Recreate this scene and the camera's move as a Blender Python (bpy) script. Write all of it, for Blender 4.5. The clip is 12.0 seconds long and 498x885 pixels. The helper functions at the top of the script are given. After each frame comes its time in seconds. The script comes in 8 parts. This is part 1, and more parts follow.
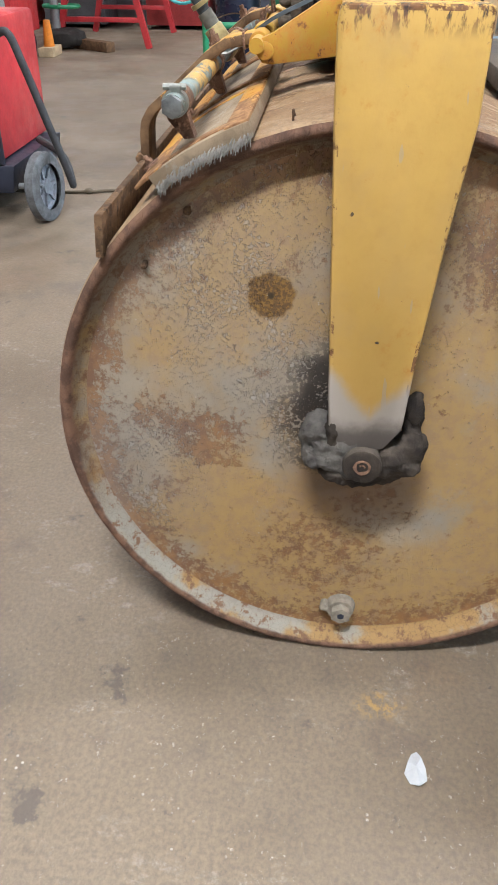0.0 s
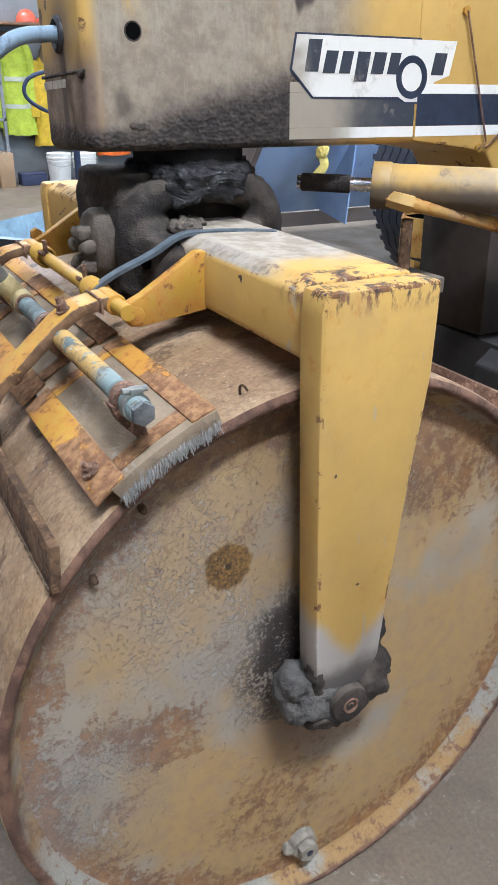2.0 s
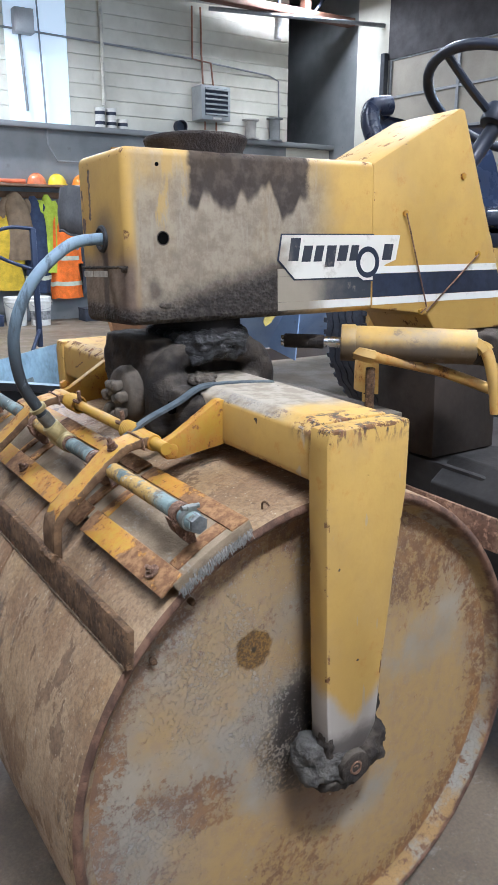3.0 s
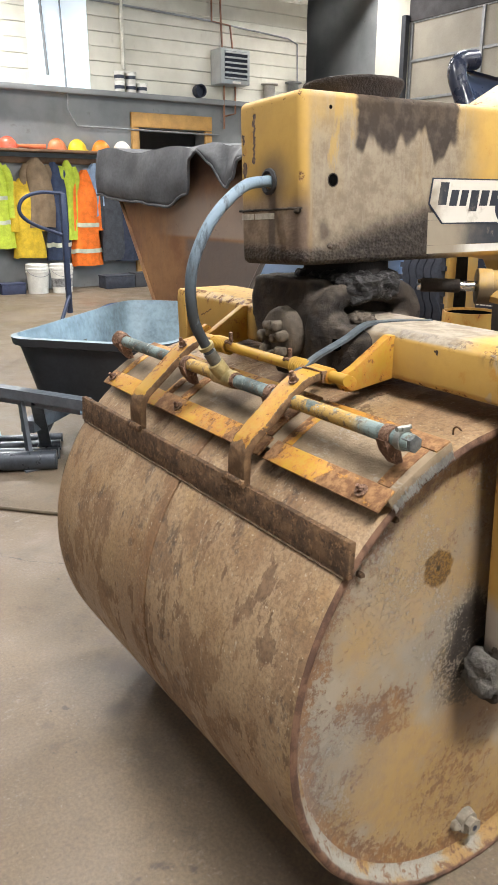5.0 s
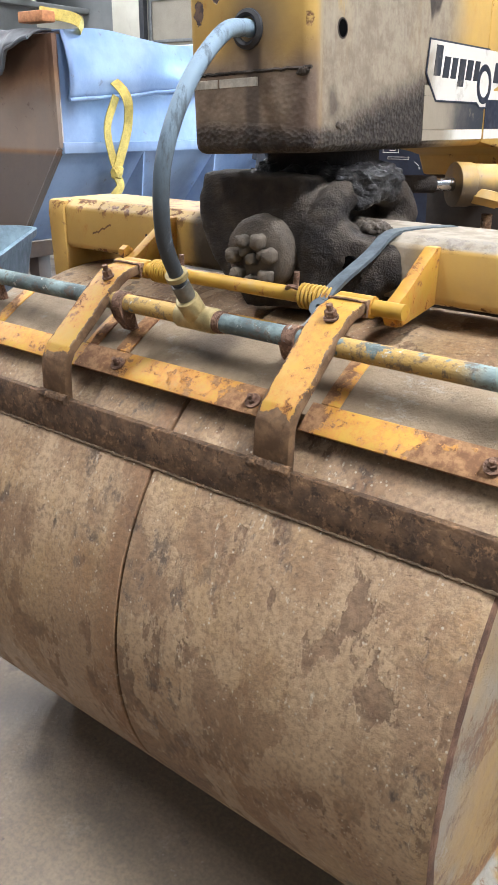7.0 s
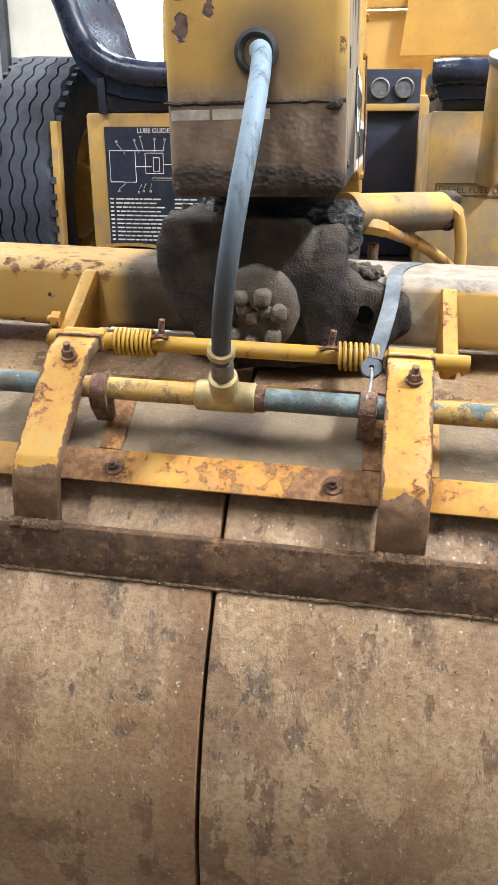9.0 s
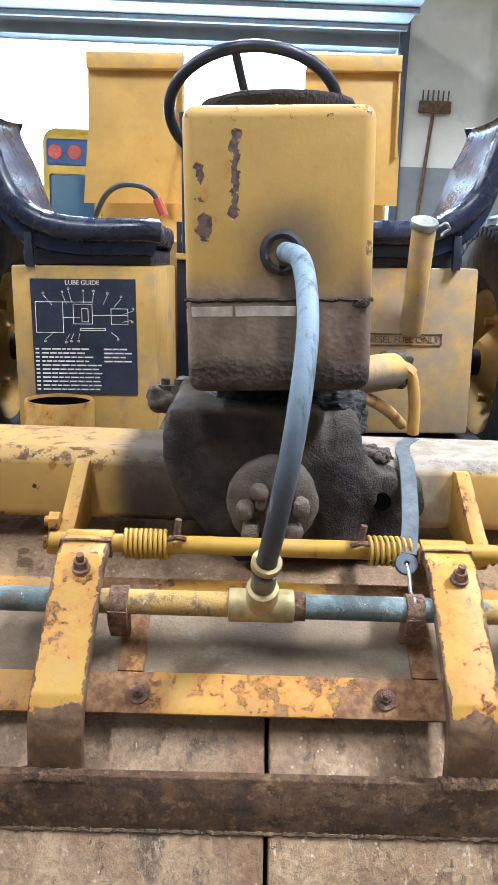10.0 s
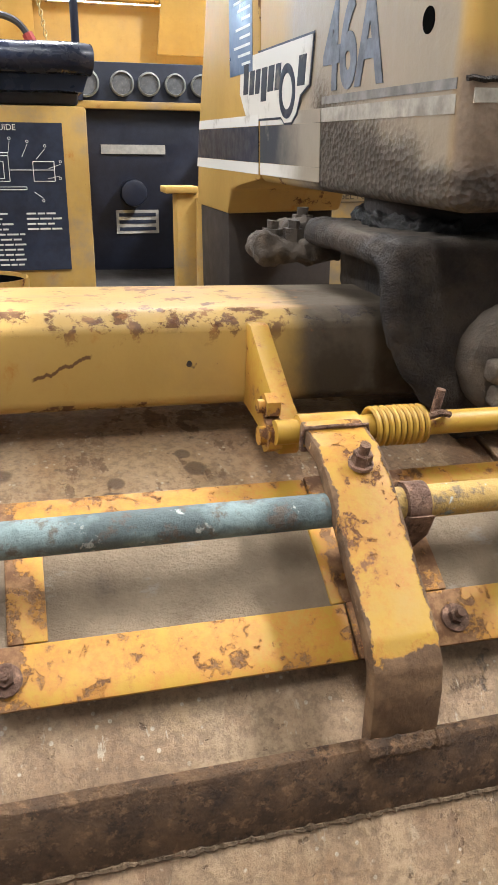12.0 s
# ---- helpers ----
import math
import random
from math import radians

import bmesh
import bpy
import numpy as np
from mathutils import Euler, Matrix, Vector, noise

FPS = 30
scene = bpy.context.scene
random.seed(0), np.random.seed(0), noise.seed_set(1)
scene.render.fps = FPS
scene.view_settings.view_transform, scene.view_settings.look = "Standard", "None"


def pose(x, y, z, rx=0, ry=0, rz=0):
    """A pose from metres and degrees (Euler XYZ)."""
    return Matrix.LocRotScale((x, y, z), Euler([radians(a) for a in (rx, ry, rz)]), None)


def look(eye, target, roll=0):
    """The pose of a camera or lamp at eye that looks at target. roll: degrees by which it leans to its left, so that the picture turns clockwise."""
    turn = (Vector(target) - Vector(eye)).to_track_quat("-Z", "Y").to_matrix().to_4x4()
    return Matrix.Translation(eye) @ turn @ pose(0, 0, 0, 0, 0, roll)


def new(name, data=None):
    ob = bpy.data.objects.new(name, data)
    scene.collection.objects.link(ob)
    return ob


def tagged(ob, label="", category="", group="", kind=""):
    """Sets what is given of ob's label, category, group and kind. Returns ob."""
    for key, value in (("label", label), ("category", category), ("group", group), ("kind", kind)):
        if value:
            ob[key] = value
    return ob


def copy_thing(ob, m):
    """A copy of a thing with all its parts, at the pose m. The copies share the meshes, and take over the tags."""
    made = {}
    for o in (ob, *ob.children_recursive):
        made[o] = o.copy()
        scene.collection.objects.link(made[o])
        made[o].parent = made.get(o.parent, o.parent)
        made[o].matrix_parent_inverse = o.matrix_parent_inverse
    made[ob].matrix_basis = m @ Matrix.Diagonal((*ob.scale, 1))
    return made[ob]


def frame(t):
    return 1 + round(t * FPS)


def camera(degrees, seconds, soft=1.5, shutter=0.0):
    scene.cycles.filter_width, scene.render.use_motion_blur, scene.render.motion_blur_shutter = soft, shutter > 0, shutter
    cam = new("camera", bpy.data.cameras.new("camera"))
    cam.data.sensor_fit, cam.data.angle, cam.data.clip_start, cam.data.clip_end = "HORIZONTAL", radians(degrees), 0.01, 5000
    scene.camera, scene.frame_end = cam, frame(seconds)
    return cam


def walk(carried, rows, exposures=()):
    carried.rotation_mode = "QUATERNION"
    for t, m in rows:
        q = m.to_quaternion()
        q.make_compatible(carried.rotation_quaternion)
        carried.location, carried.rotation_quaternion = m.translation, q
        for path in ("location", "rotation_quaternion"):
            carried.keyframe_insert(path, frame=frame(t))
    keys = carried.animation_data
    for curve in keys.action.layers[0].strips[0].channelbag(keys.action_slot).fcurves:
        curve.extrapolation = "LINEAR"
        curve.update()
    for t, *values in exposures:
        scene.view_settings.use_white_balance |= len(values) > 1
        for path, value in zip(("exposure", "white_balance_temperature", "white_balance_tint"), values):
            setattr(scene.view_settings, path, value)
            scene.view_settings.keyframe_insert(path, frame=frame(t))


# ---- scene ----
cam = camera(35.85, 12.0)
PATH = [
    (0, (1.731, -0.080, 1.198), (0.081, -0.242, 0.079), 0.3),
    (0.5, (1.667, -0.210, 1.209), (-0.004, -0.248, 0.110), 1.2),
    (1, (1.540, -0.345, 1.243), (-0.152, -0.204, 0.186), 0.5),
    (1.5, (1.471, -0.418, 1.265), (-0.199, 0.075, 0.281), 0.6),
    (2, (1.442, -0.563, 1.337), (-0.144, 0.316, 0.494), 0.7),
    (2.5, (1.531, -0.661, 1.397), (-0.079, 0.358, 0.789), 0.4),
    (2.7, (1.585, -0.720, 1.413), (-0.033, 0.318, 0.859), 0.5),
    (4.3, (1.664, -1.010, 1.435), (0.065, 0.079, 0.927), -0.3),
    (4.5, (1.630, -1.028, 1.423), (0.014, 0.025, 0.896), 0.2),
    (5, (1.514, -1.132, 1.369), (-0.080, -0.086, 0.766), 0.2),
    (5.5, (1.417, -1.180, 1.320), (-0.105, -0.076, 0.638), 0.4),
    (6, (1.256, -1.126, 1.291), (-0.178, 0.050, 0.541), 1.0),
    (6.5, (1.085, -1.112, 1.290), (-0.179, 0.231, 0.515), 1.3),
    (7, (0.899, -1.158, 1.288), (-0.221, 0.305, 0.509), 0.8),
    (7.2, (0.825, -1.166, 1.278), (-0.283, 0.312, 0.511), 0.6),
    (8.8, (0.339, -1.193, 1.308), (-0.003, 0.625, 0.547), 1.3),
    (9, (0.292, -1.195, 1.315), (0.024, 0.640, 0.566), 1.6),
    (9.5, (0.181, -1.143, 1.350), (0.058, 0.761, 0.751), 1.9),
    (10, (0.094, -1.110, 1.392), (0.125, 0.836, 0.933), 2.1),
    (10.5, (-0.069, -1.072, 1.358), (0.138, 0.847, 0.836), 1.6),
    (11, (-0.185, -0.997, 1.322), (0.146, 0.881, 0.719), 1.7),
    (11.5, (-0.250, -0.873, 1.291), (0.144, 0.974, 0.634), 2.0),
    (12, (-0.343, -0.818, 1.280), (0.192, 0.974, 0.570), 2.2),
]
walk(cam, [(t, look(eye, target, roll)) for t, eye, target, roll in PATH], exposures=[(0.0, 0.07, 6250, 10), (0.5, -0.02, 6050, 10), (1.0, -0.02, 5800, 10), (2.0, -0.02, 5600, 10), (2.6, -0.18, 5450, 10), (4.5, 0.02, 6850, 10), (5.5, 0.14, 6550, 10), (6.5, 0.24, 6150, 10), (7.2, 0.24, 6100, 10), (9.0, 0.42, 6250, 10), (9.5, 0.38, 5850, 10), (10.0, 0.38, 5750, 10), (10.5, 0.3, 6700, 10), (11.0, 0.3, 6900, 10), (11.5, 0.33, 6450, 10), (12.0, 0.3, 6400, 10)])

# ---- world and light ----
world = bpy.data.worlds.new("sky")
scene.world = world
world.use_nodes = True
wn = world.node_tree
sky = wn.nodes.new("ShaderNodeTexSky")
sky.sky_type, sky.sun_disc = "NISHITA", False
sky.sun_elevation, sky.sun_rotation = radians(35), radians(20)
wn.links.new(sky.outputs[0], wn.nodes["Background"].inputs[0])
wn.nodes["Background"].inputs[1].default_value = 0.14
sun = new("sun", bpy.data.lights.new("sun", "SUN"))
sun.data.energy, sun.data.angle, sun.data.color = 1.2, radians(12), (1.0, 0.96, 0.9)
sun.matrix_world = look((3, 30, 25), (0, 12, 0))


def ceiling_lamp(x, y, watts, long=1.3):
    lamp = new("lamp_light", bpy.data.lights.new("lamp_light", "AREA"))
    lamp.data.shape, lamp.data.size, lamp.data.size_y = "RECTANGLE", long, 0.35
    lamp.data.energy, lamp.data.color = watts, (0.985, 0.985, 1.0)
    lamp.location = (x, y, 5.13)
    lamp.rotation_euler = (0, 0, radians(90))
    return lamp


# Only the first strip light is in view; the others are added, unseen.
LAMPS = [(-9.7, 7.5), (-9.7, 1.5), (-9.7, -4.5), (-4.6, 4.6), (-4.6, 0.2), (-4.6, -8.5), (3.0, -0.5), (0.0, 3.4), (1.0, -8.5), (5.8, 3.2), (6.0, -6.5), (-1.0, -2.0)]
WATTS = [130, 350, 130, 310, 190, 55, 470, 290, 60, 190, 60, 110]
for (lx, ly), lw in zip(LAMPS, WATTS):
    ceiling_lamp(lx, ly, lw)
# daylight that comes in through the open overhead door
daylight = new("door_daylight", bpy.data.lights.new("door_daylight", "AREA"))
daylight.data.shape, daylight.data.size, daylight.data.size_y = "RECTANGLE", 4.7, 3.7
daylight.data.energy, daylight.data.color = 480, (0.52, 0.76, 1.0)
daylight.matrix_world = look((-0.58, 9.35, 2.0), (-0.58, 0.0, 1.4))


# ---- materials ----
class Mat:
    """A small builder of node materials; patterns are laid out in metres of the place."""

    def __init__(self, name):
        self.mat = bpy.data.materials.new(name)
        self.mat.use_nodes = True
        self.nt = self.mat.node_tree
        self.bsdf = self.nt.nodes["Principled BSDF"]
        self.pos = self.nt.nodes.new("ShaderNodeNewGeometry").outputs["Position"]
        sep = self.nt.nodes.new("ShaderNodeSeparateXYZ")
        self.nt.links.new(self.pos, sep.inputs[0])
        self.xyz = dict(zip("xyz", sep.outputs))

    def put(self, socket, value):
        if isinstance(value, bpy.types.NodeSocket):
            self.nt.links.new(value, socket)
        elif isinstance(value, (tuple, list)) and len(value) == 3 and socket.type == "RGBA":
            socket.default_value = (*value, 1)
        else:
            socket.default_value = value

    def m(self, op, a, b=0.0, c=0.0):
        n = self.nt.nodes.new("ShaderNodeMath")
        n.operation = op
        for s, v in zip(n.inputs, (a, b, c)):
            self.put(s, v)
        return n.outputs[0]

    def noise(self, scale, detail=5.0, rough=0.6, stretch=(1, 1, 1), shift=0.0, distort=0.0):
        mp = self.nt.nodes.new("ShaderNodeMapping")
        self.put(mp.inputs["Vector"], self.pos)
        mp.inputs["Scale"].default_value = stretch
        mp.inputs["Location"].default_value = (shift, shift * 0.7, shift * 1.3)
        n = self.nt.nodes.new("ShaderNodeTexNoise")
        self.put(n.inputs["Vector"], mp.outputs[0])
        n.inputs["Scale"].default_value, n.inputs["Detail"].default_value = scale, detail
        n.inputs["Roughness"].default_value, n.inputs["Distortion"].default_value = rough, distort
        return n.outputs["Fac"]

    def cells(self, scale, stretch=(1, 1, 1), feature="F1"):
        mp = self.nt.nodes.new("ShaderNodeMapping")
        self.put(mp.inputs["Vector"], self.pos)
        mp.inputs["Scale"].default_value = stretch
        n = self.nt.nodes.new("ShaderNodeTexVoronoi")
        n.feature = feature
        self.put(n.inputs["Vector"], mp.outputs[0])
        n.inputs["Scale"].default_value = scale
        return n.outputs["Distance"]

    def grains(self, scale, density, shift=0.0):
        """Single round grains of one size; density 0 to 1 says how many of them stand."""
        mp = self.nt.nodes.new("ShaderNodeMapping")
        self.put(mp.inputs["Vector"], self.pos)
        mp.inputs["Location"].default_value = (shift, shift, shift)
        n = self.nt.nodes.new("ShaderNodeTexVoronoi")
        self.put(n.inputs["Vector"], mp.outputs[0])
        n.inputs["Scale"].default_value = scale
        pick = self.nt.nodes.new("ShaderNodeSeparateXYZ")
        self.nt.links.new(n.outputs["Color"], pick.inputs[0])
        dome = self.ramp(n.outputs["Distance"], self.m("ADD", self.m("MULTIPLY", pick.outputs[1], 0.28), 0.22), 0.02)
        return self.mul(dome, self.m("LESS_THAN", pick.outputs[0], density))

    def ramp(self, v, lo, hi, a=0.0, b=1.0):
        n = self.nt.nodes.new("ShaderNodeMapRange")
        n.interpolation_type = "SMOOTHSTEP"
        for s, x in zip(n.inputs[:5], (v, lo, hi, a, b)):
            self.put(s, x)
        return n.outputs[0]

    def axis(self, ax, lo, hi, wobble=0.0, scale=9.0, shift=0.0):
        v = self.xyz[ax]
        if wobble:
            v = self.m("ADD", v, self.m("MULTIPLY", self.m("SUBTRACT", self.noise(scale, shift=shift), 0.5), wobble))
        return self.ramp(v, lo, hi)

    def ball(self, centre, r0, r1, wobble=0.0, scale=14.0, squash=(1, 1, 1)):
        sub = self.nt.nodes.new("ShaderNodeVectorMath")
        sub.operation = "SUBTRACT"
        self.put(sub.inputs[0], self.pos)
        sub.inputs[1].default_value = centre
        mul = self.nt.nodes.new("ShaderNodeVectorMath")
        mul.operation = "MULTIPLY"
        self.put(mul.inputs[0], sub.outputs[0])
        mul.inputs[1].default_value = squash
        ln = self.nt.nodes.new("ShaderNodeVectorMath")
        ln.operation = "LENGTH"
        self.put(ln.inputs[0], mul.outputs[0])
        d = ln.outputs["Value"]
        if wobble:
            d = self.m("ADD", d, self.m("MULTIPLY", self.m("SUBTRACT", self.noise(scale), 0.5), wobble))
        return self.ramp(d, r1, r0)

    def mul(self, a, b):
        return self.m("MULTIPLY", a, b)

    def top(self, a, b):
        return self.m("MAXIMUM", a, b)

    def mix(self, f, a, b):
        n = self.nt.nodes.new("ShaderNodeMix")
        n.data_type = "RGBA"
        self.put(n.inputs[0], f)
        self.put(n.inputs[6], a)
        self.put(n.inputs[7], b)
        return n.outputs[2]

    def level(self, f, a, b):
        return self.ramp(f, 0.0, 1.0, a, b)

    def done(self, colour, rough=0.6, metal=0.0, height=None, depth=0.002, strength=1.0, spec=0.5):
        self.put(self.bsdf.inputs["Base Color"], colour)
        self.put(self.bsdf.inputs["Roughness"], rough)
        self.put(self.bsdf.inputs["Metallic"], metal)
        self.put(self.bsdf.inputs["Specular IOR Level"], spec)
        if height is not None:
            b = self.nt.nodes.new("ShaderNodeBump")
            b.inputs["Strength"].default_value, b.inputs["Distance"].default_value = strength, depth
            self.put(b.inputs["Height"], height)
            self.put(self.bsdf.inputs["Normal"], b.outputs[0])
        return self.mat


def scaled(c, k):
    return tuple(min(1.0, v * k) for v in c)


def plain(name, colour, rough=0.6, metal=0.0, vary=0.25, scale=8.0, grain=60.0, depth=0.0008, spec=0.5):
    """A surface of one colour with broad and fine variation."""
    b = Mat(name)
    f = b.m("ADD", b.mul(b.noise(scale, shift=3.1), 0.65), b.mul(b.noise(grain, 3), 0.35))
    c = b.mix(b.ramp(f, 0.3, 0.7), scaled(colour, 1 - vary), scaled(colour, 1 + vary))
    return b.done(c, b.ramp(b.noise(scale * 2.3), 0.3, 0.7, max(0.02, rough - 0.1), min(1, rough + 0.12)), metal, b.noise(grain, 4), depth, spec=spec)


YELLOW, RUST, DUST, SOOT = (0.51, 0.318, 0.085), (0.105, 0.042, 0.02), (0.27, 0.215, 0.155), (0.024, 0.019, 0.017)


def yellow_paint(name, rust=0.5, dust=0.0, extra=None, scale=1.0, gloss=0.5, worn=0.0, tone=None):
    """Old yellow machine paint: chips down to rust, orange bleeding round them, dust on it."""
    b = Mat(name)
    c = b.mix(b.ramp(b.noise(5, shift=1.7), 0.3, 0.75), scaled(tone or YELLOW, 0.88), scaled(tone or YELLOW, 1.08))
    c = b.mix(b.ramp(b.noise(34, 5, 0.7), 0.45, 0.8, 0, 0.35), c, (0.40, 0.23, 0.06))
    c = b.mix(b.ramp(b.noise(9, 5, 0.65, shift=23), 0.5, 0.75, 0, 0.3), c, (0.36, 0.24, 0.12))
    f = b.m("ADD", b.mul(b.noise(26 * scale, 10, 0.76, (1, 1, 0.8), shift=5.0), 0.75), b.mul(b.noise(6 * scale, 3, shift=9.0), 0.32))
    edge = 0.74 - 0.16 * rust
    bleed = b.ramp(f, edge - 0.13, edge + 0.01)
    chip = b.ramp(f, edge - 0.012, edge + 0.016)
    c = b.mix(b.mul(bleed, 0.8), c, (0.42, 0.175, 0.03))
    nick = b.ramp(b.noise(90, 5, 0.62, shift=12), 0.735 - 0.05 * rust, 0.755 - 0.05 * rust)
    chip = b.top(chip, b.mul(nick, 0.8))
    if worn:
        # bare steel along the rounded edges
        geo = b.nt.nodes.new("ShaderNodeNewGeometry")
        flat = b.nt.nodes.new("ShaderNodeVectorMath")
        flat.operation = "ABSOLUTE"
        b.nt.links.new(geo.outputs["True Normal"], flat.inputs[0])
        sep = b.nt.nodes.new("ShaderNodeSeparateXYZ")
        b.nt.links.new(flat.outputs[0], sep.inputs[0])
        most = b.top(sep.outputs[0], b.top(sep.outputs[1], sep.outputs[2]))
        edge_on = b.mul(b.ramp(most, 0.985, 0.94), b.ramp(b.noise(22, 8, 0.72, shift=61), 0.62 - 0.2 * worn, 0.68 - 0.2 * worn))
        chip = b.top(chip, edge_on)
    rusty = b.mix(b.ramp(b.noise(55, 5), 0.35, 0.65), RUST, (0.19, 0.095, 0.05))
    c = b.mix(b.mul(chip, 0.92), c, rusty)
    if tone:
        freckle = b.noise(38, 9, 0.75, shift=19)
        c = b.mix(b.ramp(freckle, 0.535, 0.63, 0, 0.75), c, (0.37, 0.155, 0.032))
        c = b.mix(b.ramp(freckle, 0.60, 0.66, 0, 0.85), c, (0.15, 0.068, 0.03))
    rough = b.level(chip, gloss, 0.9)
    height = b.m("SUBTRACT", b.mul(b.noise(160, 3), 0.2), b.mul(chip, 0.6))
    if dust:
        d = b.ramp(b.noise(6, 6, 0.7, shift=2.0), 0.62 - 0.35 * dust, 0.9 - 0.35 * dust, 0, 0.85)
        c, rough = b.mix(d, c, DUST), b.m("MAXIMUM", rough, b.mul(d, 0.95))
    if extra:
        c, rough, height = extra(b, c, rough, height)
    return b.done(c, rough, 0.0, height, 0.0012, spec=0.35)


def drum_skin():
    """Rolled steel worn to a pale brown, with darker scale left in flakes."""
    b = Mat("rusted_rolled_steel")
    c = b.mix(b.ramp(b.noise(2.6, 6, 0.62, shift=1), 0.38, 0.62), (0.301, 0.192, 0.105), (0.426, 0.297, 0.175))
    c = b.mix(b.ramp(b.noise(5, 5, 0.6, (1, 0.7, 0.7), shift=3), 0.46, 0.64, 0, 0.55), c, (0.384, 0.248, 0.114))
    c = b.mix(b.ramp(b.noise(8, 8, 0.72, (1, 0.6, 0.6), shift=27), 0.54, 0.66, 0, 0.5), c, (0.275, 0.143, 0.0572))
    where = b.ramp(b.noise(2.2, 5, 0.6, (1, 0.8, 0.8), shift=44), 0.36, 0.56, 0.30, 1.0)
    isle = b.mul(b.ramp(b.noise(7.5, 9, 0.64, (1, 0.55, 0.55), shift=71), 0.505, 0.545), where)
    scale_colour = b.mix(b.ramp(b.noise(40, 7, 0.7), 0.4, 0.62), (0.167, 0.0941, 0.0529), (0.25, 0.147, 0.0813))
    c = b.mix(b.mul(isle, 0.58), c, scale_colour)
    patch = b.mul(b.ramp(b.noise(17, 9, 0.66, (1, 0.55, 0.55), shift=4), 0.535, 0.572), b.ramp(b.noise(3.6, 4, shift=12), 0.42, 0.58, 0.10, 1.0))
    c = b.mix(b.mul(patch, 0.72), c, b.mix(b.ramp(b.noise(60, 5), 0.4, 0.6), (0.0999, 0.0543, 0.0301), (0.167, 0.0941, 0.0542)))
    dark = b.mul(b.ramp(b.noise(34, 9, 0.72, (1, 0.6, 0.6), shift=11), 0.53, 0.62), b.ramp(b.noise(3.8, 4, 0.6, shift=21), 0.52, 0.60, 0.0, 0.8))
    c = b.mix(dark, c, (0.0834, 0.0662, 0.0542))
    mottle = b.ramp(b.noise(14, 9, 0.74, (1, 0.6, 0.6), shift=91), 0.46, 0.62, 0, 0.5)
    c = b.mix(mottle, c, (0.228, 0.13, 0.0664))
    seam = b.mul(b.axis("x", 0.085, 0.118, 0.03, 12), b.axis("x", 0.139, 0.136))
    c = b.mix(b.mul(seam, 0.65), c, (0.225, 0.117, 0.0542))
    streak = b.ramp(b.noise(40, 4, 0.6, (1, 0.10, 0.10), shift=7), 0.58, 0.78, 0, 0.3)
    c = b.mix(streak, c, (0.459, 0.339, 0.199))
    scrape = b.mul(b.ramp(b.noise(46, 6, 0.7, shift=51), 0.60, 0.66), b.ramp(b.noise(5, 3, shift=8), 0.42, 0.6))
    c = b.mix(b.mul(scrape, 0.5), c, (0.417, 0.323, 0.211))
    fleck = b.mul(b.ramp(b.cells(95), 0.20, 0.13), b.ramp(b.noise(24, 5, 0.6, shift=31), 0.48, 0.56))
    shine = b.mul(b.ramp(b.noise(60, 5, 0.7, (1.6, 0.5, 0.5), shift=47), 0.635, 0.68), where)
    fleck = b.top(fleck, shine)
    c = b.mix(b.mul(fleck, 0.9), c, (0.533, 0.452, 0.332))
    pock = b.ramp(b.noise(85, 5, 0.6, shift=15), 0.65, 0.70)
    c = b.mix(b.mul(pock, 0.6), c, (0.0918, 0.0511, 0.0283))
    drops = b.mul(b.grains(21, 0.7, 1.3), b.ball((-0.28, -0.115, 0.98), 0.05, 0.11, 0.05, 12, (0.8, 1.0, 1)))
    c = b.mix(b.ramp(drops, 0.12, 0.3, 0, 0.75), c, (0.0709, 0.0392, 0.0204))
    grain = b.noise(120, 9, 0.75)
    c = b.mix(b.ramp(grain, 0.38, 0.58, 0.5, 0.0), c, (0.109, 0.0678, 0.0391))
    height = b.m("ADD", b.mul(grain, 0.8), b.mul(b.m("ADD", b.top(patch, b.mul(isle, 0.7)), b.m("ADD", pock, dark)), -0.5))
    return b.done(c, b.level(b.top(patch, isle), 0.46, 0.7), 0.08, height, 0.0020)


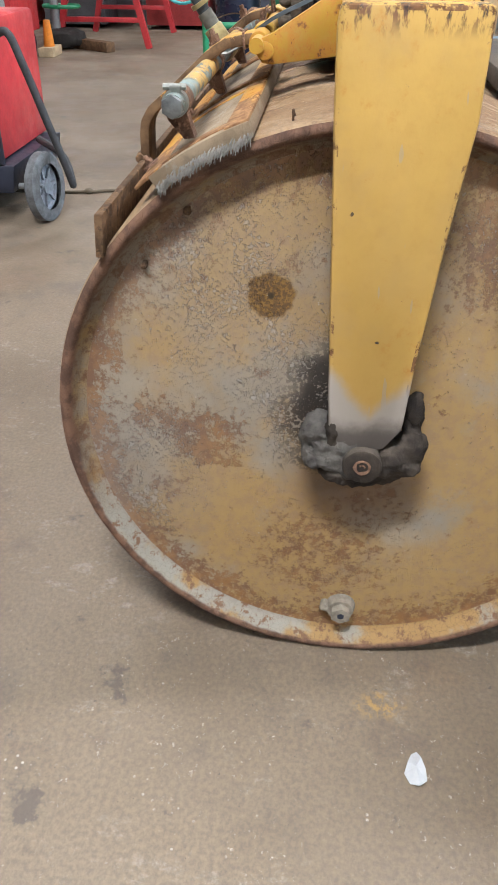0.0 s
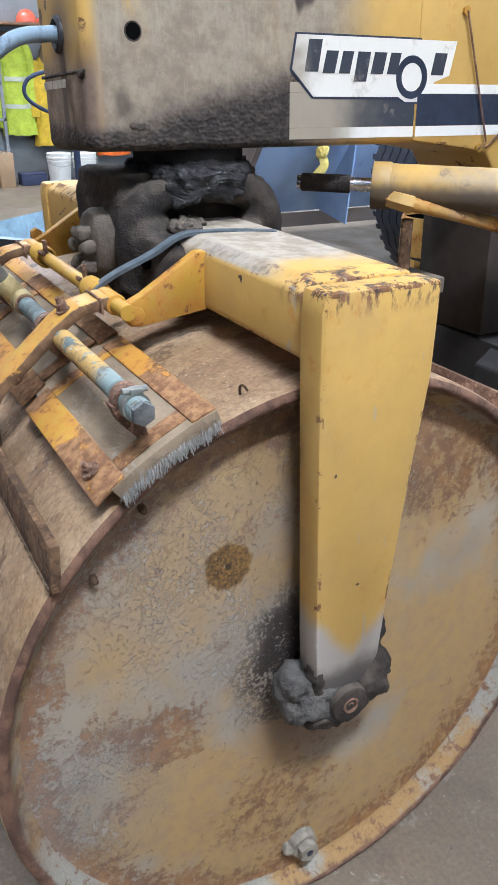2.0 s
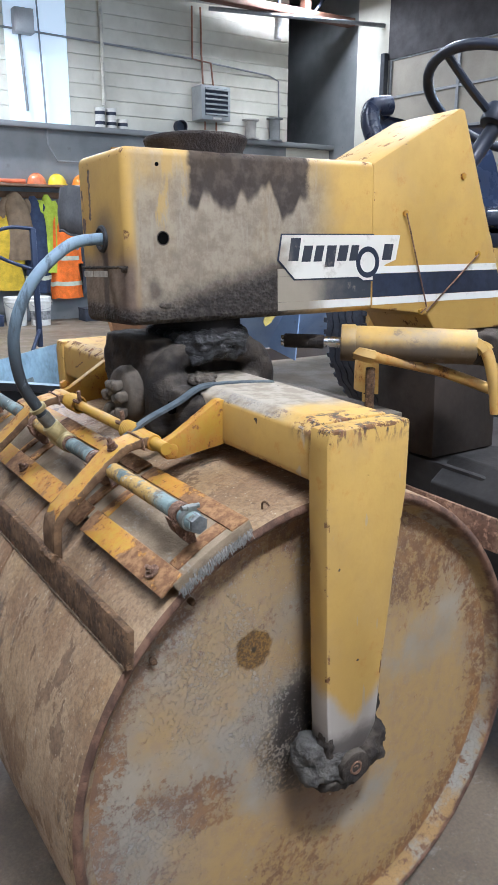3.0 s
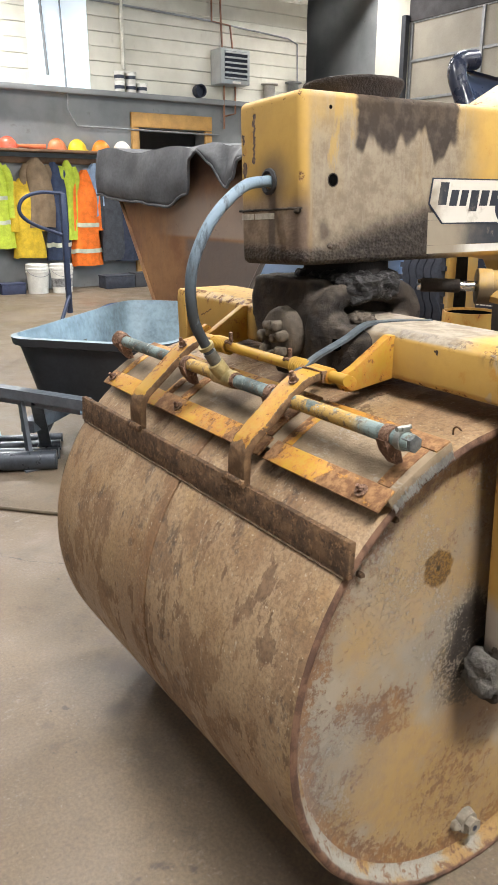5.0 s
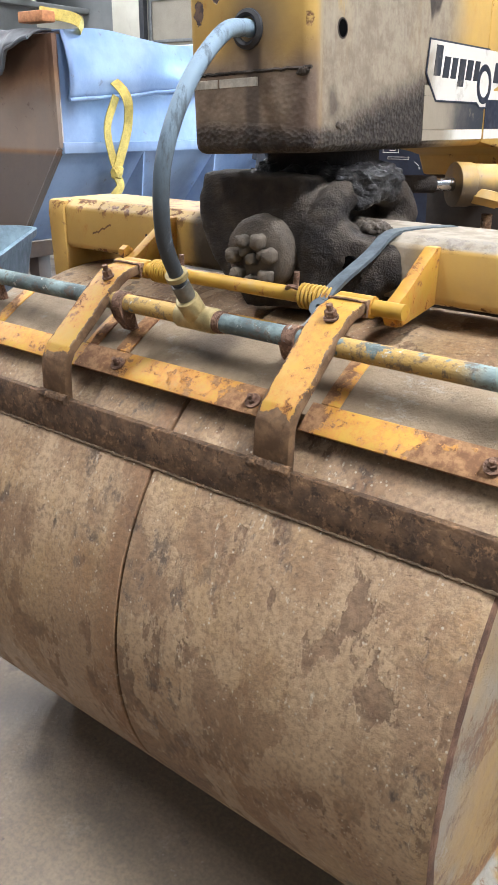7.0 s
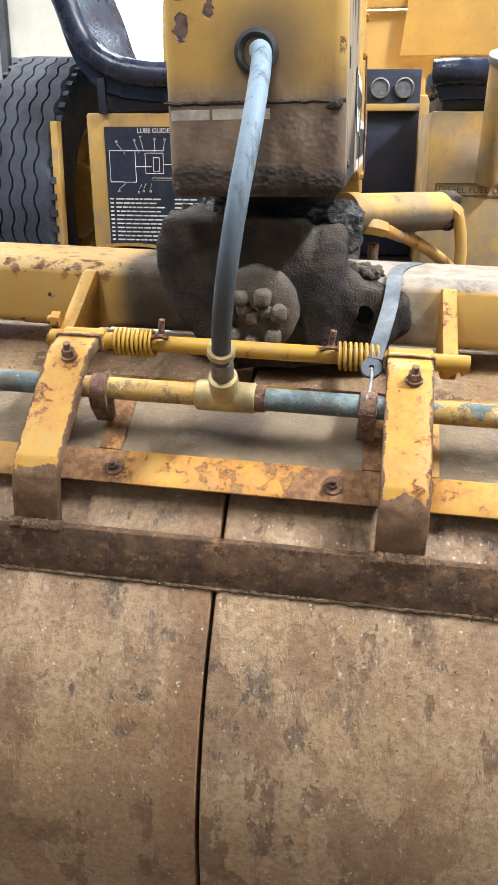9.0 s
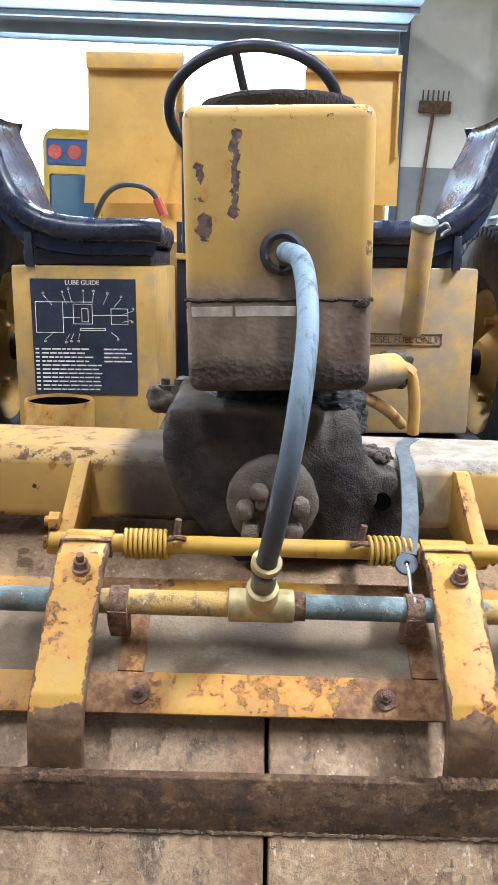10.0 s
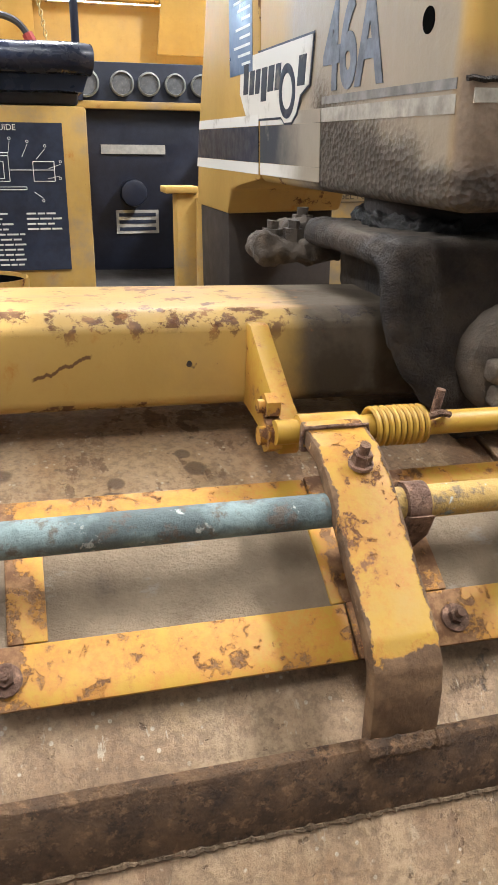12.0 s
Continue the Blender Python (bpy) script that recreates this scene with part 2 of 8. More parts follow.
def drum_face():
    """End of the drum: grey and ochre old paint, rust blooms, a crust of grit round the axle."""
    b = Mat("worn_drum_end_paint")
    y, z = b.xyz["y"], b.xyz["z"]
    c = b.mix(b.ramp(b.noise(5, 7, 0.62), 0.35, 0.65), (0.235, 0.19, 0.14), (0.32, 0.27, 0.205))
    low = b.ramp(z, 0.55, 0.12)
    right = b.ramp(y, -0.30, 0.35)
    ochre = b.ramp(b.m("ADD", b.noise(3.6, 6, 0.6, shift=6), b.m("ADD", b.mul(right, 0.13), b.mul(low, 0.11))), 0.43, 0.61, 0, 0.85)
    c = b.mix(ochre, c, b.mix(b.ramp(b.noise(40, 6, 0.7), 0.4, 0.65), (0.36, 0.225, 0.075), (0.30, 0.185, 0.085)))
    grey = b.ramp(b.m("ADD", b.noise(6, 6, 0.65, shift=2), b.mul(b.ball((0.645, -0.12, 0.58), 0.02, 0.25, 0.1, 8), 0.16)), 0.56, 0.70, 0, 0.75)
    c = b.mix(b.mul(grey, 0.75), c, (0.25, 0.24, 0.215))
    # rust: fine speckle gathered into blooms
    fine = b.noise(64, 9, 0.76, shift=14)
    gather = b.top(b.ball((0.645, -0.26, 0.47), 0.03, 0.10, 0.07, 16), b.top(b.mul(b.ramp(b.noise(6, 5, 0.65, shift=37), 0.50, 0.66), 0.8), b.mul(b.ball((0.645, -0.05, 0.22), 0.05, 0.20, 0.12, 9), 0.75)))
    radius = b.ball((0.0, -0.004, 0.497), 0.470, 0.35, 0.12, 12, (0, 1, 1))
    gather = b.top(gather, b.mul(radius, 1.15))
    gather = b.top(gather, b.ball((0.645, 0.22, 0.84), 0.06, 0.22, 0.12, 9))
    bloom = b.ramp(b.m("ADD", fine, b.mul(gather, 0.22)), 0.615, 0.74, 0, 0.88)
    c = b.mix(bloom, c, b.mix(b.ramp(b.noise(30, 4, shift=3), 0.4, 0.6), (0.155, 0.072, 0.035), (0.24, 0.115, 0.04)))
    # Brown smear below the axle, with the axle block's shadow painted in.
    shade = b.ball((0.645, 0.0, 0.385), 0.02, 0.15, 0.06, 12, (0, 0.9, 1.2))
    c = b.mix(b.mul(shade, 0.75), c, (0.13, 0.068, 0.036))
    # grit: grains that stand proud, thick near the axle, the upper part and the left edge
    crust = b.top(b.ball((0.645, -0.11, 0.56), 0.02, 0.15, 0.10, 14, (0, 1.25, 0.8)), b.mul(b.ball((0.645, -0.22, 0.74), 0.05, 0.30, 0.12, 9), 0.75))
    crust = b.top(crust, b.mul(b.ball((0.645, -0.38, 0.40), 0.05, 0.20, 0.12, 10), 0.95))
    crust = b.top(crust, b.mul(b.ball((0.645, 0.05, 0.86), 0.05, 0.25, 0.12, 10), 0.6))
    patchy = b.ramp(b.noise(9, 6, 0.7, shift=3), 0.40, 0.64)
    dense = b.m("ADD", b.mul(crust, b.m("ADD", b.mul(patchy, 0.6), 0.16)), b.mul(patchy, 0.09))
    worm = b.ramp(b.m("ADD", b.noise(165, 4, 0.55, distort=0.5), b.mul(dense, 0.30)), 0.68, 0.75)
    grains = b.top(b.mul(b.grains(230, b.mul(dense, 0.7)), 0.7), b.top(worm, b.mul(b.grains(330, b.m("ADD", dense, 0.05), 7.0), 0.6)))
    c = b.mix(b.mul(crust, 0.30), c, (0.235, 0.225, 0.215))
    c = b.mix(b.mul(grains, 0.42), c, (0.36, 0.345, 0.325))
    pits = b.mul(b.ramp(b.noise(170, 6, 0.68, shift=21), 0.60, 0.68), b.m("ADD", b.mul(crust, 0.45), 0.12))
    c = b.mix(pits, c, (0.075, 0.066, 0.06))
    wet = b.ball((0.645, -0.050, 0.535), 0.05, 0.130, 0.07, 25, (0, 1, 0.75))
    soot = b.mul(wet, b.ramp(b.m("SUBTRACT", b.noise(110, 6, 0.68, shift=9), b.mul(wet, 0.30)), 0.40, 0.30))
    c = b.mix(b.mul(soot, b.level(grains, 0.95, 0.25)), c, SOOT)
    ring = b.ball((0.645, -0.154, 0.733), 0.033, 0.040, 0.02, 60)
    c = b.mix(b.mul(ring, 0.9), c, b.mix(b.ramp(b.noise(190, 4, 0.65), 0.42, 0.62), (0.075, 0.036, 0.010), (0.20, 0.105, 0.018)))
    c = b.mix(b.ball((0.645, -0.154, 0.733), 0.005, 0.009), c, (0.03, 0.02, 0.01))
    flake = b.ramp(b.noise(70, 6, 0.65, shift=41), 0.68, 0.72)
    c = b.mix(b.mul(flake, 0.6), c, (0.42, 0.38, 0.33))
    height = b.m("ADD", b.m("ADD", b.mul(b.noise(70, 8, 0.7), 0.35), b.mul(grains, 1.3)), b.mul(b.m("ADD", bloom, pits), -0.25))
    return b.done(c, b.level(ochre, 0.62, 0.5), 0.0, height, 0.0028)


def rim_skin():
    b = Mat("chipped_rim_paint")
    low = b.axis("z", 0.44, 0.30, 0.16, 7)
    c = b.mix(b.ramp(b.noise(22, 8, 0.7), 0.4, 0.6), (0.085, 0.042, 0.026), (0.19, 0.10, 0.06))
    pale = b.mix(b.ramp(b.m("ADD", b.noise(6, 5, 0.6, shift=5), b.mul(b.ramp(b.xyz["y"], -0.2, -0.02), 0.10)), 0.53, 0.62), (0.30, 0.275, 0.23), (0.33, 0.20, 0.075))
    pale = b.mix(b.ramp(b.noise(34, 9, 0.75), 0.52, 0.60), pale, (0.18, 0.095, 0.05))
    crack = b.ramp(b.cells(90, feature="DISTANCE_TO_EDGE"), 0.05, 0.0, 0, 0.3)
    pale = b.mix(crack, pale, (0.11, 0.075, 0.05))
    outer = b.ball((0.0, -0.004, 0.497), 0.4780, 0.4820, 0.006, 30, (0, 1, 1))
    inner = b.ball((0.0, -0.004, 0.497), 0.4735, 0.4790, 0.006, 30, (0, 1, 1))
    old = b.mix(b.ramp(b.noise(9, 7, 0.65, shift=6), 0.42, 0.6), (0.23, 0.185, 0.135), (0.30, 0.195, 0.08))
    old = b.mix(b.ramp(b.noise(30, 9, 0.74, shift=14), 0.47, 0.60, 0, 0.9), old, (0.15, 0.075, 0.038))
    c = b.mix(inner, c, old)
    c = b.mix(b.mul(low, outer), c, pale)
    return b.done(c, 0.75, 0.0, b.m("ADD", b.noise(60, 8, 0.72), b.mul(crack, -0.8)), 0.004)


def rusty(name, dark=(0.085, 0.04, 0.024), light=(0.19, 0.10, 0.062), rough=0.8, depth=0.004):
    b = Mat(name)
    c = b.mix(b.ramp(b.noise(22, 8, 0.7), 0.36, 0.66), dark, light)
    c = b.mix(b.ramp(b.noise(75, 8, 0.74, shift=3), 0.52, 0.64, 0, 0.75), c, scaled(light, 1.7))
    c = b.mix(b.ramp(b.noise(60, 7, 0.74, shift=13), 0.54, 0.62, 0, 0.8), c, scaled(dark, 0.6))
    return b.done(c, rough, 0.1, b.m("ADD", b.noise(85, 9, 0.75), b.mul(b.ramp(b.noise(34, 8, 0.7, shift=5), 0.46, 0.54), 0.4)), depth)


def grime(name, dark=SOOT, light=(0.10, 0.082, 0.066), lumps=45.0, depth=0.006):
    """Oil and dust caked into a crust."""
    b = Mat(name)
    f = b.m("ADD", b.mul(b.noise(7, 4), 0.6), b.mul(b.noise(34, 5), 0.4))
    c = b.mix(b.ramp(f, 0.36, 0.62), dark, light)
    nrm = b.nt.nodes.new("ShaderNodeSeparateXYZ")
    geo = b.nt.nodes.new("ShaderNodeNewGeometry")
    b.nt.links.new(geo.outputs["Normal"], nrm.inputs[0])
    settled = b.mul(b.ramp(nrm.outputs[2], 0.1, 0.9), b.ramp(b.noise(11, 6, 0.6, shift=8), 0.4, 0.65))
    c = b.mix(b.mul(settled, 0.6), c, (0.17, 0.14, 0.11))
    return b.done(c, b.ramp(f, 0.3, 0.6, 0.55, 0.95), 0.0, b.m("ADD", b.noise(lumps, 7, 0.65), b.mul(b.noise(lumps * 4, 3), 0.3)), depth, spec=0.3)


def grease_folds():
    """Old grease squeezed out in shiny folds."""
    b = Mat("folded_black_grease")
    fold = b.noise(16, 6, 0.6, (1.0, 1.0, 3.2), shift=3, distort=1.2)
    c = b.mix(b.ramp(fold, 0.4, 0.65), (0.010, 0.009, 0.009), (0.030, 0.027, 0.026))
    return b.done(c, b.ramp(b.noise(30, 5), 0.35, 0.65, 0.28, 0.6), 0.0, b.m("ADD", fold, b.mul(b.noise(110, 5), 0.15)), 0.02, spec=0.5)


def neck_stains(b, c, rough, height):
    """Dust haze, black oil run down from the cap and caked oil along the lower edge."""
    y, z = b.xyz["y"], b.xyz["z"]
    frontal = b.axis("y", -0.150, -0.172)
    side = b.m("SUBTRACT", 1.0, frontal)
    near = b.axis("x", 0.10, 0.20)
    haze = b.mul(side, b.mul(b.axis("y", 0.36, 0.22, 0.14, 6), b.axis("z", 1.63, 1.47, 0.18, 10, 3)))
    hz = b.mul(haze, b.ramp(b.noise(9, 6, 0.65, (1, 1, 0.5), shift=4), 0.25, 0.5, 0.85, 0.97))
    low = b.mul(frontal, b.axis("z", 1.385, 1.340, 0.02, 14))
    hole = b.mul(frontal, b.ball((0.150, -0.185, 1.40), 0.02, 0.085, 0.04, 16, (1, 0, 0.9)))
    c = b.mix(b.mul(hole, 0.75), c, (0.10, 0.075, 0.062))
    dirt = b.mix(b.ramp(b.noise(30, 7, 0.7), 0.35, 0.65), (0.205, 0.165, 0.125), (0.305, 0.255, 0.19))
    # Far side is greyer: dust, with the door's sheen put into its colour.
    dirt = b.mix(near, b.mix(b.noise(12), (0.24, 0.225, 0.205), (0.31, 0.29, 0.26)), dirt)
    c = b.mix(b.mul(hz, b.level(near, 0.75, 1.0)), c, dirt)
    brown = b.mix(b.ramp(b.noise(24, 7, 0.7, shift=8), 0.35, 0.65), (0.17, 0.125, 0.092), (0.27, 0.205, 0.15))
    c = b.mix(b.mul(low, 0.96), c, brown)
    corner = b.mul(frontal, b.mul(b.axis("x", 0.20, 0.235, 0.03, 16), b.axis("z", 1.43, 1.37, 0.05, 12)))
    c = b.mix(b.mul(corner, 0.6), c, (0.10, 0.065, 0.05))
    drip = b.mul(frontal, b.mul(b.ball((0.150, -0.185, 1.30), 0.007, 0.019, 0.006, 40, (1, 0, 0)), b.axis("z", 1.40, 1.37)))
    c = b.mix(b.mul(drip, 0.7), c, (0.055, 0.042, 0.036))
    bare = b.mul(b.mul(b.mul(side, b.axis("z", 1.40, 1.46, 0.05)), b.axis("y", 0.0, -0.10, 0.10, 20, 2)), b.ramp(b.noise(16, 6, 0.6, (1, 1.2, 0.3), shift=1), 0.52, 0.58))
    c = b.mix(b.mul(bare, 0.7), c, scaled(YELLOW, 0.85))
    wipe = b.mul(hz, b.ramp(b.noise(60, 3, 0.5, (1, 1.2, 0.16), shift=41), 0.56, 0.68, 0, 0.4))
    c = b.mix(wipe, c, (0.34, 0.29, 0.22))
    run = b.m("ADD", z, b.mul(b.m("SUBTRACT", b.noise(15, 2, 0.4, (1, 1, 0.10), shift=6), 0.5), 0.30))
    run = b.mul(b.ramp(run, 1.470, 1.49), b.mul(b.axis("y", -0.05, -0.035, 0.03, 30), b.axis("y", 0.255, 0.24, 0.03, 30)))
    run = b.mul(b.mul(run, side), b.level(near, 0.2, 1.0))
    c = b.mix(b.mul(run, 0.93), c, b.mix(b.ramp(b.noise(40, 6), 0.4, 0.65), (0.028, 0.021, 0.018), (0.062, 0.047, 0.04)))
    slant = b.m("SUBTRACT", z, b.mul(y, 0.25))
    slant = b.m("ADD", slant, b.mul(b.m("SUBTRACT", b.noise(26, 6, 0.65, shift=2), 0.5), 0.05))
    cake = b.mul(side, b.mul(b.ramp(slant, 1.345, 1.282), b.mul(b.axis("y", 0.215, 0.17, 0.06, 12), b.axis("y", -0.16, -0.09, 0.08, 12, 4))))
    under = b.axis("z", 1.286, 1.262, 0.022, 24)
    under = b.mul(under, b.axis("y", 0.26, 0.16, 0.1, 12))
    cake = b.top(cake, b.mul(under, 0.95))
    c = b.mix(b.mul(cake, b.level(near, 0.85, 0.95)), c, b.mix(b.ramp(b.noise(70, 6, 0.7), 0.42, 0.66), (0.018, 0.015, 0.014), (0.055, 0.045, 0.04)))
    jag = b.mul(b.m("SUBTRACT", b.noise(85, 4, 0.65, shift=2), 0.5), 0.022)
    px = b.m("ABSOLUTE", b.m("SUBTRACT", b.m("ADD", b.xyz["x"], jag), 0.081))
    slit = b.mul(b.ramp(px, 0.0052, 0.0044), b.mul(b.axis("z", 1.437, 1.441, 0.02, 60), b.axis("z", 1.537, 1.533, 0.02, 60)))
    spot = b.top(b.ball((0.049, -0.185, 1.428), 0.0085, 0.0105, 0.030, 60, (0.9, 0, 0.7)), b.ball((0.042, -0.185, 1.477), 0.0045, 0.0065, 0.040, 75, (1.0, 0, 0.4)))
    chip = b.mul(frontal, b.top(slit, spot))
    c = b.mix(chip, c, b.mix(b.ramp(b.noise(90, 4), 0.4, 0.6), (0.075, 0.055, 0.055), (0.17, 0.11, 0.08)))
    lip = b.mul(b.axis("z", 1.535, 1.56, 0.03, 30), b.ramp(b.noise(60, 6, 0.7, shift=28), 0.60, 0.64))
    c = b.mix(b.mul(lip, frontal), c, RUST)
    clod = b.ball((0.2525, -0.125, 1.31), 0.006, 0.026, 0.022, 50, (0, 1.2, 0.9))
    c = b.mix(b.mul(b.mul(clod, side), b.mul(near, 0.7)), c, (0.06, 0.045, 0.036))
    rough = b.m("MAXIMUM", rough, b.mul(b.top(b.mul(hz, b.level(near, 0.45, 1.0)), b.top(low, b.top(cake, run))), 0.85))
    scale = b.m("ADD", b.mul(b.cells(120, (1, 1, 1.3)), 0.9), b.mul(b.noise(70, 6, 0.65), 0.7))
    ripple = b.mul(b.top(cake, b.mul(low, 0.20)), scale)
    return c, rough, b.m("SUBTRACT", b.m("ADD", b.m("ADD", height, b.mul(hz, b.mul(b.noise(90, 5), 0.6))), b.mul(ripple, 2.6)), b.mul(chip, 1.3))


def beam_stains(b, c, rough, height):
    """Grey dust on top of the beam, black smears where the pivot throws oil."""
    x, z = b.xyz["x"], b.xyz["z"]
    nrm = b.nt.nodes.new("ShaderNodeSeparateXYZ")
    geo = b.nt.nodes.new("ShaderNodeNewGeometry")
    b.nt.links.new(geo.outputs["Normal"], nrm.inputs[0])
    upward = b.ramp(nrm.outputs[2], 0.35, 0.8)
    dust = b.mul(upward, b.mul(b.axis("x", 0.64, 0.54, 0.16, 14), b.axis("x", 0.16, 0.2)))
    dust = b.top(dust, b.mul(b.mul(b.axis("x", 0.43, 0.36, 0.08, 12), b.axis("x", 0.16, 0.2)), 0.9))
    c = b.mix(b.mul(dust, 0.9), c, b.mix(b.ramp(b.noise(30, 5), 0.4, 0.6), (0.205, 0.18, 0.15), (0.31, 0.28, 0.24)))
    oil = b.mul(b.axis("x", -0.10, -0.05, 0.05, 14), b.axis("x", 0.22, 0.18))
    c = b.mix(b.mul(oil, 0.93), c, b.mix(b.ramp(b.noise(14, 5), 0.4, 0.65), (0.018, 0.016, 0.016), (0.062, 0.053, 0.045)))
    worn = b.mul(b.axis("x", 0.0, -0.12), b.mul(b.axis("z", 1.086, 1.112), b.ramp(b.noise(34, 6, 0.68, shift=3), 0.55, 0.61)))
    c = b.mix(b.mul(worn, 0.9), c, b.mix(b.ramp(b.noise(50, 5), 0.4, 0.6), (0.12, 0.05, 0.024), (0.28, 0.12, 0.035)))
    scuffs = b.mul(b.mul(upward, b.axis("x", -0.04, -0.10)), b.ramp(b.noise(26, 5, 0.6, (0.25, 1.6, 1), shift=13), 0.5, 0.62))
    c = b.mix(b.mul(scuffs, 0.7), c, (0.46, 0.25, 0.11))
    lip = b.mul(b.axis("x", 0.62, 0.66), b.mul(b.axis("z", 1.085, 1.118), b.ramp(b.noise(42, 7, 0.7, (1, 1, 0.3), shift=5), 0.50, 0.57)))
    pock = b.ramp(b.noise(38, 2, 0.4, shift=19), 0.755, 0.775)
    scratch = b.mul(b.ramp(b.noise(22, 2, 0.3, (1, 3.2, 0.5), shift=25), 0.70, 0.72), b.axis("x", 0.5, 0.6))
    c = b.mix(b.mul(scratch, 0.55), c, (0.34, 0.30, 0.25))
    c = b.mix(b.top(lip, pock), c, b.mix(b.ramp(b.noise(90), 0.4, 0.6), (0.035, 0.028, 0.026), (0.16, 0.075, 0.04)))
    smear = b.mul(b.axis("x", 0.62, 0.66), b.ramp(b.noise(7, 5, 0.6, (1, 1, 0.45), shift=37), 0.5, 0.75, 0, 0.35))
    c = b.mix(smear, c, (0.42, 0.28, 0.12))
    foot = b.m("SUBTRACT", b.m("ADD", z, b.mul(b.m("SUBTRACT", b.noise(20), 0.5), 0.05)), b.mul(b.m("ABSOLUTE", b.m("SUBTRACT", b.xyz["y"], 0.005)), 1.1))
    tip = b.mul(b.axis("x", 0.62, 0.66), b.ramp(foot, 0.605, 0.565))
    c = b.mix(tip, c, (0.37, 0.33, 0.29))
    soot = b.mul(b.axis("x", 0.62, 0.66), b.axis("z", 0.585, 0.55, 0.04, 24))
    c = b.mix(b.mul(soot, 0.85), c, (0.07, 0.06, 0.055))
    path = b.m("SUBTRACT", b.m("SUBTRACT", z, 1.075), b.mul(b.m("ADD", b.xyz["x"], 0.313), 0.40))
    path = b.m("ADD", path, b.mul(b.m("SUBTRACT", b.noise(60, 5, 0.7, (1, 0, 0), shift=4), 0.5), 0.020))
    split = b.mul(b.ramp(b.m("ABSOLUTE", path), 0.0026, 0.0012), b.mul(b.axis("x", -0.343, -0.339), b.axis("x", -0.283, -0.287)))
    split = b.mul(split, b.axis("y", -0.06, -0.07))
    c = b.mix(b.mul(split, 0.9), c, (0.11, 0.045, 0.018))
    rough = b.m("MAXIMUM", rough, b.mul(b.top(dust, oil), 0.92))
    return c, rough, b.m("ADD", height, b.mul(b.top(oil, dust), b.noise(60, 5)))


def concrete(name="shop_concrete"):
    b = Mat(name)
    c = b.mix(b.ramp(b.noise(1.1, 6, 0.6), 0.3, 0.7), (0.165, 0.122, 0.080), (0.220, 0.168, 0.114))
    c = b.mix(b.ramp(b.noise(5, 7, 0.7, shift=3), 0.50, 0.70, 0, 0.55), c, (0.098, 0.08, 0.064))
    c = b.mix(b.ramp(b.noise(8, 6, 0.62, shift=8), 0.64, 0.70, 0, 0.7), c, (0.060, 0.052, 0.046))
    c = b.mix(b.ramp(b.noise(3.2, 3, 0.6, shift=17), 0.62, 0.75, 0, 0.35), c, (0.22, 0.145, 0.085))
    scuff = b.mul(b.ramp(b.noise(24, 9, 0.76, (1, 0.6, 1), shift=61), 0.53, 0.66, 0, 0.75), b.ramp(b.noise(2.4, 4, shift=5), 0.42, 0.62))
    c = b.mix(scuff, c, (0.30, 0.265, 0.22))
    c = b.mix(b.ramp(b.noise(3.0, 7, 0.72, shift=81), 0.56, 0.66, 0, 0.5), c, (0.115, 0.083, 0.06))
    speck = b.mul(b.ramp(b.cells(70), 0.25, 0.12), b.ramp(b.noise(9, 6, 0.7, shift=2), 0.57, 0.66))
    chipped = b.mul(b.ramp(b.noise(75, 6, 0.72, shift=33), 0.615, 0.66), b.ramp(b.noise(4.2, 5, 0.7, shift=14), 0.45, 0.60, 0.12, 1.0))
    speck = b.mul(b.top(speck, chipped), b.level(b.axis("x", 0.45, 0.85, 0.4, 3), 0.3, 1.0))
    c = b.mix(b.mul(speck, 0.9), c, (0.47, 0.43, 0.375))
    oil = b.top(b.ball((-0.40, -0.33, 0.0), 0.02, 0.12, 0.10, 14, (1, 1.2, 0)), b.mul(b.ball((-0.22, -0.43, 0.0), 0.01, 0.06, 0.06, 20, (1, 1, 0)), 0.8))
    oil = b.top(oil, b.mul(b.top(b.ball((-0.26, -0.62, 0.0), 0.004, 0.03, 0.03, 30, (1, 1, 0)), b.ball((-0.17, -0.63, 0.0), 0.004, 0.03, 0.03, 30, (1, 1, 0))), 0.6))
    c = b.mix(b.mul(oil, 0.7), c, (0.075, 0.058, 0.045))
    spot = b.mul(b.ramp(b.noise(48, 4, 0.6, shift=90), 0.68, 0.72), 0.7)
    c = b.mix(spot, c, (0.065, 0.052, 0.043))
    grit = b.ramp(b.noise(110, 6, 0.7, shift=9), 0.35, 0.65)
    c = b.mix(b.mul(b.m("SUBTRACT", 1.0, grit), 0.5), c, (0.085, 0.07, 0.058))
    drip = b.ball((0.804, 0.075, 0.0), 0.01, 0.05, 0.06, 34, (1.2, 0.8, 0))
    c = b.mix(b.mul(drip, b.ramp(b.noise(60), 0.45, 0.6, 0, 0.7)), c, (0.36, 0.22, 0.05))
    run = b.m("ADD", b.mul(b.m("SUBTRACT", b.xyz["x"], -1.97), 0.70), b.mul(b.m("SUBTRACT", b.xyz["y"], -1.02), -0.71))
    run = b.m("ADD", run, b.mul(b.m("SUBTRACT", b.noise(3.4, 5, 0.6, shift=71), 0.5), 0.45))
    crack = b.mul(b.ramp(b.m("ABSOLUTE", run), 0.006, 0.002), b.ball((-1.6, -0.7, 0), 0.7, 0.95))
    c = b.mix(b.mul(crack, 0.8), c, (0.05, 0.04, 0.035))
    rough = b.ramp(b.noise(2.2, 5, shift=4), 0.3, 0.7, 0.36, 0.7)
    return b.done(c, rough, 0.0, b.m("ADD", b.noise(60, 8, 0.7), b.mul(speck, -0.4)), 0.002)


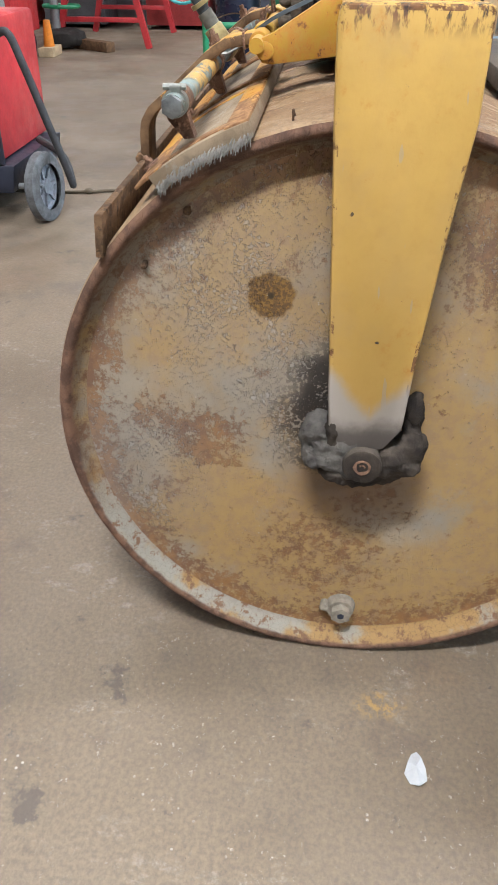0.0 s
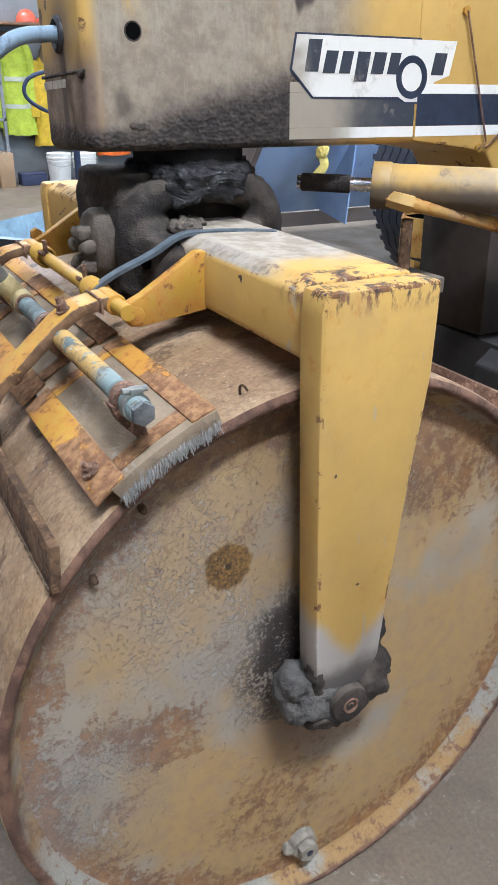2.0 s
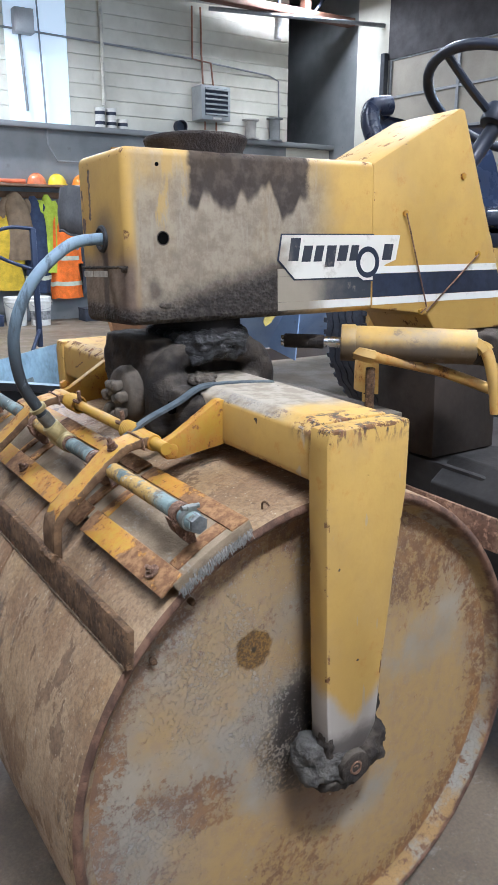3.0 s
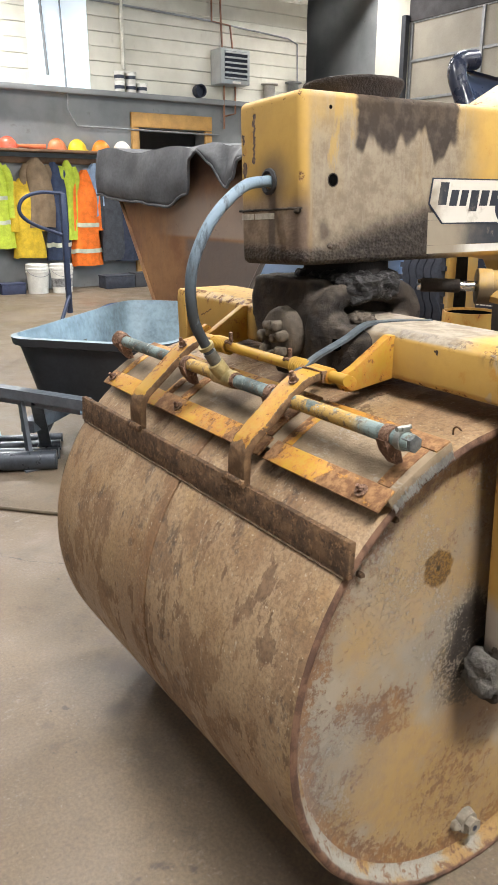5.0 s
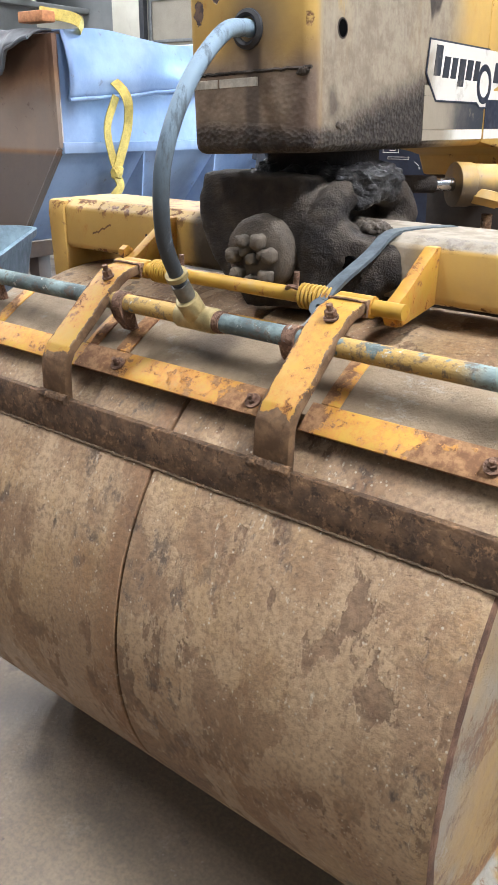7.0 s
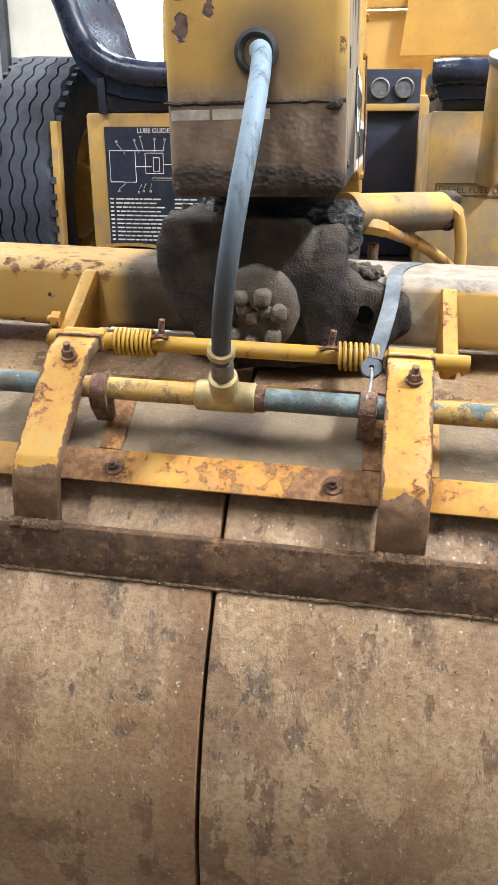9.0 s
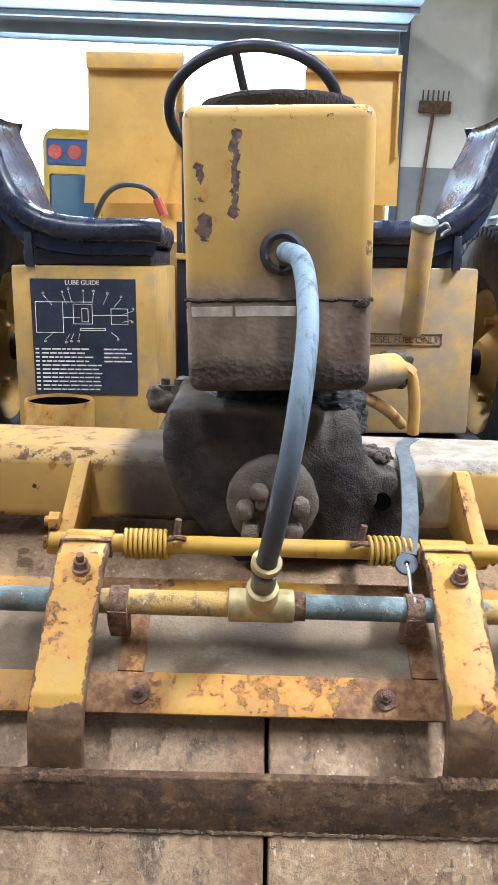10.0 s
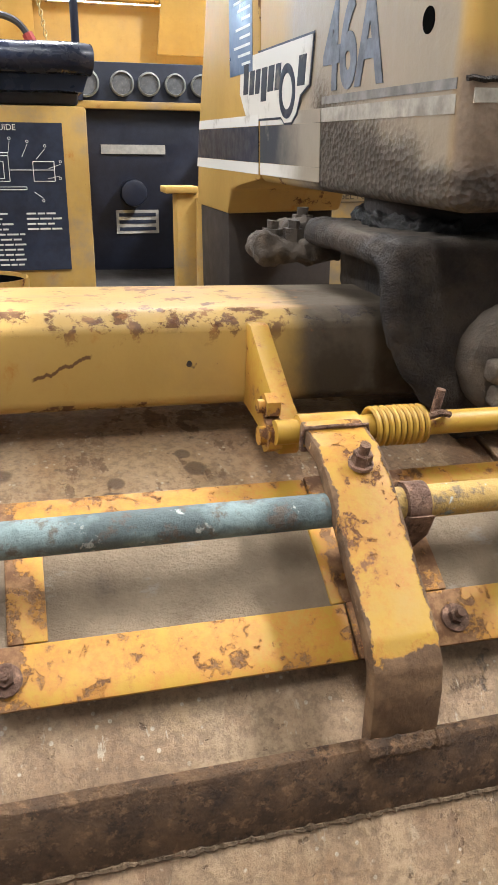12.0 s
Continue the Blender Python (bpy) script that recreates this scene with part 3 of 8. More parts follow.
def felt():
    b = Mat("grey_fibre_mat")
    c = b.mix(b.ramp(b.noise(9, 6, 0.65), 0.35, 0.65), (0.17, 0.122, 0.076), (0.27, 0.203, 0.132))
    c = b.mix(b.ramp(b.noise(26, 6, 0.7, (0.5, 1, 1), shift=5), 0.56, 0.66, 0, 0.55), c, (0.30, 0.275, 0.23))
    c = b.mix(b.mul(b.ball((0.13, -0.25, 0.95), 0.01, 0.07, 0.05, 30, (0.8, 1, 1)), 0.75), c, (0.06, 0.046, 0.036))
    c = b.mix(b.ramp(b.noise(14, 5, shift=9), 0.6, 0.72, 0, 0.6), c, (0.10, 0.075, 0.055))
    return b.done(c, 0.95, 0, b.noise(160, 7, 0.7), 0.003)


MAT_DRUM, MAT_FACE, MAT_RIM = drum_skin(), drum_face(), rim_skin()
BRIGHT = (0.43, 0.25, 0.033)
MAT_YOKE = yellow_paint("yoke_yellow_paint", 0.10, 0.0, beam_stains, worn=0.5)
MAT_NECK = yellow_paint("neck_yellow_paint", 0.05, 0.0, neck_stains, worn=0.25)
MAT_ARM = yellow_paint("chipped_yellow_paint", 0.88, 0.12, None, 1.3, tone=BRIGHT)
MAT_RUSTYEL = yellow_paint("rusted_bolt_paint", 0.95, 0.0, None, 1.6, tone=BRIGHT)
MAT_SHAFT = yellow_paint("dusty_shaft_paint", 0.12, 0.35, tone=BRIGHT)
MAT_BODY = yellow_paint("body_yellow_paint", 0.2, 0.5)
MAT_HOOD = yellow_paint("hood_yellow_paint", 0.06, 0.0, worn=0.3)


def bar_rust(b, c, rough, height):
    """Paint left in the middle of each bar, rust at its ends and round its bolts."""
    keep = b.mul(b.axis("x", -0.02, 0.02, 0.07, 26), b.axis("x", 0.25, 0.20, 0.08, 26, 3))
    keep = b.top(keep, b.mul(b.axis("x", 0.375, 0.395, 0.05, 26), b.axis("x", 0.555, 0.50, 0.09, 26, 5)))
    keep = b.top(keep, b.mul(b.axis("x", -0.40, -0.35, 0.08, 26), b.axis("x", -0.085, -0.11, 0.05, 26, 7)))
    f = b.noise(38, 9, 0.74, shift=6)
    bare = b.ramp(b.m("SUBTRACT", b.m("ADD", f, 0.12), b.mul(keep, 0.20)), 0.47, 0.53)
    bleed = b.ramp(b.m("SUBTRACT", b.m("ADD", f, 0.12), b.mul(keep, 0.20)), 0.36, 0.48, 0, 0.85)
    c = b.mix(bleed, c, (0.44, 0.19, 0.035))
    iron = b.mix(b.ramp(b.noise(60, 7, 0.7, shift=2), 0.38, 0.64), (0.13, 0.062, 0.03), (0.29, 0.16, 0.075))
    c = b.mix(b.mul(bare, 0.94), c, iron)
    return c, b.m("MAXIMUM", rough, b.mul(bare, 0.85)), b.m("SUBTRACT", height, b.mul(bare, 0.5))


MAT_BAR = yellow_paint("rusty_yellow_bar_paint", 0.6, 0.05, bar_rust, 1.3, tone=BRIGHT)
MAT_RUST, MAT_DARKRUST = rusty("rusty_steel", (0.12, 0.06, 0.036), (0.26, 0.15, 0.095)), rusty("dark_rusty_steel", (0.080, 0.043, 0.021), (0.205, 0.115, 0.055), 0.85, 0.007)
MAT_GRIME, MAT_BLACKGREASE = grime("caked_oily_dirt", (0.016, 0.013, 0.012), (0.072, 0.056, 0.043), 95, 0.007), grime("black_grease", (0.012, 0.010, 0.010), (0.035, 0.030, 0.028), 60, 0.004)
MAT_GREYCRUST = grime("grey_greasy_crust", (0.045, 0.041, 0.038), (0.20, 0.185, 0.165), 130, 0.011)
MAT_MAT = felt()
MAT_BRISTLE = plain("grey_bristles", (0.22, 0.205, 0.18), 0.9, 0, 0.3, 40, 200)
MAT_ZINC = plain("tarnished_zinc", (0.27, 0.275, 0.25), 0.5, 0.7, 0.2, 30, 90)
# Flat black: the shade inside holes is put into this colour.
MAT_HOLE = plain("hole_shade_black", (0.004, 0.004, 0.004), 1.0, 0, 0.1, spec=0.0)
MAT_STEELWIRE = plain("dull_wire", (0.30, 0.30, 0.28), 0.5, 0.7, 0.3, 30, 90)
MAT_CHROME = plain("chrome_rod", (0.55, 0.55, 0.56), 0.2, 1.0, 0.15, 20)
MAT_FLOOR = concrete()
MAT_BLACK = plain("black_paint", (0.014, 0.018, 0.033), 0.42, 0, 0.3, 6, 50)
MAT_RUBBER = plain("black_rubber", (0.028, 0.028, 0.03), 0.7, 0, 0.4, 12, 120)
MAT_VINYL = plain("black_seat_vinyl", (0.016, 0.021, 0.040), 0.26, 0, 0.25, 9, 150, 0.0006)
MAT_WHITE = plain("white_decal_film", (0.72, 0.70, 0.64), 0.45, 0, 0.1, 20, 90, 0.0003)
MAT_FADEDINK = plain("worn_stencil_ink", (0.12, 0.085, 0.045), 0.7, 0, 0.6, 60, 120, 0.0003)
MAT_INK = plain("dark_decal_ink", (0.018, 0.025, 0.045), 0.45, 0, 0.3, 18, 80, 0.0003)


def blue_pipe():
    """Pipe in pale blue over yellow paint, worn to bare grey."""
    b = Mat("blue_and_yellow_pipe_paint")
    c = b.mix(b.ramp(b.noise(16, 5, 0.6), 0.42, 0.58), (0.085, 0.11, 0.108), (0.195, 0.255, 0.245))
    span = b.top(b.mul(b.axis("x", -0.08, -0.05), b.axis("x", 0.11, 0.09)), b.mul(b.axis("x", 0.33, 0.36), b.axis("x", 0.60, 0.54)))
    yel = b.mul(b.ramp(b.noise(24, 6, 0.65, (1, 1, 1), shift=6), 0.40, 0.46), span)
    c = b.mix(yel, c, scaled(YELLOW, 0.8))
    c = b.mix(b.ramp(b.noise(45, 8, 0.75), 0.51, 0.62, 0, 0.85), c, (0.115, 0.085, 0.06))
    c = b.mix(b.ramp(b.noise(60, 6, 0.7, shift=9), 0.62, 0.68), c, (0.42, 0.43, 0.38))
    return b.done(c, 0.75, 0.0, b.noise(80, 7, 0.7), 0.0025)


def hose_skin():
    b = Mat("top_lit_blue_grey_rubber")
    # Daylight is put into the colour: pale blue on top, dark lower down.
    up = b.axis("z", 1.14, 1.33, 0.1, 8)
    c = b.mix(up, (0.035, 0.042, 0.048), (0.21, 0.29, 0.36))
    c = b.mix(b.ramp(b.noise(46, 7, 0.72, (1, 1, 0.22), shift=3), 0.50, 0.66, 0, 0.8), c, (0.05, 0.058, 0.065))
    c = b.mix(b.ramp(b.noise(30, 7, 0.72, (1, 1, 0.3), shift=13), 0.60, 0.72, 0, 0.6), c, (0.30, 0.36, 0.41))
    return b.done(c, 0.6, 0.0, b.noise(120, 5), 0.001)


MAT_PIPE, MAT_HOSE = blue_pipe(), hose_skin()
MAT_BRASS = plain("dusty_brass", (0.38, 0.30, 0.14), 0.55, 0.4, 0.3, 25, 100)


# ---- mesh helpers ----
def link(name, bm, mat, parent=None, smooth=None):
    if parent is not None:
        base = parent.matrix_world.translation.copy()
        p = parent
        base = Vector((0, 0, 0))
        while p is not None:
            base += p.location
            p = p.parent
        bmesh.ops.translate(bm, verts=bm.verts, vec=-base)
    bmesh.ops.recalc_face_normals(bm, faces=bm.faces)
    me = bpy.data.meshes.new(name)
    bm.to_mesh(me)
    bm.free()
    if mat:
        for one in mat if isinstance(mat, (list, tuple)) else (mat,):
            me.materials.append(one)
    if smooth is not None:
        me.shade_smooth()
        me.set_sharp_from_angle(angle=radians(smooth))
    ob = new(name, me)
    ob.parent = parent
    return ob


def part(name, bm, mat, parent, label="", smooth=38):
    return tagged(link(name, bm, mat, parent, smooth), label)


def thing(name, at, label, category, group="", kind=""):
    ob = new(name)
    ob.location = at
    ob.empty_display_size = 0.2
    return tagged(ob, label, category, group, kind)


def box(bm, x0, x1, y0, y1, z0, z1, bevel=0.0, seg=2):
    made = bmesh.ops.create_cube(bm, size=1)["verts"]
    for v in made:
        v.co = Vector(((x0 + x1) / 2 + v.co.x * (x1 - x0), (y0 + y1) / 2 + v.co.y * (y1 - y0), (z0 + z1) / 2 + v.co.z * (z1 - z0)))
    if bevel:
        edges = {e for v in made for e in v.link_edges}
        bmesh.ops.bevel(bm, geom=list(edges), offset=bevel, segments=seg, affect="EDGES", profile=0.5)
    return bm


def boxed(*a, **k):
    return box(bmesh.new(), *a, **k)


def prism(bm, outline, axis, a, b, bevel=0.0, seg=2):
    """An outline of pairs in the two other axes, in their order, drawn out along an axis from a to b."""
    n = "xyz".index(axis)

    def at(p, d):
        p = list(p)
        p.insert(n, d)
        return bm.verts.new(p)

    lo, hi = [at(p, a) for p in outline], [at(p, b) for p in outline]
    faces = [bm.faces.new(lo), bm.faces.new(hi[::-1])]
    k = len(outline)
    for i in range(k):
        faces.append(bm.faces.new((lo[i], hi[i], hi[(i + 1) % k], lo[(i + 1) % k])))
    if bevel:
        bmesh.ops.recalc_face_normals(bm, faces=faces)
        bmesh.ops.bevel(bm, geom=list({e for f in faces for e in f.edges}), offset=bevel, segments=seg, affect="EDGES", profile=0.5)
    return bm


def prismed(*a, **k):
    return prism(bmesh.new(), *a, **k)


def rod(bm, p, q, r, seg=20, r2=None, bevel=0.0):
    p, q = Vector(p), Vector(q)
    m = Matrix.Translation((p + q) / 2) @ (q - p).to_track_quat("Z", "Y").to_matrix().to_4x4()
    made = bmesh.ops.create_cone(bm, cap_ends=True, segments=seg, radius1=r, radius2=r if r2 is None else r2, depth=(q - p).length, matrix=m)["verts"]
    if bevel:
        rims = {e for v in made for e in v.link_edges if any(len(f.verts) == seg for f in e.link_faces)}
        bmesh.ops.bevel(bm, geom=list(rims), offset=bevel, segments=2, affect="EDGES", profile=0.5)
    return bm


def rodded(*a, **k):
    return rod(bmesh.new(), *a, **k)


def curve(points, steps=8):
    """A smooth line through the points."""
    p = [Vector(v) for v in points]
    p = [2 * p[0] - p[1], *p, 2 * p[-1] - p[-2]]
    out = []
    for i in range(1, len(p) - 2):
        a, b, c, d = p[i - 1 : i + 3]
        for s in range(steps):
            t = s / steps
            out.append(0.5 * (2 * b + (c - a) * t + (2 * a - 5 * b + 4 * c - d) * t * t + (3 * b - a - 3 * c + d) * t**3))
    return [*out, p[-2]]


def tube(bm, line, r, seg=10, flat=None, up=None):
    """A line swept with a round section, or a flat one of half sizes (across, along the up way)."""
    line = [Vector(v) for v in line]
    rings, side = [], None
    for i, p in enumerate(line):
        way = (line[min(i + 1, len(line) - 1)] - line[max(i - 1, 0)]).normalized()
        if side is None:
            hint = Vector(up) if up else (Vector((0, 0, 1)) if abs(way.z) < 0.9 else Vector((0, 1, 0)))
            side = way.cross(hint).normalized()
        side = (side - way * side.dot(way)).normalized()
        top = side.cross(way)
        rr = r(i / (len(line) - 1)) if callable(r) else r
        if flat:
            a, b = flat
            offs = [side * a + top * b, side * -a + top * b, side * -a - top * b, side * a - top * b]
        else:
            offs = [side * (math.cos(2 * math.pi * k / seg) * rr) + top * (math.sin(2 * math.pi * k / seg) * rr) for k in range(seg)]
        rings.append([bm.verts.new(p + o) for o in offs])
    k = len(rings[0])
    for a, b in zip(rings, rings[1:]):
        for i in range(k):
            bm.faces.new((a[i], a[(i + 1) % k], b[(i + 1) % k], b[i]))
    bm.faces.new(rings[0][::-1])
    bm.faces.new(rings[-1])
    return bm


def tubed(*a, **k):
    return tube(bmesh.new(), *a, **k)


def lathe(bm, profile, centre, axis="x", seg=128, close=False):
    """Pairs of (place along the axis, radius) turned about an axis through the centre."""
    cx, cy, cz = centre
    rings = []
    for d, r in profile:
        ring = []
        for k in range(seg):
            a = 2 * math.pi * k / seg
            u, v = r * math.cos(a), r * math.sin(a)
            ring.append(bm.verts.new({"x": (d, cy + u, cz + v), "y": (cx + u, d, cz + v), "z": (cx + u, cy + v, d)}[axis]))
        rings.append(ring)
    for a, b in zip(rings, rings[1:]):
        for i in range(seg):
            bm.faces.new((a[i], a[(i + 1) % seg], b[(i + 1) % seg], b[i]))
    if close:
        bm.faces.new(rings[0])
        bm.faces.new(rings[-1][::-1])
    return bm


def lathed(*a, **k):
    return lathe(bmesh.new(), *a, **k)


def roughen(bm, amp, scale, seed=0.0, verts=None):
    bm.normal_update()
    off = Vector((seed, seed * 2.3, -seed))
    for v in verts or bm.verts:
        v.co += v.normal * amp * (noise.noise(v.co * scale + off) + 0.5 * noise.noise(v.co * scale * 2.7 + off))
    return bm


def lump(bm, centre, half, power=0.6, amp=0.01, scale=18.0, seed=0.0, level=4, turn=(0, 0, 0)):
    """A rounded block with an uneven, caked surface. power: 1 is round, less is boxy."""
    made = bmesh.ops.create_icosphere(bm, subdivisions=level, radius=1)["verts"]
    rot = Euler([radians(a) for a in turn]).to_matrix()
    off = Vector((seed, seed * 1.7, seed * 0.6))
    for v in made:
        d = v.co.normalized()
        co = Vector([math.copysign(abs(c) ** power, c) * h for c, h in zip(d, half)])
        co = rot @ co + Vector(centre)
        grow = noise.noise(co * scale + off) + 0.5 * noise.noise(co * scale * 2.6 + off)
        v.co = co + (rot @ d) * amp * grow
    return bm


def lumped(*a, **k):
    return lump(bmesh.new(), *a, **k)


def fused(name, bm, mat, parent, label="", voxel=0.006, smooth=6, amp=0.0, scale=30.0, seed=0.0):
    """Overlapping lumps melted into one closed, uneven body."""
    ob = part(name, bm, mat, parent, label, 180)
    mod = ob.modifiers.new("melt", "REMESH")
    mod.mode, mod.voxel_size, mod.use_smooth_shade = "VOXEL", voxel, True
    mod = ob.modifiers.new("soft", "SMOOTH")
    mod.iterations, mod.factor = smooth, 0.5
    bpy.context.view_layer.update()
    me = bpy.data.meshes.new_from_object(ob.evaluated_get(bpy.context.evaluated_depsgraph_get()))
    ob.modifiers.clear()
    ob.data = me
    if amp:
        b2 = bmesh.new()
        b2.from_mesh(me)
        roughen(b2, amp, scale, seed)
        b2.to_mesh(me)
        b2.free()
    me.shade_smooth()
    return ob


def hexbolt(bm, at, way, r=0.012, h=0.01, stud=0.0, washer=0.0):
    at, way = Vector(at), Vector(way).normalized()
    if washer:
        rod(bm, at, at + way * 0.003, washer, 16)
        at = at + way * 0.003
    rod(bm, at, at + way * h, r, 6)
    if stud:
        rod(bm, at, at + way * (h + stud), r * 0.55, 10)
    return bm


def lettering(name, text, size, m, mat, parent, label="", bold=0.0):
    cu = bpy.data.curves.new(name, "FONT")
    cu.body, cu.size, cu.extrude, cu.align_x, cu.offset = text, size, 0.0006, "LEFT", bold
    tmp = bpy.data.objects.new(name, cu)
    scene.collection.objects.link(tmp)
    bpy.context.view_layer.update()
    me = bpy.data.meshes.new_from_object(tmp)
    bpy.data.objects.remove(tmp)
    bpy.data.curves.remove(cu)
    bm = bmesh.new()
    bm.from_mesh(me)
    bpy.data.meshes.remove(me)
    bmesh.ops.transform(bm, matrix=m, verts=bm.verts)
    return part(name, bm, mat, parent, label, None)


# ---- the shop: floor, walls, ceiling ----
XW, XE, YS, YN, TOP = -10.6, 7.5, -11.0, 9.0, 5.6

# ---- the roller ----
roller = thing("road_roller", (0.1, 0.9, 0), "worn yellow road roller with rusty steel drum, parked on concrete", "road roller")
MID = 0.135

# drum, in two halves with a gap
DRUM_Y, DRUM_Z, DRUM_R = -0.004, 0.497, 0.4985


def half_drum(x0, x1, sign):
    """Half of the drum between the gap at x0 and the open end at x1."""
    s = sign
    prof = [(x0, 0.40), (x0, 0.4966), (x0 + s * 0.0016, 0.4985)]
    n = 14
    prof += [(x0 + s * 0.004 + (x1 - x0 - s * 0.014) * k / n, 0.4985) for k in range(1, n)]
    prof += [(x1 - s * 0.012, 0.4979), (x1 - s * 0.005, 0.4955)]
    shell = lathed(prof, (0, DRUM_Y, DRUM_Z))
    drum = part("drum_half", shell, MAT_DRUM, roller, "rust-brown rolled steel drum half, scuffed", 30)
    rim = lathed([(x1 - s * 0.005, 0.4955), (x1 - s * 0.002, 0.4920), (x1, 0.4865), (x1 - s * 0.001, 0.4830), (x1 - s * 0.005, 0.4795), (x1 - s * 0.011, 0.4760), (x1 - s * 0.018, 0.4730), (x1 - s * 0.024, 0.4700), (x1 - s * 0.029, 0.4655), (x1 - s * 0.032, 0.4585)], (0, DRUM_Y, DRUM_Z), seg=256)
    roughen(rim, 0.0012, 45, 3)
    part("drum_rim", rim, MAT_RIM, drum, "chipped rim, pale paint below, rust above", 40)
    plate = lathed([(x1 - s * 0.032, 0.4585), (x1 - s * 0.034, 0.4495)] + [(x1 - s * (0.035 - 0.001 * k), 0.44 - 0.035 * k) for k in range(0, 12)], (0, DRUM_Y, DRUM_Z), close=False)
    part("end_plate", plate, MAT_FACE, drum, "dished end plate, ochre and grey paint with rust blooms", 40)
    return drum


drum_r = half_drum(0.1412, 0.680, 1)
half_drum(0.1362, -0.415, -1)

part("wire_hook", tubed(curve([(0.636, -0.130, 0.976), (0.637, -0.131, 0.990), (0.645, -0.130, 0.994), (0.652, -0.128, 0.989)], 5), 0.0017, 6), MAT_DARKRUST, drum_r, "bent rusty wire stub")
# filler plug on the end plate
bm = rodded((0.643, -0.005, 0.093), (0.664, -0.005, 0.093), 0.030, 24, 0.025)
rod(bm, (0.664, -0.005, 0.093), (0.678, -0.005, 0.093), 0.019, 6)
lump(bm, (0.648, -0.036, 0.094), (0.012, 0.012, 0.010), 0.9, 0.006, 60, 2, 3)
roughen(bm, 0.002, 70, 3)
plug = part("drain_plug", bm, plain("crusted_plug_paint", (0.23, 0.20, 0.155), 0.8, 0, 0.35, 30, 90, 0.003), drum_r, "crusted grey drain plug")
# Raised black hexagon, coloured as the shade in the socket.
part("plug_socket", rodded((0.6775, -0.005, 0.093), (0.6795, -0.005, 0.093), 0.007, 6), MAT_BLACK, drum_r)
for y, z, r in ((-0.275, 0.858, 0.006), (-0.345, 0.775, 0.005)):
    part("weld_stub", lumped((0.65, y, z), (0.012, r, r), 0.8, 0.003, 80, y, 2), MAT_DARKRUST, drum_r)

# yoke over the drum: cross beam, two legs, axle caps
bm = prismed([(-0.066, 1.028), (0.085, 1.028), (0.085, 1.128), (-0.050, 1.128), (-0.074, 1.113), (-0.074, 1.036)], "x", -0.425, 0.692, 0.006)
yoke = part("yoke_beam", bm, MAT_YOKE, roller, "yellow box beam over the drum, dusty and oil-smeared")


def leg(x0, x1):
    out = [(-0.076, 1.1245), (-0.080, 1.10), (-0.077, 1.0), (-0.060, 0.62), (-0.055, 0.545), (-0.03, 0.522), (0.03, 0.522), (0.055, 0.56), (0.063, 0.68), (0.080, 0.86), (0.0965, 1.0), (0.0965, 1.1245)]
    return prismed(out, "x", x0, x1, 0.0065, 2)


part("yoke_leg", leg(0.688, 0.737), MAT_YOKE, yoke, "tapered yellow leg, grey at its foot")
part("yoke_leg", leg(-0.472, -0.423), MAT_YOKE, yoke, "tapered yellow leg")
for s in (1, -1):
    f = lambda x: x if s > 0 else 2 * MID - x
    bm = lumped((f(0.700), -0.030, 0.505), (0.040, 0.045, 0.045), 0.6, 0.010, 34, 3)
    lump(bm, (f(0.700), -0.074, 0.522), (0.030, 0.024, 0.034), 0.7, 0.010, 40, 8)
    lump(bm, (f(0.705), -0.062, 0.492), (0.030, 0.032, 0.022), 0.7, 0.008, 44, 9)
    fused("bearing_block", bm, MAT_GREYCRUST, yoke, "axle block caked in grey grease", 0.0035, 4, 0.0042, 75, 2)
    bm = lumped((f(0.705), 0.030, 0.492), (0.036, 0.062, 0.030), 0.7, 0.010, 40, 4)
    lump(bm, (f(0.704), 0.072, 0.508), (0.03, 0.026, 0.026), 0.8, 0.010, 40, 12)
    lump(bm, (f(0.690), 0.076, 0.560), (0.022, 0.014, 0.044), 0.8, 0.008, 40, 13)
    lump(bm, (f(0.71), -0.005, 0.464), (0.030, 0.062, 0.016), 0.7, 0.007, 40, 14)
    lump(bm, (f(0.722), -0.050, 0.546), (0.020, 0.010, 0.030), 0.8, 0.006, 40, 16)
    fused("greasy_bracket", bm, MAT_GRIME, yoke, "bracket caked in dark dirt", 0.0035, 4, 0.0042, 80, 5)
    bm = rodded((f(0.70), 0.0, 0.498), (f(0.750), 0.0, 0.498), 0.031, 32, bevel=0.004)
    part("axle_cap", roughen(bm, 0.0015, 60), MAT_GRIME, yoke)
    bm = lathed([(f(0.7505), 0.014), (f(0.752), 0.012), (f(0.749), 0.008), (f(0.7505), 0.003)], (0, 0.0, 0.498), "x", 20)
    part("grease_nipple", roughen(bm, 0.002, 120), MAT_RUST, yoke, "ochre-crusted grease nipple in the axle end")

# gussets that hold the scraper shaft
for x, far in ((-0.118, -1), (0.408, 1)):
    bm = prismed([(-0.070, 1.116), (-0.085, 1.116), (-0.172, 1.062), (-0.198, 1.050), (-0.204, 1.034), (-0.192, 1.018), (-0.176, 1.016), (-0.070, 1.030)], "x", x - 0.010, x + 0.010, 0.002)
    gusset = part("gusset", bm, MAT_ARM, yoke, "chipped yellow gusset plate")
    bm = rodded((x - 0.016 * far * -1, -0.187, 1.036), (x + 0.020 * far, -0.187, 1.036), 0.0135, 6 if far < 0 else 20, bevel=0.002)
    part("pivot_bolt", bm, MAT_RUSTYEL, yoke, "painted pivot bolt head")

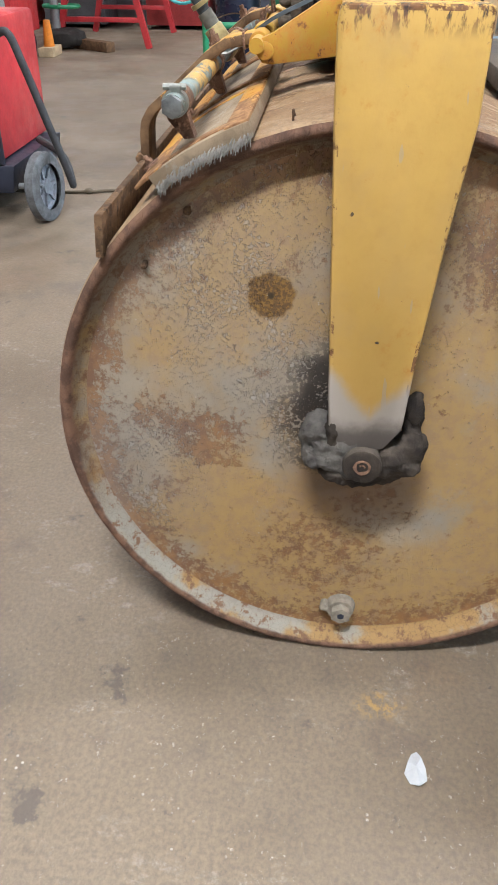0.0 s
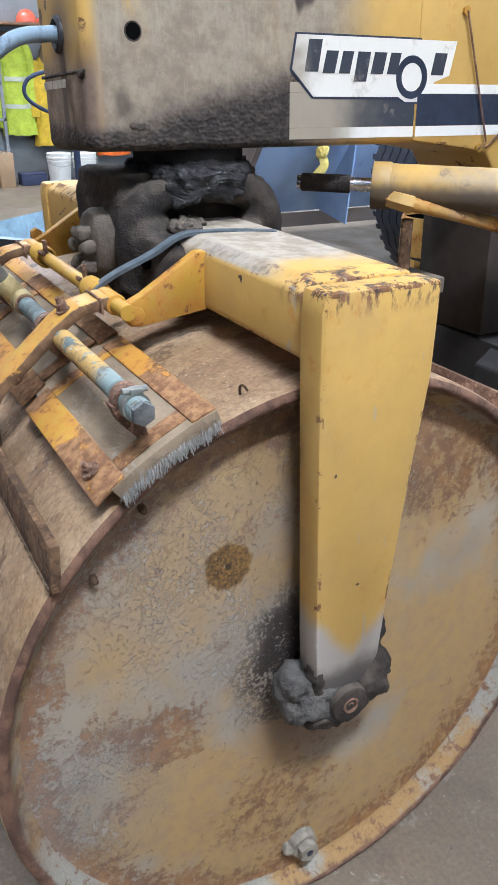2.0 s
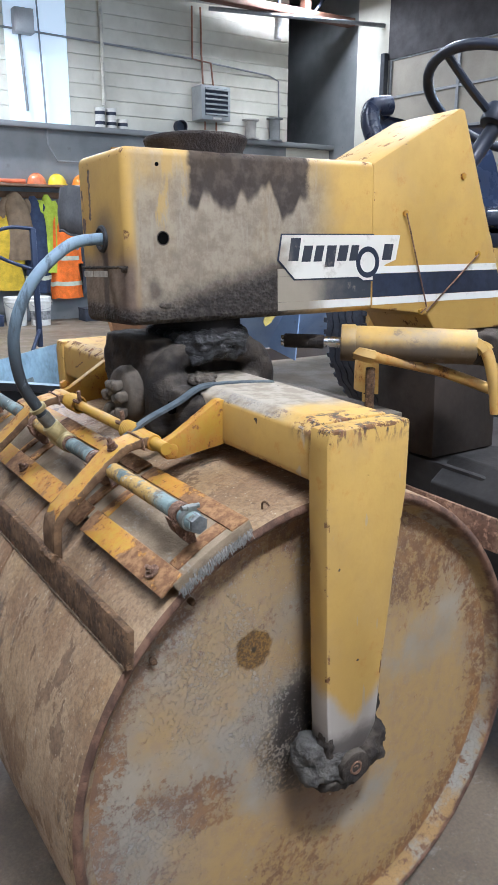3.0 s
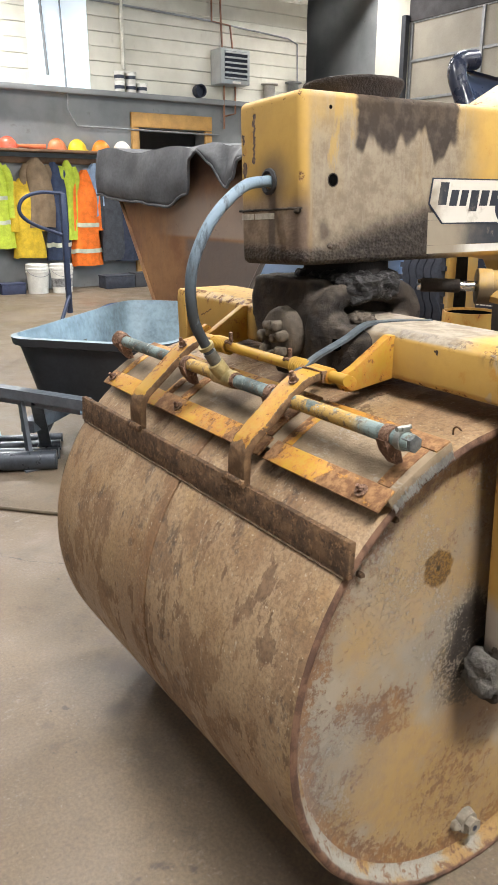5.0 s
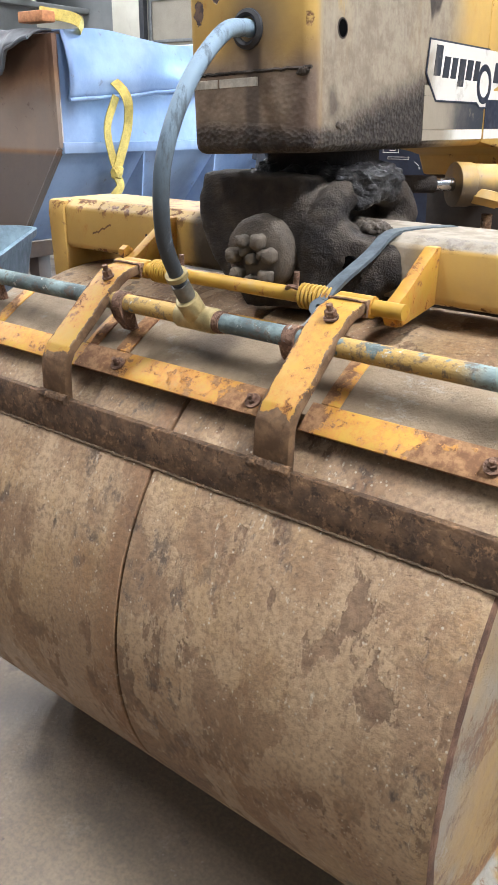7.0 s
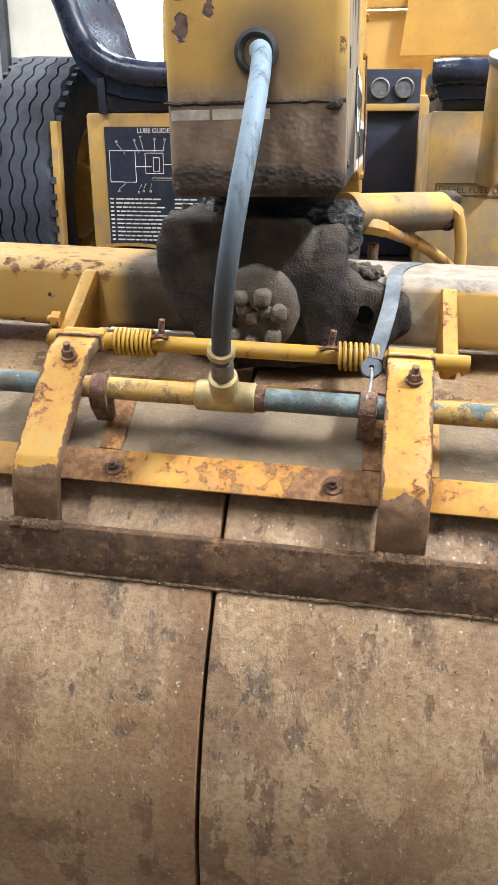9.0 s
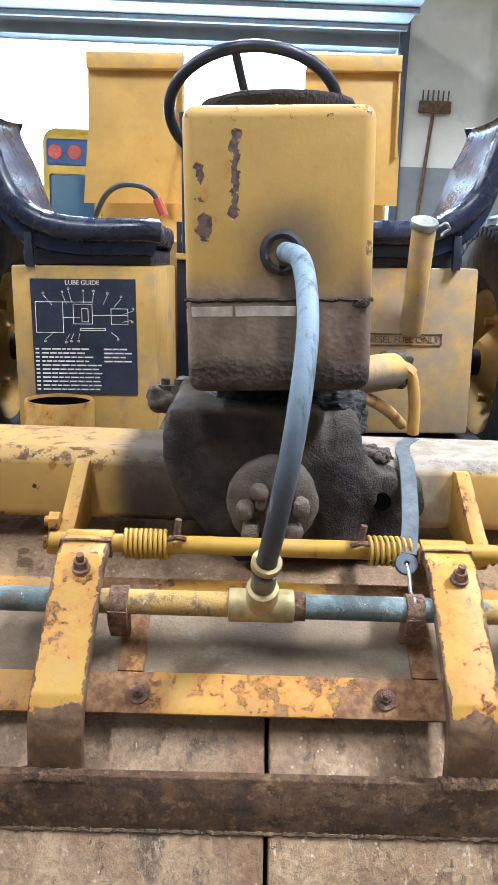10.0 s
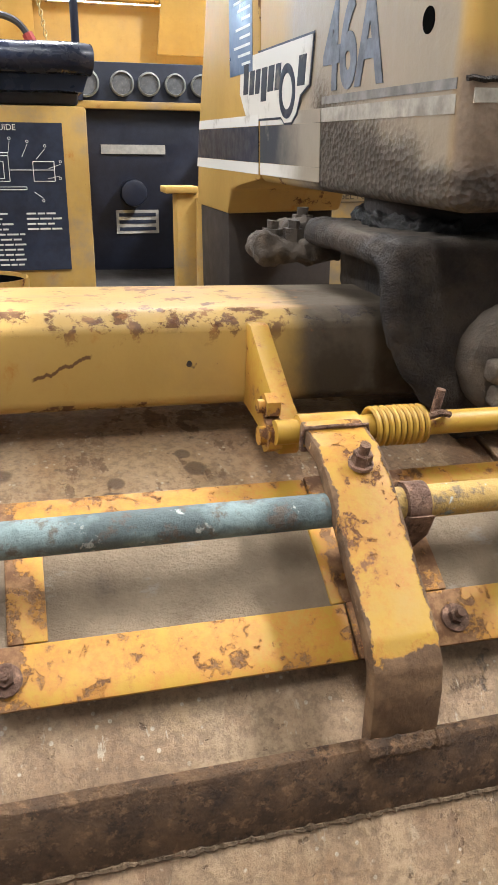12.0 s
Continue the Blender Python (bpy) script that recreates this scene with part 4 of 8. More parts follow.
for py, pz, pr in ((-0.187, 1.036, 0.0165), (-0.180, 1.062, 0.0125)):
    bm = hexbolt(bmesh.new(), (-0.127, py, pz), (-1, 0, 0), pr, 0.013, 0.006)
    part("pivot_nut", bm, MAT_RUSTYEL, yoke, "rust-flecked yellow nut")

# scraper bars on the drum, front and rear
bm = prismed([(-0.390, 0.860), (-0.402, 0.8595), (-0.4055, 0.797), (-0.3935, 0.797)], "x", -0.420, 0.690, 0.0015)
scraper = part("scraper_bar", bm, MAT_DARKRUST, roller, "dark rusty scraper bar across the drum")
bm = bmesh.new()
tube(bm, [(-0.405 + 1.085 * i / 420, -0.4045 - 0.002 * noise.noise(Vector((i * 0.21, 3, 0))), 0.7965 + 0.002 * noise.noise(Vector((i * 0.33, 0, 5)))) for i in range(421)], lambda t: 0.0028 + 0.0022 * noise.noise(Vector((t * 330, 1, 1))) + 0.0012 * noise.noise(Vector((t * 60, 7, 1))), 7)
part("mud_ridge", bm, plain("dried_mud", (0.125, 0.082, 0.046), 0.95, 0, 0.5, 60, 160, 0.004), scraper, "ridge of dried mud along the bar")
bm = prismed([(0.402, 0.866), (0.413, 0.8645), (0.4065, 0.797), (0.3955, 0.798)], "x", -0.420, 0.70, 0.0015)
part("rear_scraper_bar", bm, MAT_RUST, roller, "rusty scraper bar behind the drum")

# bent arms between the shaft and the scraper bar
def strip(line, t, x0, x1, bevel=0.003):
    """A flat bar bent along a line of (y, z)."""
    pts = [Vector(p) for p in line]
    outer, inner = [], []
    for i, p in enumerate(pts):
        way = (pts[min(i + 1, len(pts) - 1)] - pts[max(i - 1, 0)]).normalized()
        nrm = Vector((-way.y, way.x))
        outer.append(p + nrm * t / 2)
        inner.append(p - nrm * t / 2)
    return prismed([tuple(v) for v in outer + inner[::-1]], "x", x0, x1, bevel)


ARM = [(-0.394, 0.855), (-0.393, 0.902), (-0.390, 0.920), (-0.379, 0.938), (-0.340, 0.970), (-0.284, 1.019), (-0.267, 1.031), (-0.252, 1.040), (-0.225, 1.045), (-0.208, 1.049)]


def arm_paint(b, c, rough, height):
    bare = b.axis("z", 0.940, 0.922, 0.06, 26)
    for mid in (-0.086, 0.355):
        off = b.m("ABSOLUTE", b.m("SUBTRACT", b.xyz["x"], mid))
        off = b.m("ADD", off, b.mul(b.m("SUBTRACT", b.noise(34, 9, 0.74, shift=4), 0.5), 0.026))
        bare = b.top(bare, b.mul(b.ramp(off, 0.0245, 0.0275), b.ramp(off, 0.06, 0.05)))
    c = b.mix(b.ramp(bare, 0.0, 0.7, 0, 0.6), c, (0.40, 0.17, 0.035))
    c = b.mix(b.ramp(bare, 0.35, 0.6), c, b.mix(b.ramp(b.noise(40, 6), 0.4, 0.65), (0.10, 0.055, 0.027), (0.18, 0.105, 0.052)))
    return c, b.m("MAXIMUM", rough, b.mul(bare, 0.8)), b.m("ADD", height, b.mul(bare, b.noise(90, 7, 0.7)))


MAT_BENT = yellow_paint("scraper_arm_paint", 0.82, 0.0, arm_paint, 1.2, tone=BRIGHT)
for x in (-0.086, 0.355):
    arm = part("scraper_arm", strip(ARM, 0.016, x - 0.029, x + 0.029), MAT_BENT, roller, "bent flat scraper arm, yellow worn to rust")
    bm = bmesh.new()
    hexbolt(bm, (x + 0.004, -0.272, 1.037), (0, -0.35, 1), 0.0085, 0.010, 0.009, 0.011)
    part("arm_bolt", bm, MAT_RUST, arm, "rusty bolt with nut")
    bm = tubed([(x - 0.034 + 0.0068 * i / 2, -0.4035 + 0.003 * noise.noise(Vector((i * 0.7, x, 0))), 0.8605 - 0.003 * noise.noise(Vector((i * 0.9, 5, x)))) for i in range(21)], lambda t: 0.0082 + 0.003 * noise.noise(Vector((t * 14, x, 3))), 8)
    part("weld_bead", bm, MAT_DARKRUST, arm)
    # sleeve round the shaft
    bm = rodded((x - 0.028, -0.200, 1.043), (x + 0.030, -0.200, 1.043), 0.0158, 20, bevel=0.002)
    part("hinge_sleeve", bm, MAT_ARM, arm)
    loop = [(x - 0.031, -0.222, 1.034), (x - 0.0315, -0.224, 1.046), (x - 0.030, -0.225, 1.0545), (x, -0.226, 1.0555), (x + 0.030, -0.225, 1.0545), (x + 0.0315, -0.224, 1.046), (x + 0.031, -0.222, 1.034), (x, -0.221, 1.0325), (x - 0.031, -0.222, 1.034)]
    part("wire_tie", tubed(loop, 0.0021, 6), MAT_RUST, arm, "rusty wire wound round the arm")

bm = rodded((-0.135, -0.200, 1.043), (0.432, -0.200, 1.043), 0.0115, 18)
shaft = part("scraper_shaft", bm, MAT_SHAFT, roller, "yellow steel shaft with return springs")


def spring(x0, x1, y, z, r, wire, turns):
    n = turns * 14
    return tubed([(x0 + (x1 - x0) * i / n, y + r * math.cos(i * 2 * math.pi / 14), z + r * math.sin(i * 2 * math.pi / 14)) for i in range(n + 1)], wire, 6)


part("return_spring", spring(-0.042, 0.013, -0.200, 1.043, 0.017, 0.0027, 9), MAT_SHAFT, shaft, "yellow coil spring")
part("return_spring", spring(0.262, 0.318, -0.200, 1.043, 0.017, 0.0027, 8), MAT_SHAFT, shaft, "yellow coil spring")
for x in (0.022, 0.252):
    bm = rodded((x, -0.203, 1.050), (x + 0.003, -0.206, 1.078), 0.0045, 10)
    tube(bm, curve([(x - 0.012, -0.210, 1.052), (x, -0.216, 1.058), (x + 0.012, -0.210, 1.054)]), 0.0035, 6)
    part("cotter_pin", bm, MAT_RUST, shaft)

# wiper frame: mat, flat bars, bolts
def on_drum(y, lift):
    """A place over the drum: y and z at a height over its skin."""
    a = math.atan2(math.sqrt(DRUM_R ** 2 - (y - DRUM_Y) ** 2), y - DRUM_Y)
    return (DRUM_Y + (DRUM_R + lift) * math.cos(a), DRUM_Z + (DRUM_R + lift) * math.sin(a))


def plate_over(y0, y1, lo, hi, x0, x1, steps=5, bevel=0.0015):
    ys = [y0 + (y1 - y0) * i / steps for i in range(steps + 1)]
    return prismed([on_drum(y, hi) for y in ys] + [on_drum(y, lo) for y in ys[::-1]], "x", x0, x1, bevel)


wiper = part("wiper_mat", plate_over(-0.308, -0.178, 0.003, 0.024, -0.412, 0.684, 8), MAT_MAT, roller, "grey fibre wiper mat lying on the drum")
bm = bmesh.new()
rng = random.Random(5)
for i in range(420):
    y = -0.305 + 0.125 * rng.random()
    a, c = on_drum(y, 0.003 + 0.010 * rng.random()), 0.680
    tip = (c + 0.005 + 0.008 * rng.random(), a[0] + rng.uniform(-0.005, 0.003), a[1] - 0.004 - 0.010 * rng.random())
    rod(bm, (c, *a), tip, 0.0011, 4, 0.0006)
tagged(part("bristle_fringe", bm, MAT_BRISTLE, wiper, "frayed grey bristles at the mat end", None), kind="stuff")
for x0, x1, low in ((-0.100, 0.345, 0.0), (0.358, 0.682, -0.003), (-0.408, -0.1005, -0.003)):
    bar = part("flat_bar", plate_over(-0.327, -0.291, 0.024 + low, 0.029 + low, x0, x1, 3), MAT_BAR, wiper, "flat bar, yellow paint flaking to orange rust")
    part("flat_bar", plate_over(-0.208, -0.178, 0.0245 + low, 0.030 + low, x0, x1, 3), MAT_BAR, wiper, "flat bar, yellow paint flaking to orange rust")
    ends = (x0 + 0.012, x1 - 0.045) if x0 > 0.3 else ((x0 + 0.035, x1 - 0.012) if x0 < -0.3 else (x0 + 0.065, x1 - 0.04))
    for k, x in enumerate(ends):
        part("cross_strap", plate_over(-0.2905, -0.2085, 0.0245 + low, 0.029 + low, x, x + 0.030, 3), MAT_BAR, wiper)
for x in (-0.008, 0.271, 0.627, -0.375):
    y, z = on_drum(-0.311, 0.029)
    bm = hexbolt(bmesh.new(), (x, y, z), (0, -0.62, 0.8), 0.007, 0.006, 0.007, 0.0125)
    part("frame_bolt", bm, MAT_RUST, wiper, "rusty bolt on a washer")

# spray pipe with tee, end cap and clips
bm = rodded((-0.412, -0.283, 1.003), (0.690, -0.283, 1.003), 0.0145, 20)
pipe = part("spray_pipe", bm, MAT_PIPE, roller, "spray pipe in flaking blue and yellow paint")
bm = rodded((0.090, -0.283, 1.003), (0.166, -0.283, 1.003), 0.0195, 20, bevel=0.003)
rod(bm, (0.128, -0.283, 1.003), (0.128, -0.310, 1.038), 0.0185, 18, bevel=0.003)
part("pipe_tee", bm, MAT_BRASS, pipe, "dusty yellowed pipe tee")
bm = rodded((0.166, -0.283, 1.003), (0.178, -0.283, 1.003), 0.0165, 20)
for i in range(4):
    rod(bm, (0.1685 + 0.003 * i, -0.283, 1.003), (0.170 + 0.003 * i, -0.283, 1.003), 0.0172, 20)
part("pipe_thread", bm, MAT_RUST, pipe)
part("end_cap", rodded((0.676, -0.283, 1.003), (0.697, -0.283, 1.003), 0.0150, 6, bevel=0.002), plain("dark_zinc_cap", (0.17, 0.18, 0.18), 0.4, 0.6, 0.45, 40, 90), pipe, "hexagonal zinc end cap")
bm = lathed([(0.662, 0.0145), (0.662, 0.0175), (0.674, 0.0175), (0.674, 0.0145)], (0, -0.283, 1.003), "x", 24)
box(bm, 0.661, 0.675, -0.290, -0.274, 1.018, 1.026, 0.002)
rod(bm, (0.668, -0.298, 1.023), (0.668, -0.268, 1.023), 0.0042, 8)
part("hose_clamp", bm, MAT_ZINC, pipe, "steel hose clamp")
part("end_elbow", lumped((-0.421, -0.283, 1.003), (0.014, 0.022, 0.022), 0.8, 0.004, 60, 3, 3), MAT_RUST, pipe, "rusty end fitting")
for x in (-0.036, 0.306, 0.640, -0.392):
    bm = lathed([(x - 0.011, 0.0150), (x - 0.010, 0.0185), (x + 0.010, 0.0185), (x + 0.011, 0.0150)], (0, -0.283, 1.003), "x", 22)
    y, z = on_drum(-0.245, 0.029)
    prism(bm, [(-0.306, 1.0), (-0.297, 0.978), (-0.276, z - 0.004), (-0.262, z - 0.002), (-0.272, 0.99)], "x", x - 0.011, x + 0.011)
    part("pipe_clip", bm, MAT_RUST, pipe, "rusty clip that holds the pipe")

# hose from the neck to the tee
line = curve([(0.144, -0.172, 1.402), (0.145, -0.200, 1.403), (0.158, -0.262, 1.390), (0.161, -0.335, 1.327), (0.151, -0.374, 1.235), (0.138, -0.366, 1.140), (0.130, -0.332, 1.075), (0.128, -0.309, 1.040)], 10)
hose = part("water_hose", tubed(line, 0.0115, 18), MAT_HOSE, roller, "blue-grey rubber hose arching to the tee, daylight painted on its top")
bm = tubed(line[-8:], 0.0142, 18)
part("hose_ferrule", bm, plain("steel_ferrule", (0.20, 0.19, 0.16), 0.5, 0.6, 0.3, 30, 90), hose, "dull steel hose end")
bm = lathed([(-0.004, 0.012), (-0.004, 0.0170), (0.004, 0.0170), (0.004, 0.014)], (0, 0, 0), "z", 20)
q = (line[-12] - line[-13]).to_track_quat("Z", "Y").to_matrix().to_4x4()
bmesh.ops.transform(bm, matrix=Matrix.Translation(line[-11]) @ q, verts=bm.verts)
part("hose_collar", bm, MAT_BRASS, hose, "brass collar")

# pivot housing caked in oil
full = [(0.004, 1.180), (0.018, 1.203), (0.205, 1.204), (0.205, 1.0), (0.10, 0.990), (0.070, 1.030), (0.020, 1.09), (0.004, 1.13)]
bm = prismed(full, "y", -0.130, -0.102)
prism(bm, [(0.05, 1.19), (0.205, 1.19), (0.205, 1.0), (0.13, 0.990), (0.11, 1.035), (0.066, 1.09), (0.05, 1.13)], "y", -0.11, 0.127)
box(bm, 0.004, 0.205, -0.128, 0.127, 1.176, 1.205)
tube(bm, curve([(0.014, 0.13, 1.186), (0.014, 0.0, 1.187), (0.013, -0.09, 1.184), (0.012, -0.118, 1.165), (0.014, -0.121, 1.13), (0.029, -0.121, 1.09), (0.074, -0.121, 1.035)], 8), 0.0155, 12)
prism(bm, [(0.19, 1.124), (0.275, 1.124), (0.312, 1.116), (0.338, 1.05), (0.32, 1.012), (0.19, 0.995)], "y", -0.112, 0.10)
arch = curve([(0.232, -0.100, 1.02), (0.234, -0.108, 1.10), (0.235, -0.100, 1.145), (0.236, -0.070, 1.172), (0.238, -0.03, 1.180), (0.238, 0.06, 1.180), (0.240, 0.105, 1.168), (0.242, 0.122, 1.13), (0.242, 0.124, 1.02)], 8)
tube(bm, arch, lambda t: 0.036 - 0.010 * math.sin(math.pi * t) ** 2, 14)
lump(bm, (0.235, -0.085, 1.085), (0.055, 0.045, 0.06), 0.7, 0.006, 20, 6, 4)
lump(bm, (0.312, -0.065, 1.075), (0.045, 0.035, 0.040), 0.7, 0.006, 22, 16, 4)
housing = fused("pivot_housing", bm, MAT_GRIME, roller, "steering pivot casting caked in oily dirt", 0.006, 9, 0.0035, 20, 4)
b2 = bmesh.new()
b2.from_mesh(housing.data)
roughen(b2, 0.0016, 70, 7)
b2.to_mesh(housing.data)
b2.free()
MAT_FOLDS = grease_folds()
MAT_COVER = grime("dusty_oily_dirt", (0.050, 0.040, 0.032), (0.135, 0.108, 0.082), 80, 0.004)
bm = lathed([(-0.10, 0.060), (-0.150, 0.060), (-0.158, 0.057), (-0.161, 0.050), (-0.163, 0.025), (-0.163, 0.004)], (0.143, 0, 1.086), "y", 40)
flange = part("bolted_cover", roughen(bm, 0.003, 40, 2), MAT_COVER, housing, "round bolted cover under dirt", 50)
for k in range(7):
    a = radians(20 + k * 50)
    part("cover_bolt", lumped((0.143 + 0.037 * math.cos(a), -0.170, 1.076 + 0.034 * math.sin(a)), (0.0115, 0.014, 0.0115), 0.7, 0.003, 70, k, 3), MAT_COVER, housing, "", 180)
for bx, bz, br in ((0.141, 1.078, 0.009), (0.128, 1.092, 0.010), (0.160, 1.088, 0.008)):
    part("cover_bolt", lumped((bx, -0.167, bz), (br, 0.011, br * 1.1), 0.8, 0.003, 70, 22 + bx * 90, 3), MAT_COVER, housing)
# Black disc on the surface, painted as the shade of a hole.
part("casting_hole", rodded((0.292, -0.120, 1.082), (0.292, -0.105, 1.082), 0.0125, 20), MAT_HOLE, housing)
bm = lumped((0.225, 0.015, 1.200), (0.052, 0.085, 0.018), 0.7, 0.012, 36, 8, 5)
lump(bm, (0.14, 0.03, 1.208), (0.10, 0.10, 0.016), 0.7, 0.010, 34, 18, 4)
lump(bm, (0.262, 0.02, 1.184), (0.014, 0.060, 0.020), 0.7, 0.010, 44, 28, 4)
lump(bm, (0.258, -0.035, 1.178), (0.016, 0.030, 0.022), 0.7, 0.010, 50, 38, 4)
fused("grease_crust", bm, MAT_FOLDS, housing, "thick folded crust of shiny black grease", 0.0035, 1, 0.007, 60, 9)
bm = lumped((0.285, -0.045, 1.130), (0.034, 0.026, 0.008), 0.7, 0.008, 60, 51, 4)
lump(bm, (0.262, -0.02, 1.131), (0.022, 0.020, 0.007), 0.7, 0.006, 60, 53, 3)
fused("grease_clod", bm, MAT_COVER, housing, "crumbled dirt under the arch", 0.003, 0, 0.006, 110, 3)
part("pivot_neck", rodded((0.140, 0.03, 1.19), (0.140, 0.03, 1.25), 0.095, 36), MAT_BLACKGREASE, housing, "black greasy pivot post")
bm = lumped((0.01, 0.185, 1.160), (0.060, 0.060, 0.016), 0.6, 0.008, 30, 3, 4)
lump(bm, (0.018, 0.195, 1.180), (0.028, 0.028, 0.016), 0.6, 0.006, 40, 5, 3)
lump(bm, (-0.04, 0.155, 1.163), (0.018, 0.02, 0.022), 0.7, 0.006, 40, 7, 3)
fused("steering_lug", bm, MAT_COVER, housing, "dirty bolted steering lug", 0.004, 1, 0.005, 60)
for bx, by, bz in ((-0.028, 0.165, 1.182), (0.024, 0.20, 1.197), (-0.005, 0.15, 1.184)):
    bm = hexbolt(bmesh.new(), (bx, by, bz - 0.012), (0, 0, 1), 0.014, 0.016, 0.010)
    part("lug_bolt", roughen(bm, 0.002, 60, bx * 9), MAT_COVER, housing)

# rubber strap hooked over the beam
line = curve([(0.372, 0.075, 1.1262), (0.350, 0.035, 1.1265), (0.336, -0.02, 1.1275), (0.331, -0.072, 1.125), (0.327, -0.12, 1.100), (0.318, -0.18, 1.072), (0.309, -0.218, 1.046)], 8)
strap = part("rubber_strap", tubed(line, 0.01, 4, (0.0105, 0.0028), (0, 0, 1)), plain("grey_blue_rubber", (0.075, 0.092, 0.105), 0.55, 0, 0.35, 30, 120), roller, "grey-blue rubber tie strap")
bm = lathed([(-0.0035, 0.0035), (-0.0035, 0.0135), (0.0035, 0.0135), (0.0035, 0.0035), (-0.0035, 0.0035)], (0, 0, 0), "z", 20)
bmesh.ops.transform(bm, matrix=pose(0.307, -0.224, 1.036, 52, 0, 0), verts=bm.verts)
part("strap_eye", bm, strap.data.materials[0], strap, "round rubber eye of the strap")
bm = tubed(curve([(0.307, -0.224, 1.036), (0.308, -0.238, 1.028), (0.306, -0.262, 1.016), (0.304, -0.290, 1.0185), (0.302, -0.300, 1.0)]), 0.0022, 6)
part("strap_hook", bm, MAT_STEELWIRE, strap, "wire hook")

# neck box over the drum, with cap
bm = boxed(0.0295, 0.2525, -0.187, 0.44, 1.236, 1.566, 0.016, 4)
neck = part("neck_box", bm, MAT_NECK, roller, "yellow neck box, stained by oil and dust")
bm = bmesh.new()
tube(bm, [(0.028 + 0.224 * i / 40, -0.1862, 1.347 + 0.002 * noise.noise(Vector((i * 0.5, 0, 0)))) for i in range(41)], 0.0028, 6)
part("weld_seam", bm, MAT_GRIME, neck, "weld seam across the front")
bm = bmesh.new()
for i, (xa, xb) in enumerate(((0.036, 0.085), (0.088, 0.160))):
    box(bm, xa, xb, -0.1875, -0.185, 1.328, 1.340, 0.0005, 1)
part("stripe_remnant", bm, plain("dirty_white_film", (0.42, 0.38, 0.31), 0.7, 0, 0.45, 30, 60), neck, "worn white stripe on the front")
bm = lathed([(-0.184, 0.0155), (-0.191, 0.0165), (-0.194, 0.021), (-0.191, 0.026), (-0.184, 0.0275)], (0.144, 0, 1.402), "y", 28)
part("grommet", bm, MAT_RUBBER, neck, "black rubber grommet")
bm = lathed([(0.2512, 0.0105), (0.2533, 0.0115), (0.2533, 0.0135), (0.251, 0.0145)], (0, -0.108, 1.400), "x", 20)
part("hole_edge", bm, MAT_GRIME, neck)
# Raised black discs; the shade of the holes is put into their colour.
part("bolt_hole", rodded((0.244, -0.108, 1.400), (0.2530, -0.108, 1.400), 0.0115, 20), MAT_HOLE, neck, "black disc painted as the shade of a bolt hole")
part("bolt_hole", rodded((0.0289, -0.108, 1.400), (0.040, -0.108, 1.400), 0.0115, 20), MAT_HOLE, neck, "black disc painted as the shade of a bolt hole")
bm = rodded((0.250, -0.115, 1.535), (0.2530, -0.115, 1.535), 0.004, 12)
part("bolt_hole", bm, MAT_HOLE, neck)
part("dirt_clod", lumped((0.252, -0.108, 1.272), (0.004, 0.012, 0.006), 0.8, 0.006, 60, 4, 3), MAT_COVER, neck)
part("dirt_clod", lumped((0.236, -0.187, 1.342), (0.010, 0.005, 0.006), 0.8, 0.006, 60, 9, 3), MAT_GRIME, neck)
bm = lathed([(1.55, 0.096), (1.575, 0.098), (1.590, 0.106), (1.597, 0.108), (1.602, 0.106), (1.604, 0.098), (1.600, 0.090), (1.601, 0.04), (1.602, 0.002)], (0.148, 0.03, 0), "z", 64)
rod(bm, (0.150, 0.06, 1.600), (0.150, 0.06, 1.618), 0.012, 16, bevel=0.004)
part("pivot_cap", roughen(bm, 0.0012, 45), grime("oily_cap_dirt", (0.018, 0.014, 0.013), (0.06, 0.045, 0.038)), neck, "round cap black with oil")

# tongue plate from the body to the pivot
bm = boxed(-0.122, 0.310, 0.19, 0.50, 0.968, 1.0, 0.004)
part("tongue_plate", bm, grime("dusty_plate_dirt", (0.06, 0.048, 0.040), (0.15, 0.125, 0.10), 50, 0.003), roller, "dusty brown tongue plate behind the beam")
part("stop_rod", rodded((0.300, 0.40, 1.0), (0.299, 0.40, 1.115), 0.011, 14), MAT_DARKRUST, roller, "dark upright stop rod")

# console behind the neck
# Yellow-brown column paint, darkened to carry the shade under the console.
MAT_COLUMN = plain("shaded_column_brown", (0.026, 0.018, 0.013), 0.7, 0, 0.4, 5, 50)
side = [(0.425, 1.2405), (0.425, 1.562), (0.700, 1.700), (0.716, 1.697), (0.80, 1.48), (0.872, 1.31), (0.90, 1.17), (0.64, 1.17), (0.61, 1.215), (0.55, 1.225)]
bm = prismed(side, "x", 0.027, 0.255, 0.006)
console = part("steering_console", bm, MAT_HOOD, roller, "sloped yellow steering console")
part("console_column", boxed(0.033, 0.246, 0.655, 0.892, 0.84, 1.172, 0.004), MAT_COLUMN, console, "brown column under the console, its shade put into the colour")
for y, z in ((0.715, 1.545), (0.525, 1.455), (0.78, 1.36), (0.585, 1.225)):
    part("console_bolt", hexbolt(bmesh.new(), (0.255, y, z), (1, 0, 0), 0.008, 0.006), MAT_ARM, console)
part("stay_rod", tubed([(0.262, 0.525, 1.455), (0.262, 0.60, 1.235), (0.262, 0.58, 1.222)], 0.0019, 6), MAT_RUST, console, "thin rusty stay rod")
part("stay_rod", tubed([(0.262, 0.60, 1.225), (0.262, 0.78, 1.36)], 0.0019, 6), MAT_RUST, console, "thin rusty stay rod")

# stripes and maker's panel, on both sides of the neck
TOPMARKS = ("panel_border", "maker_panel", "lettering_bar")


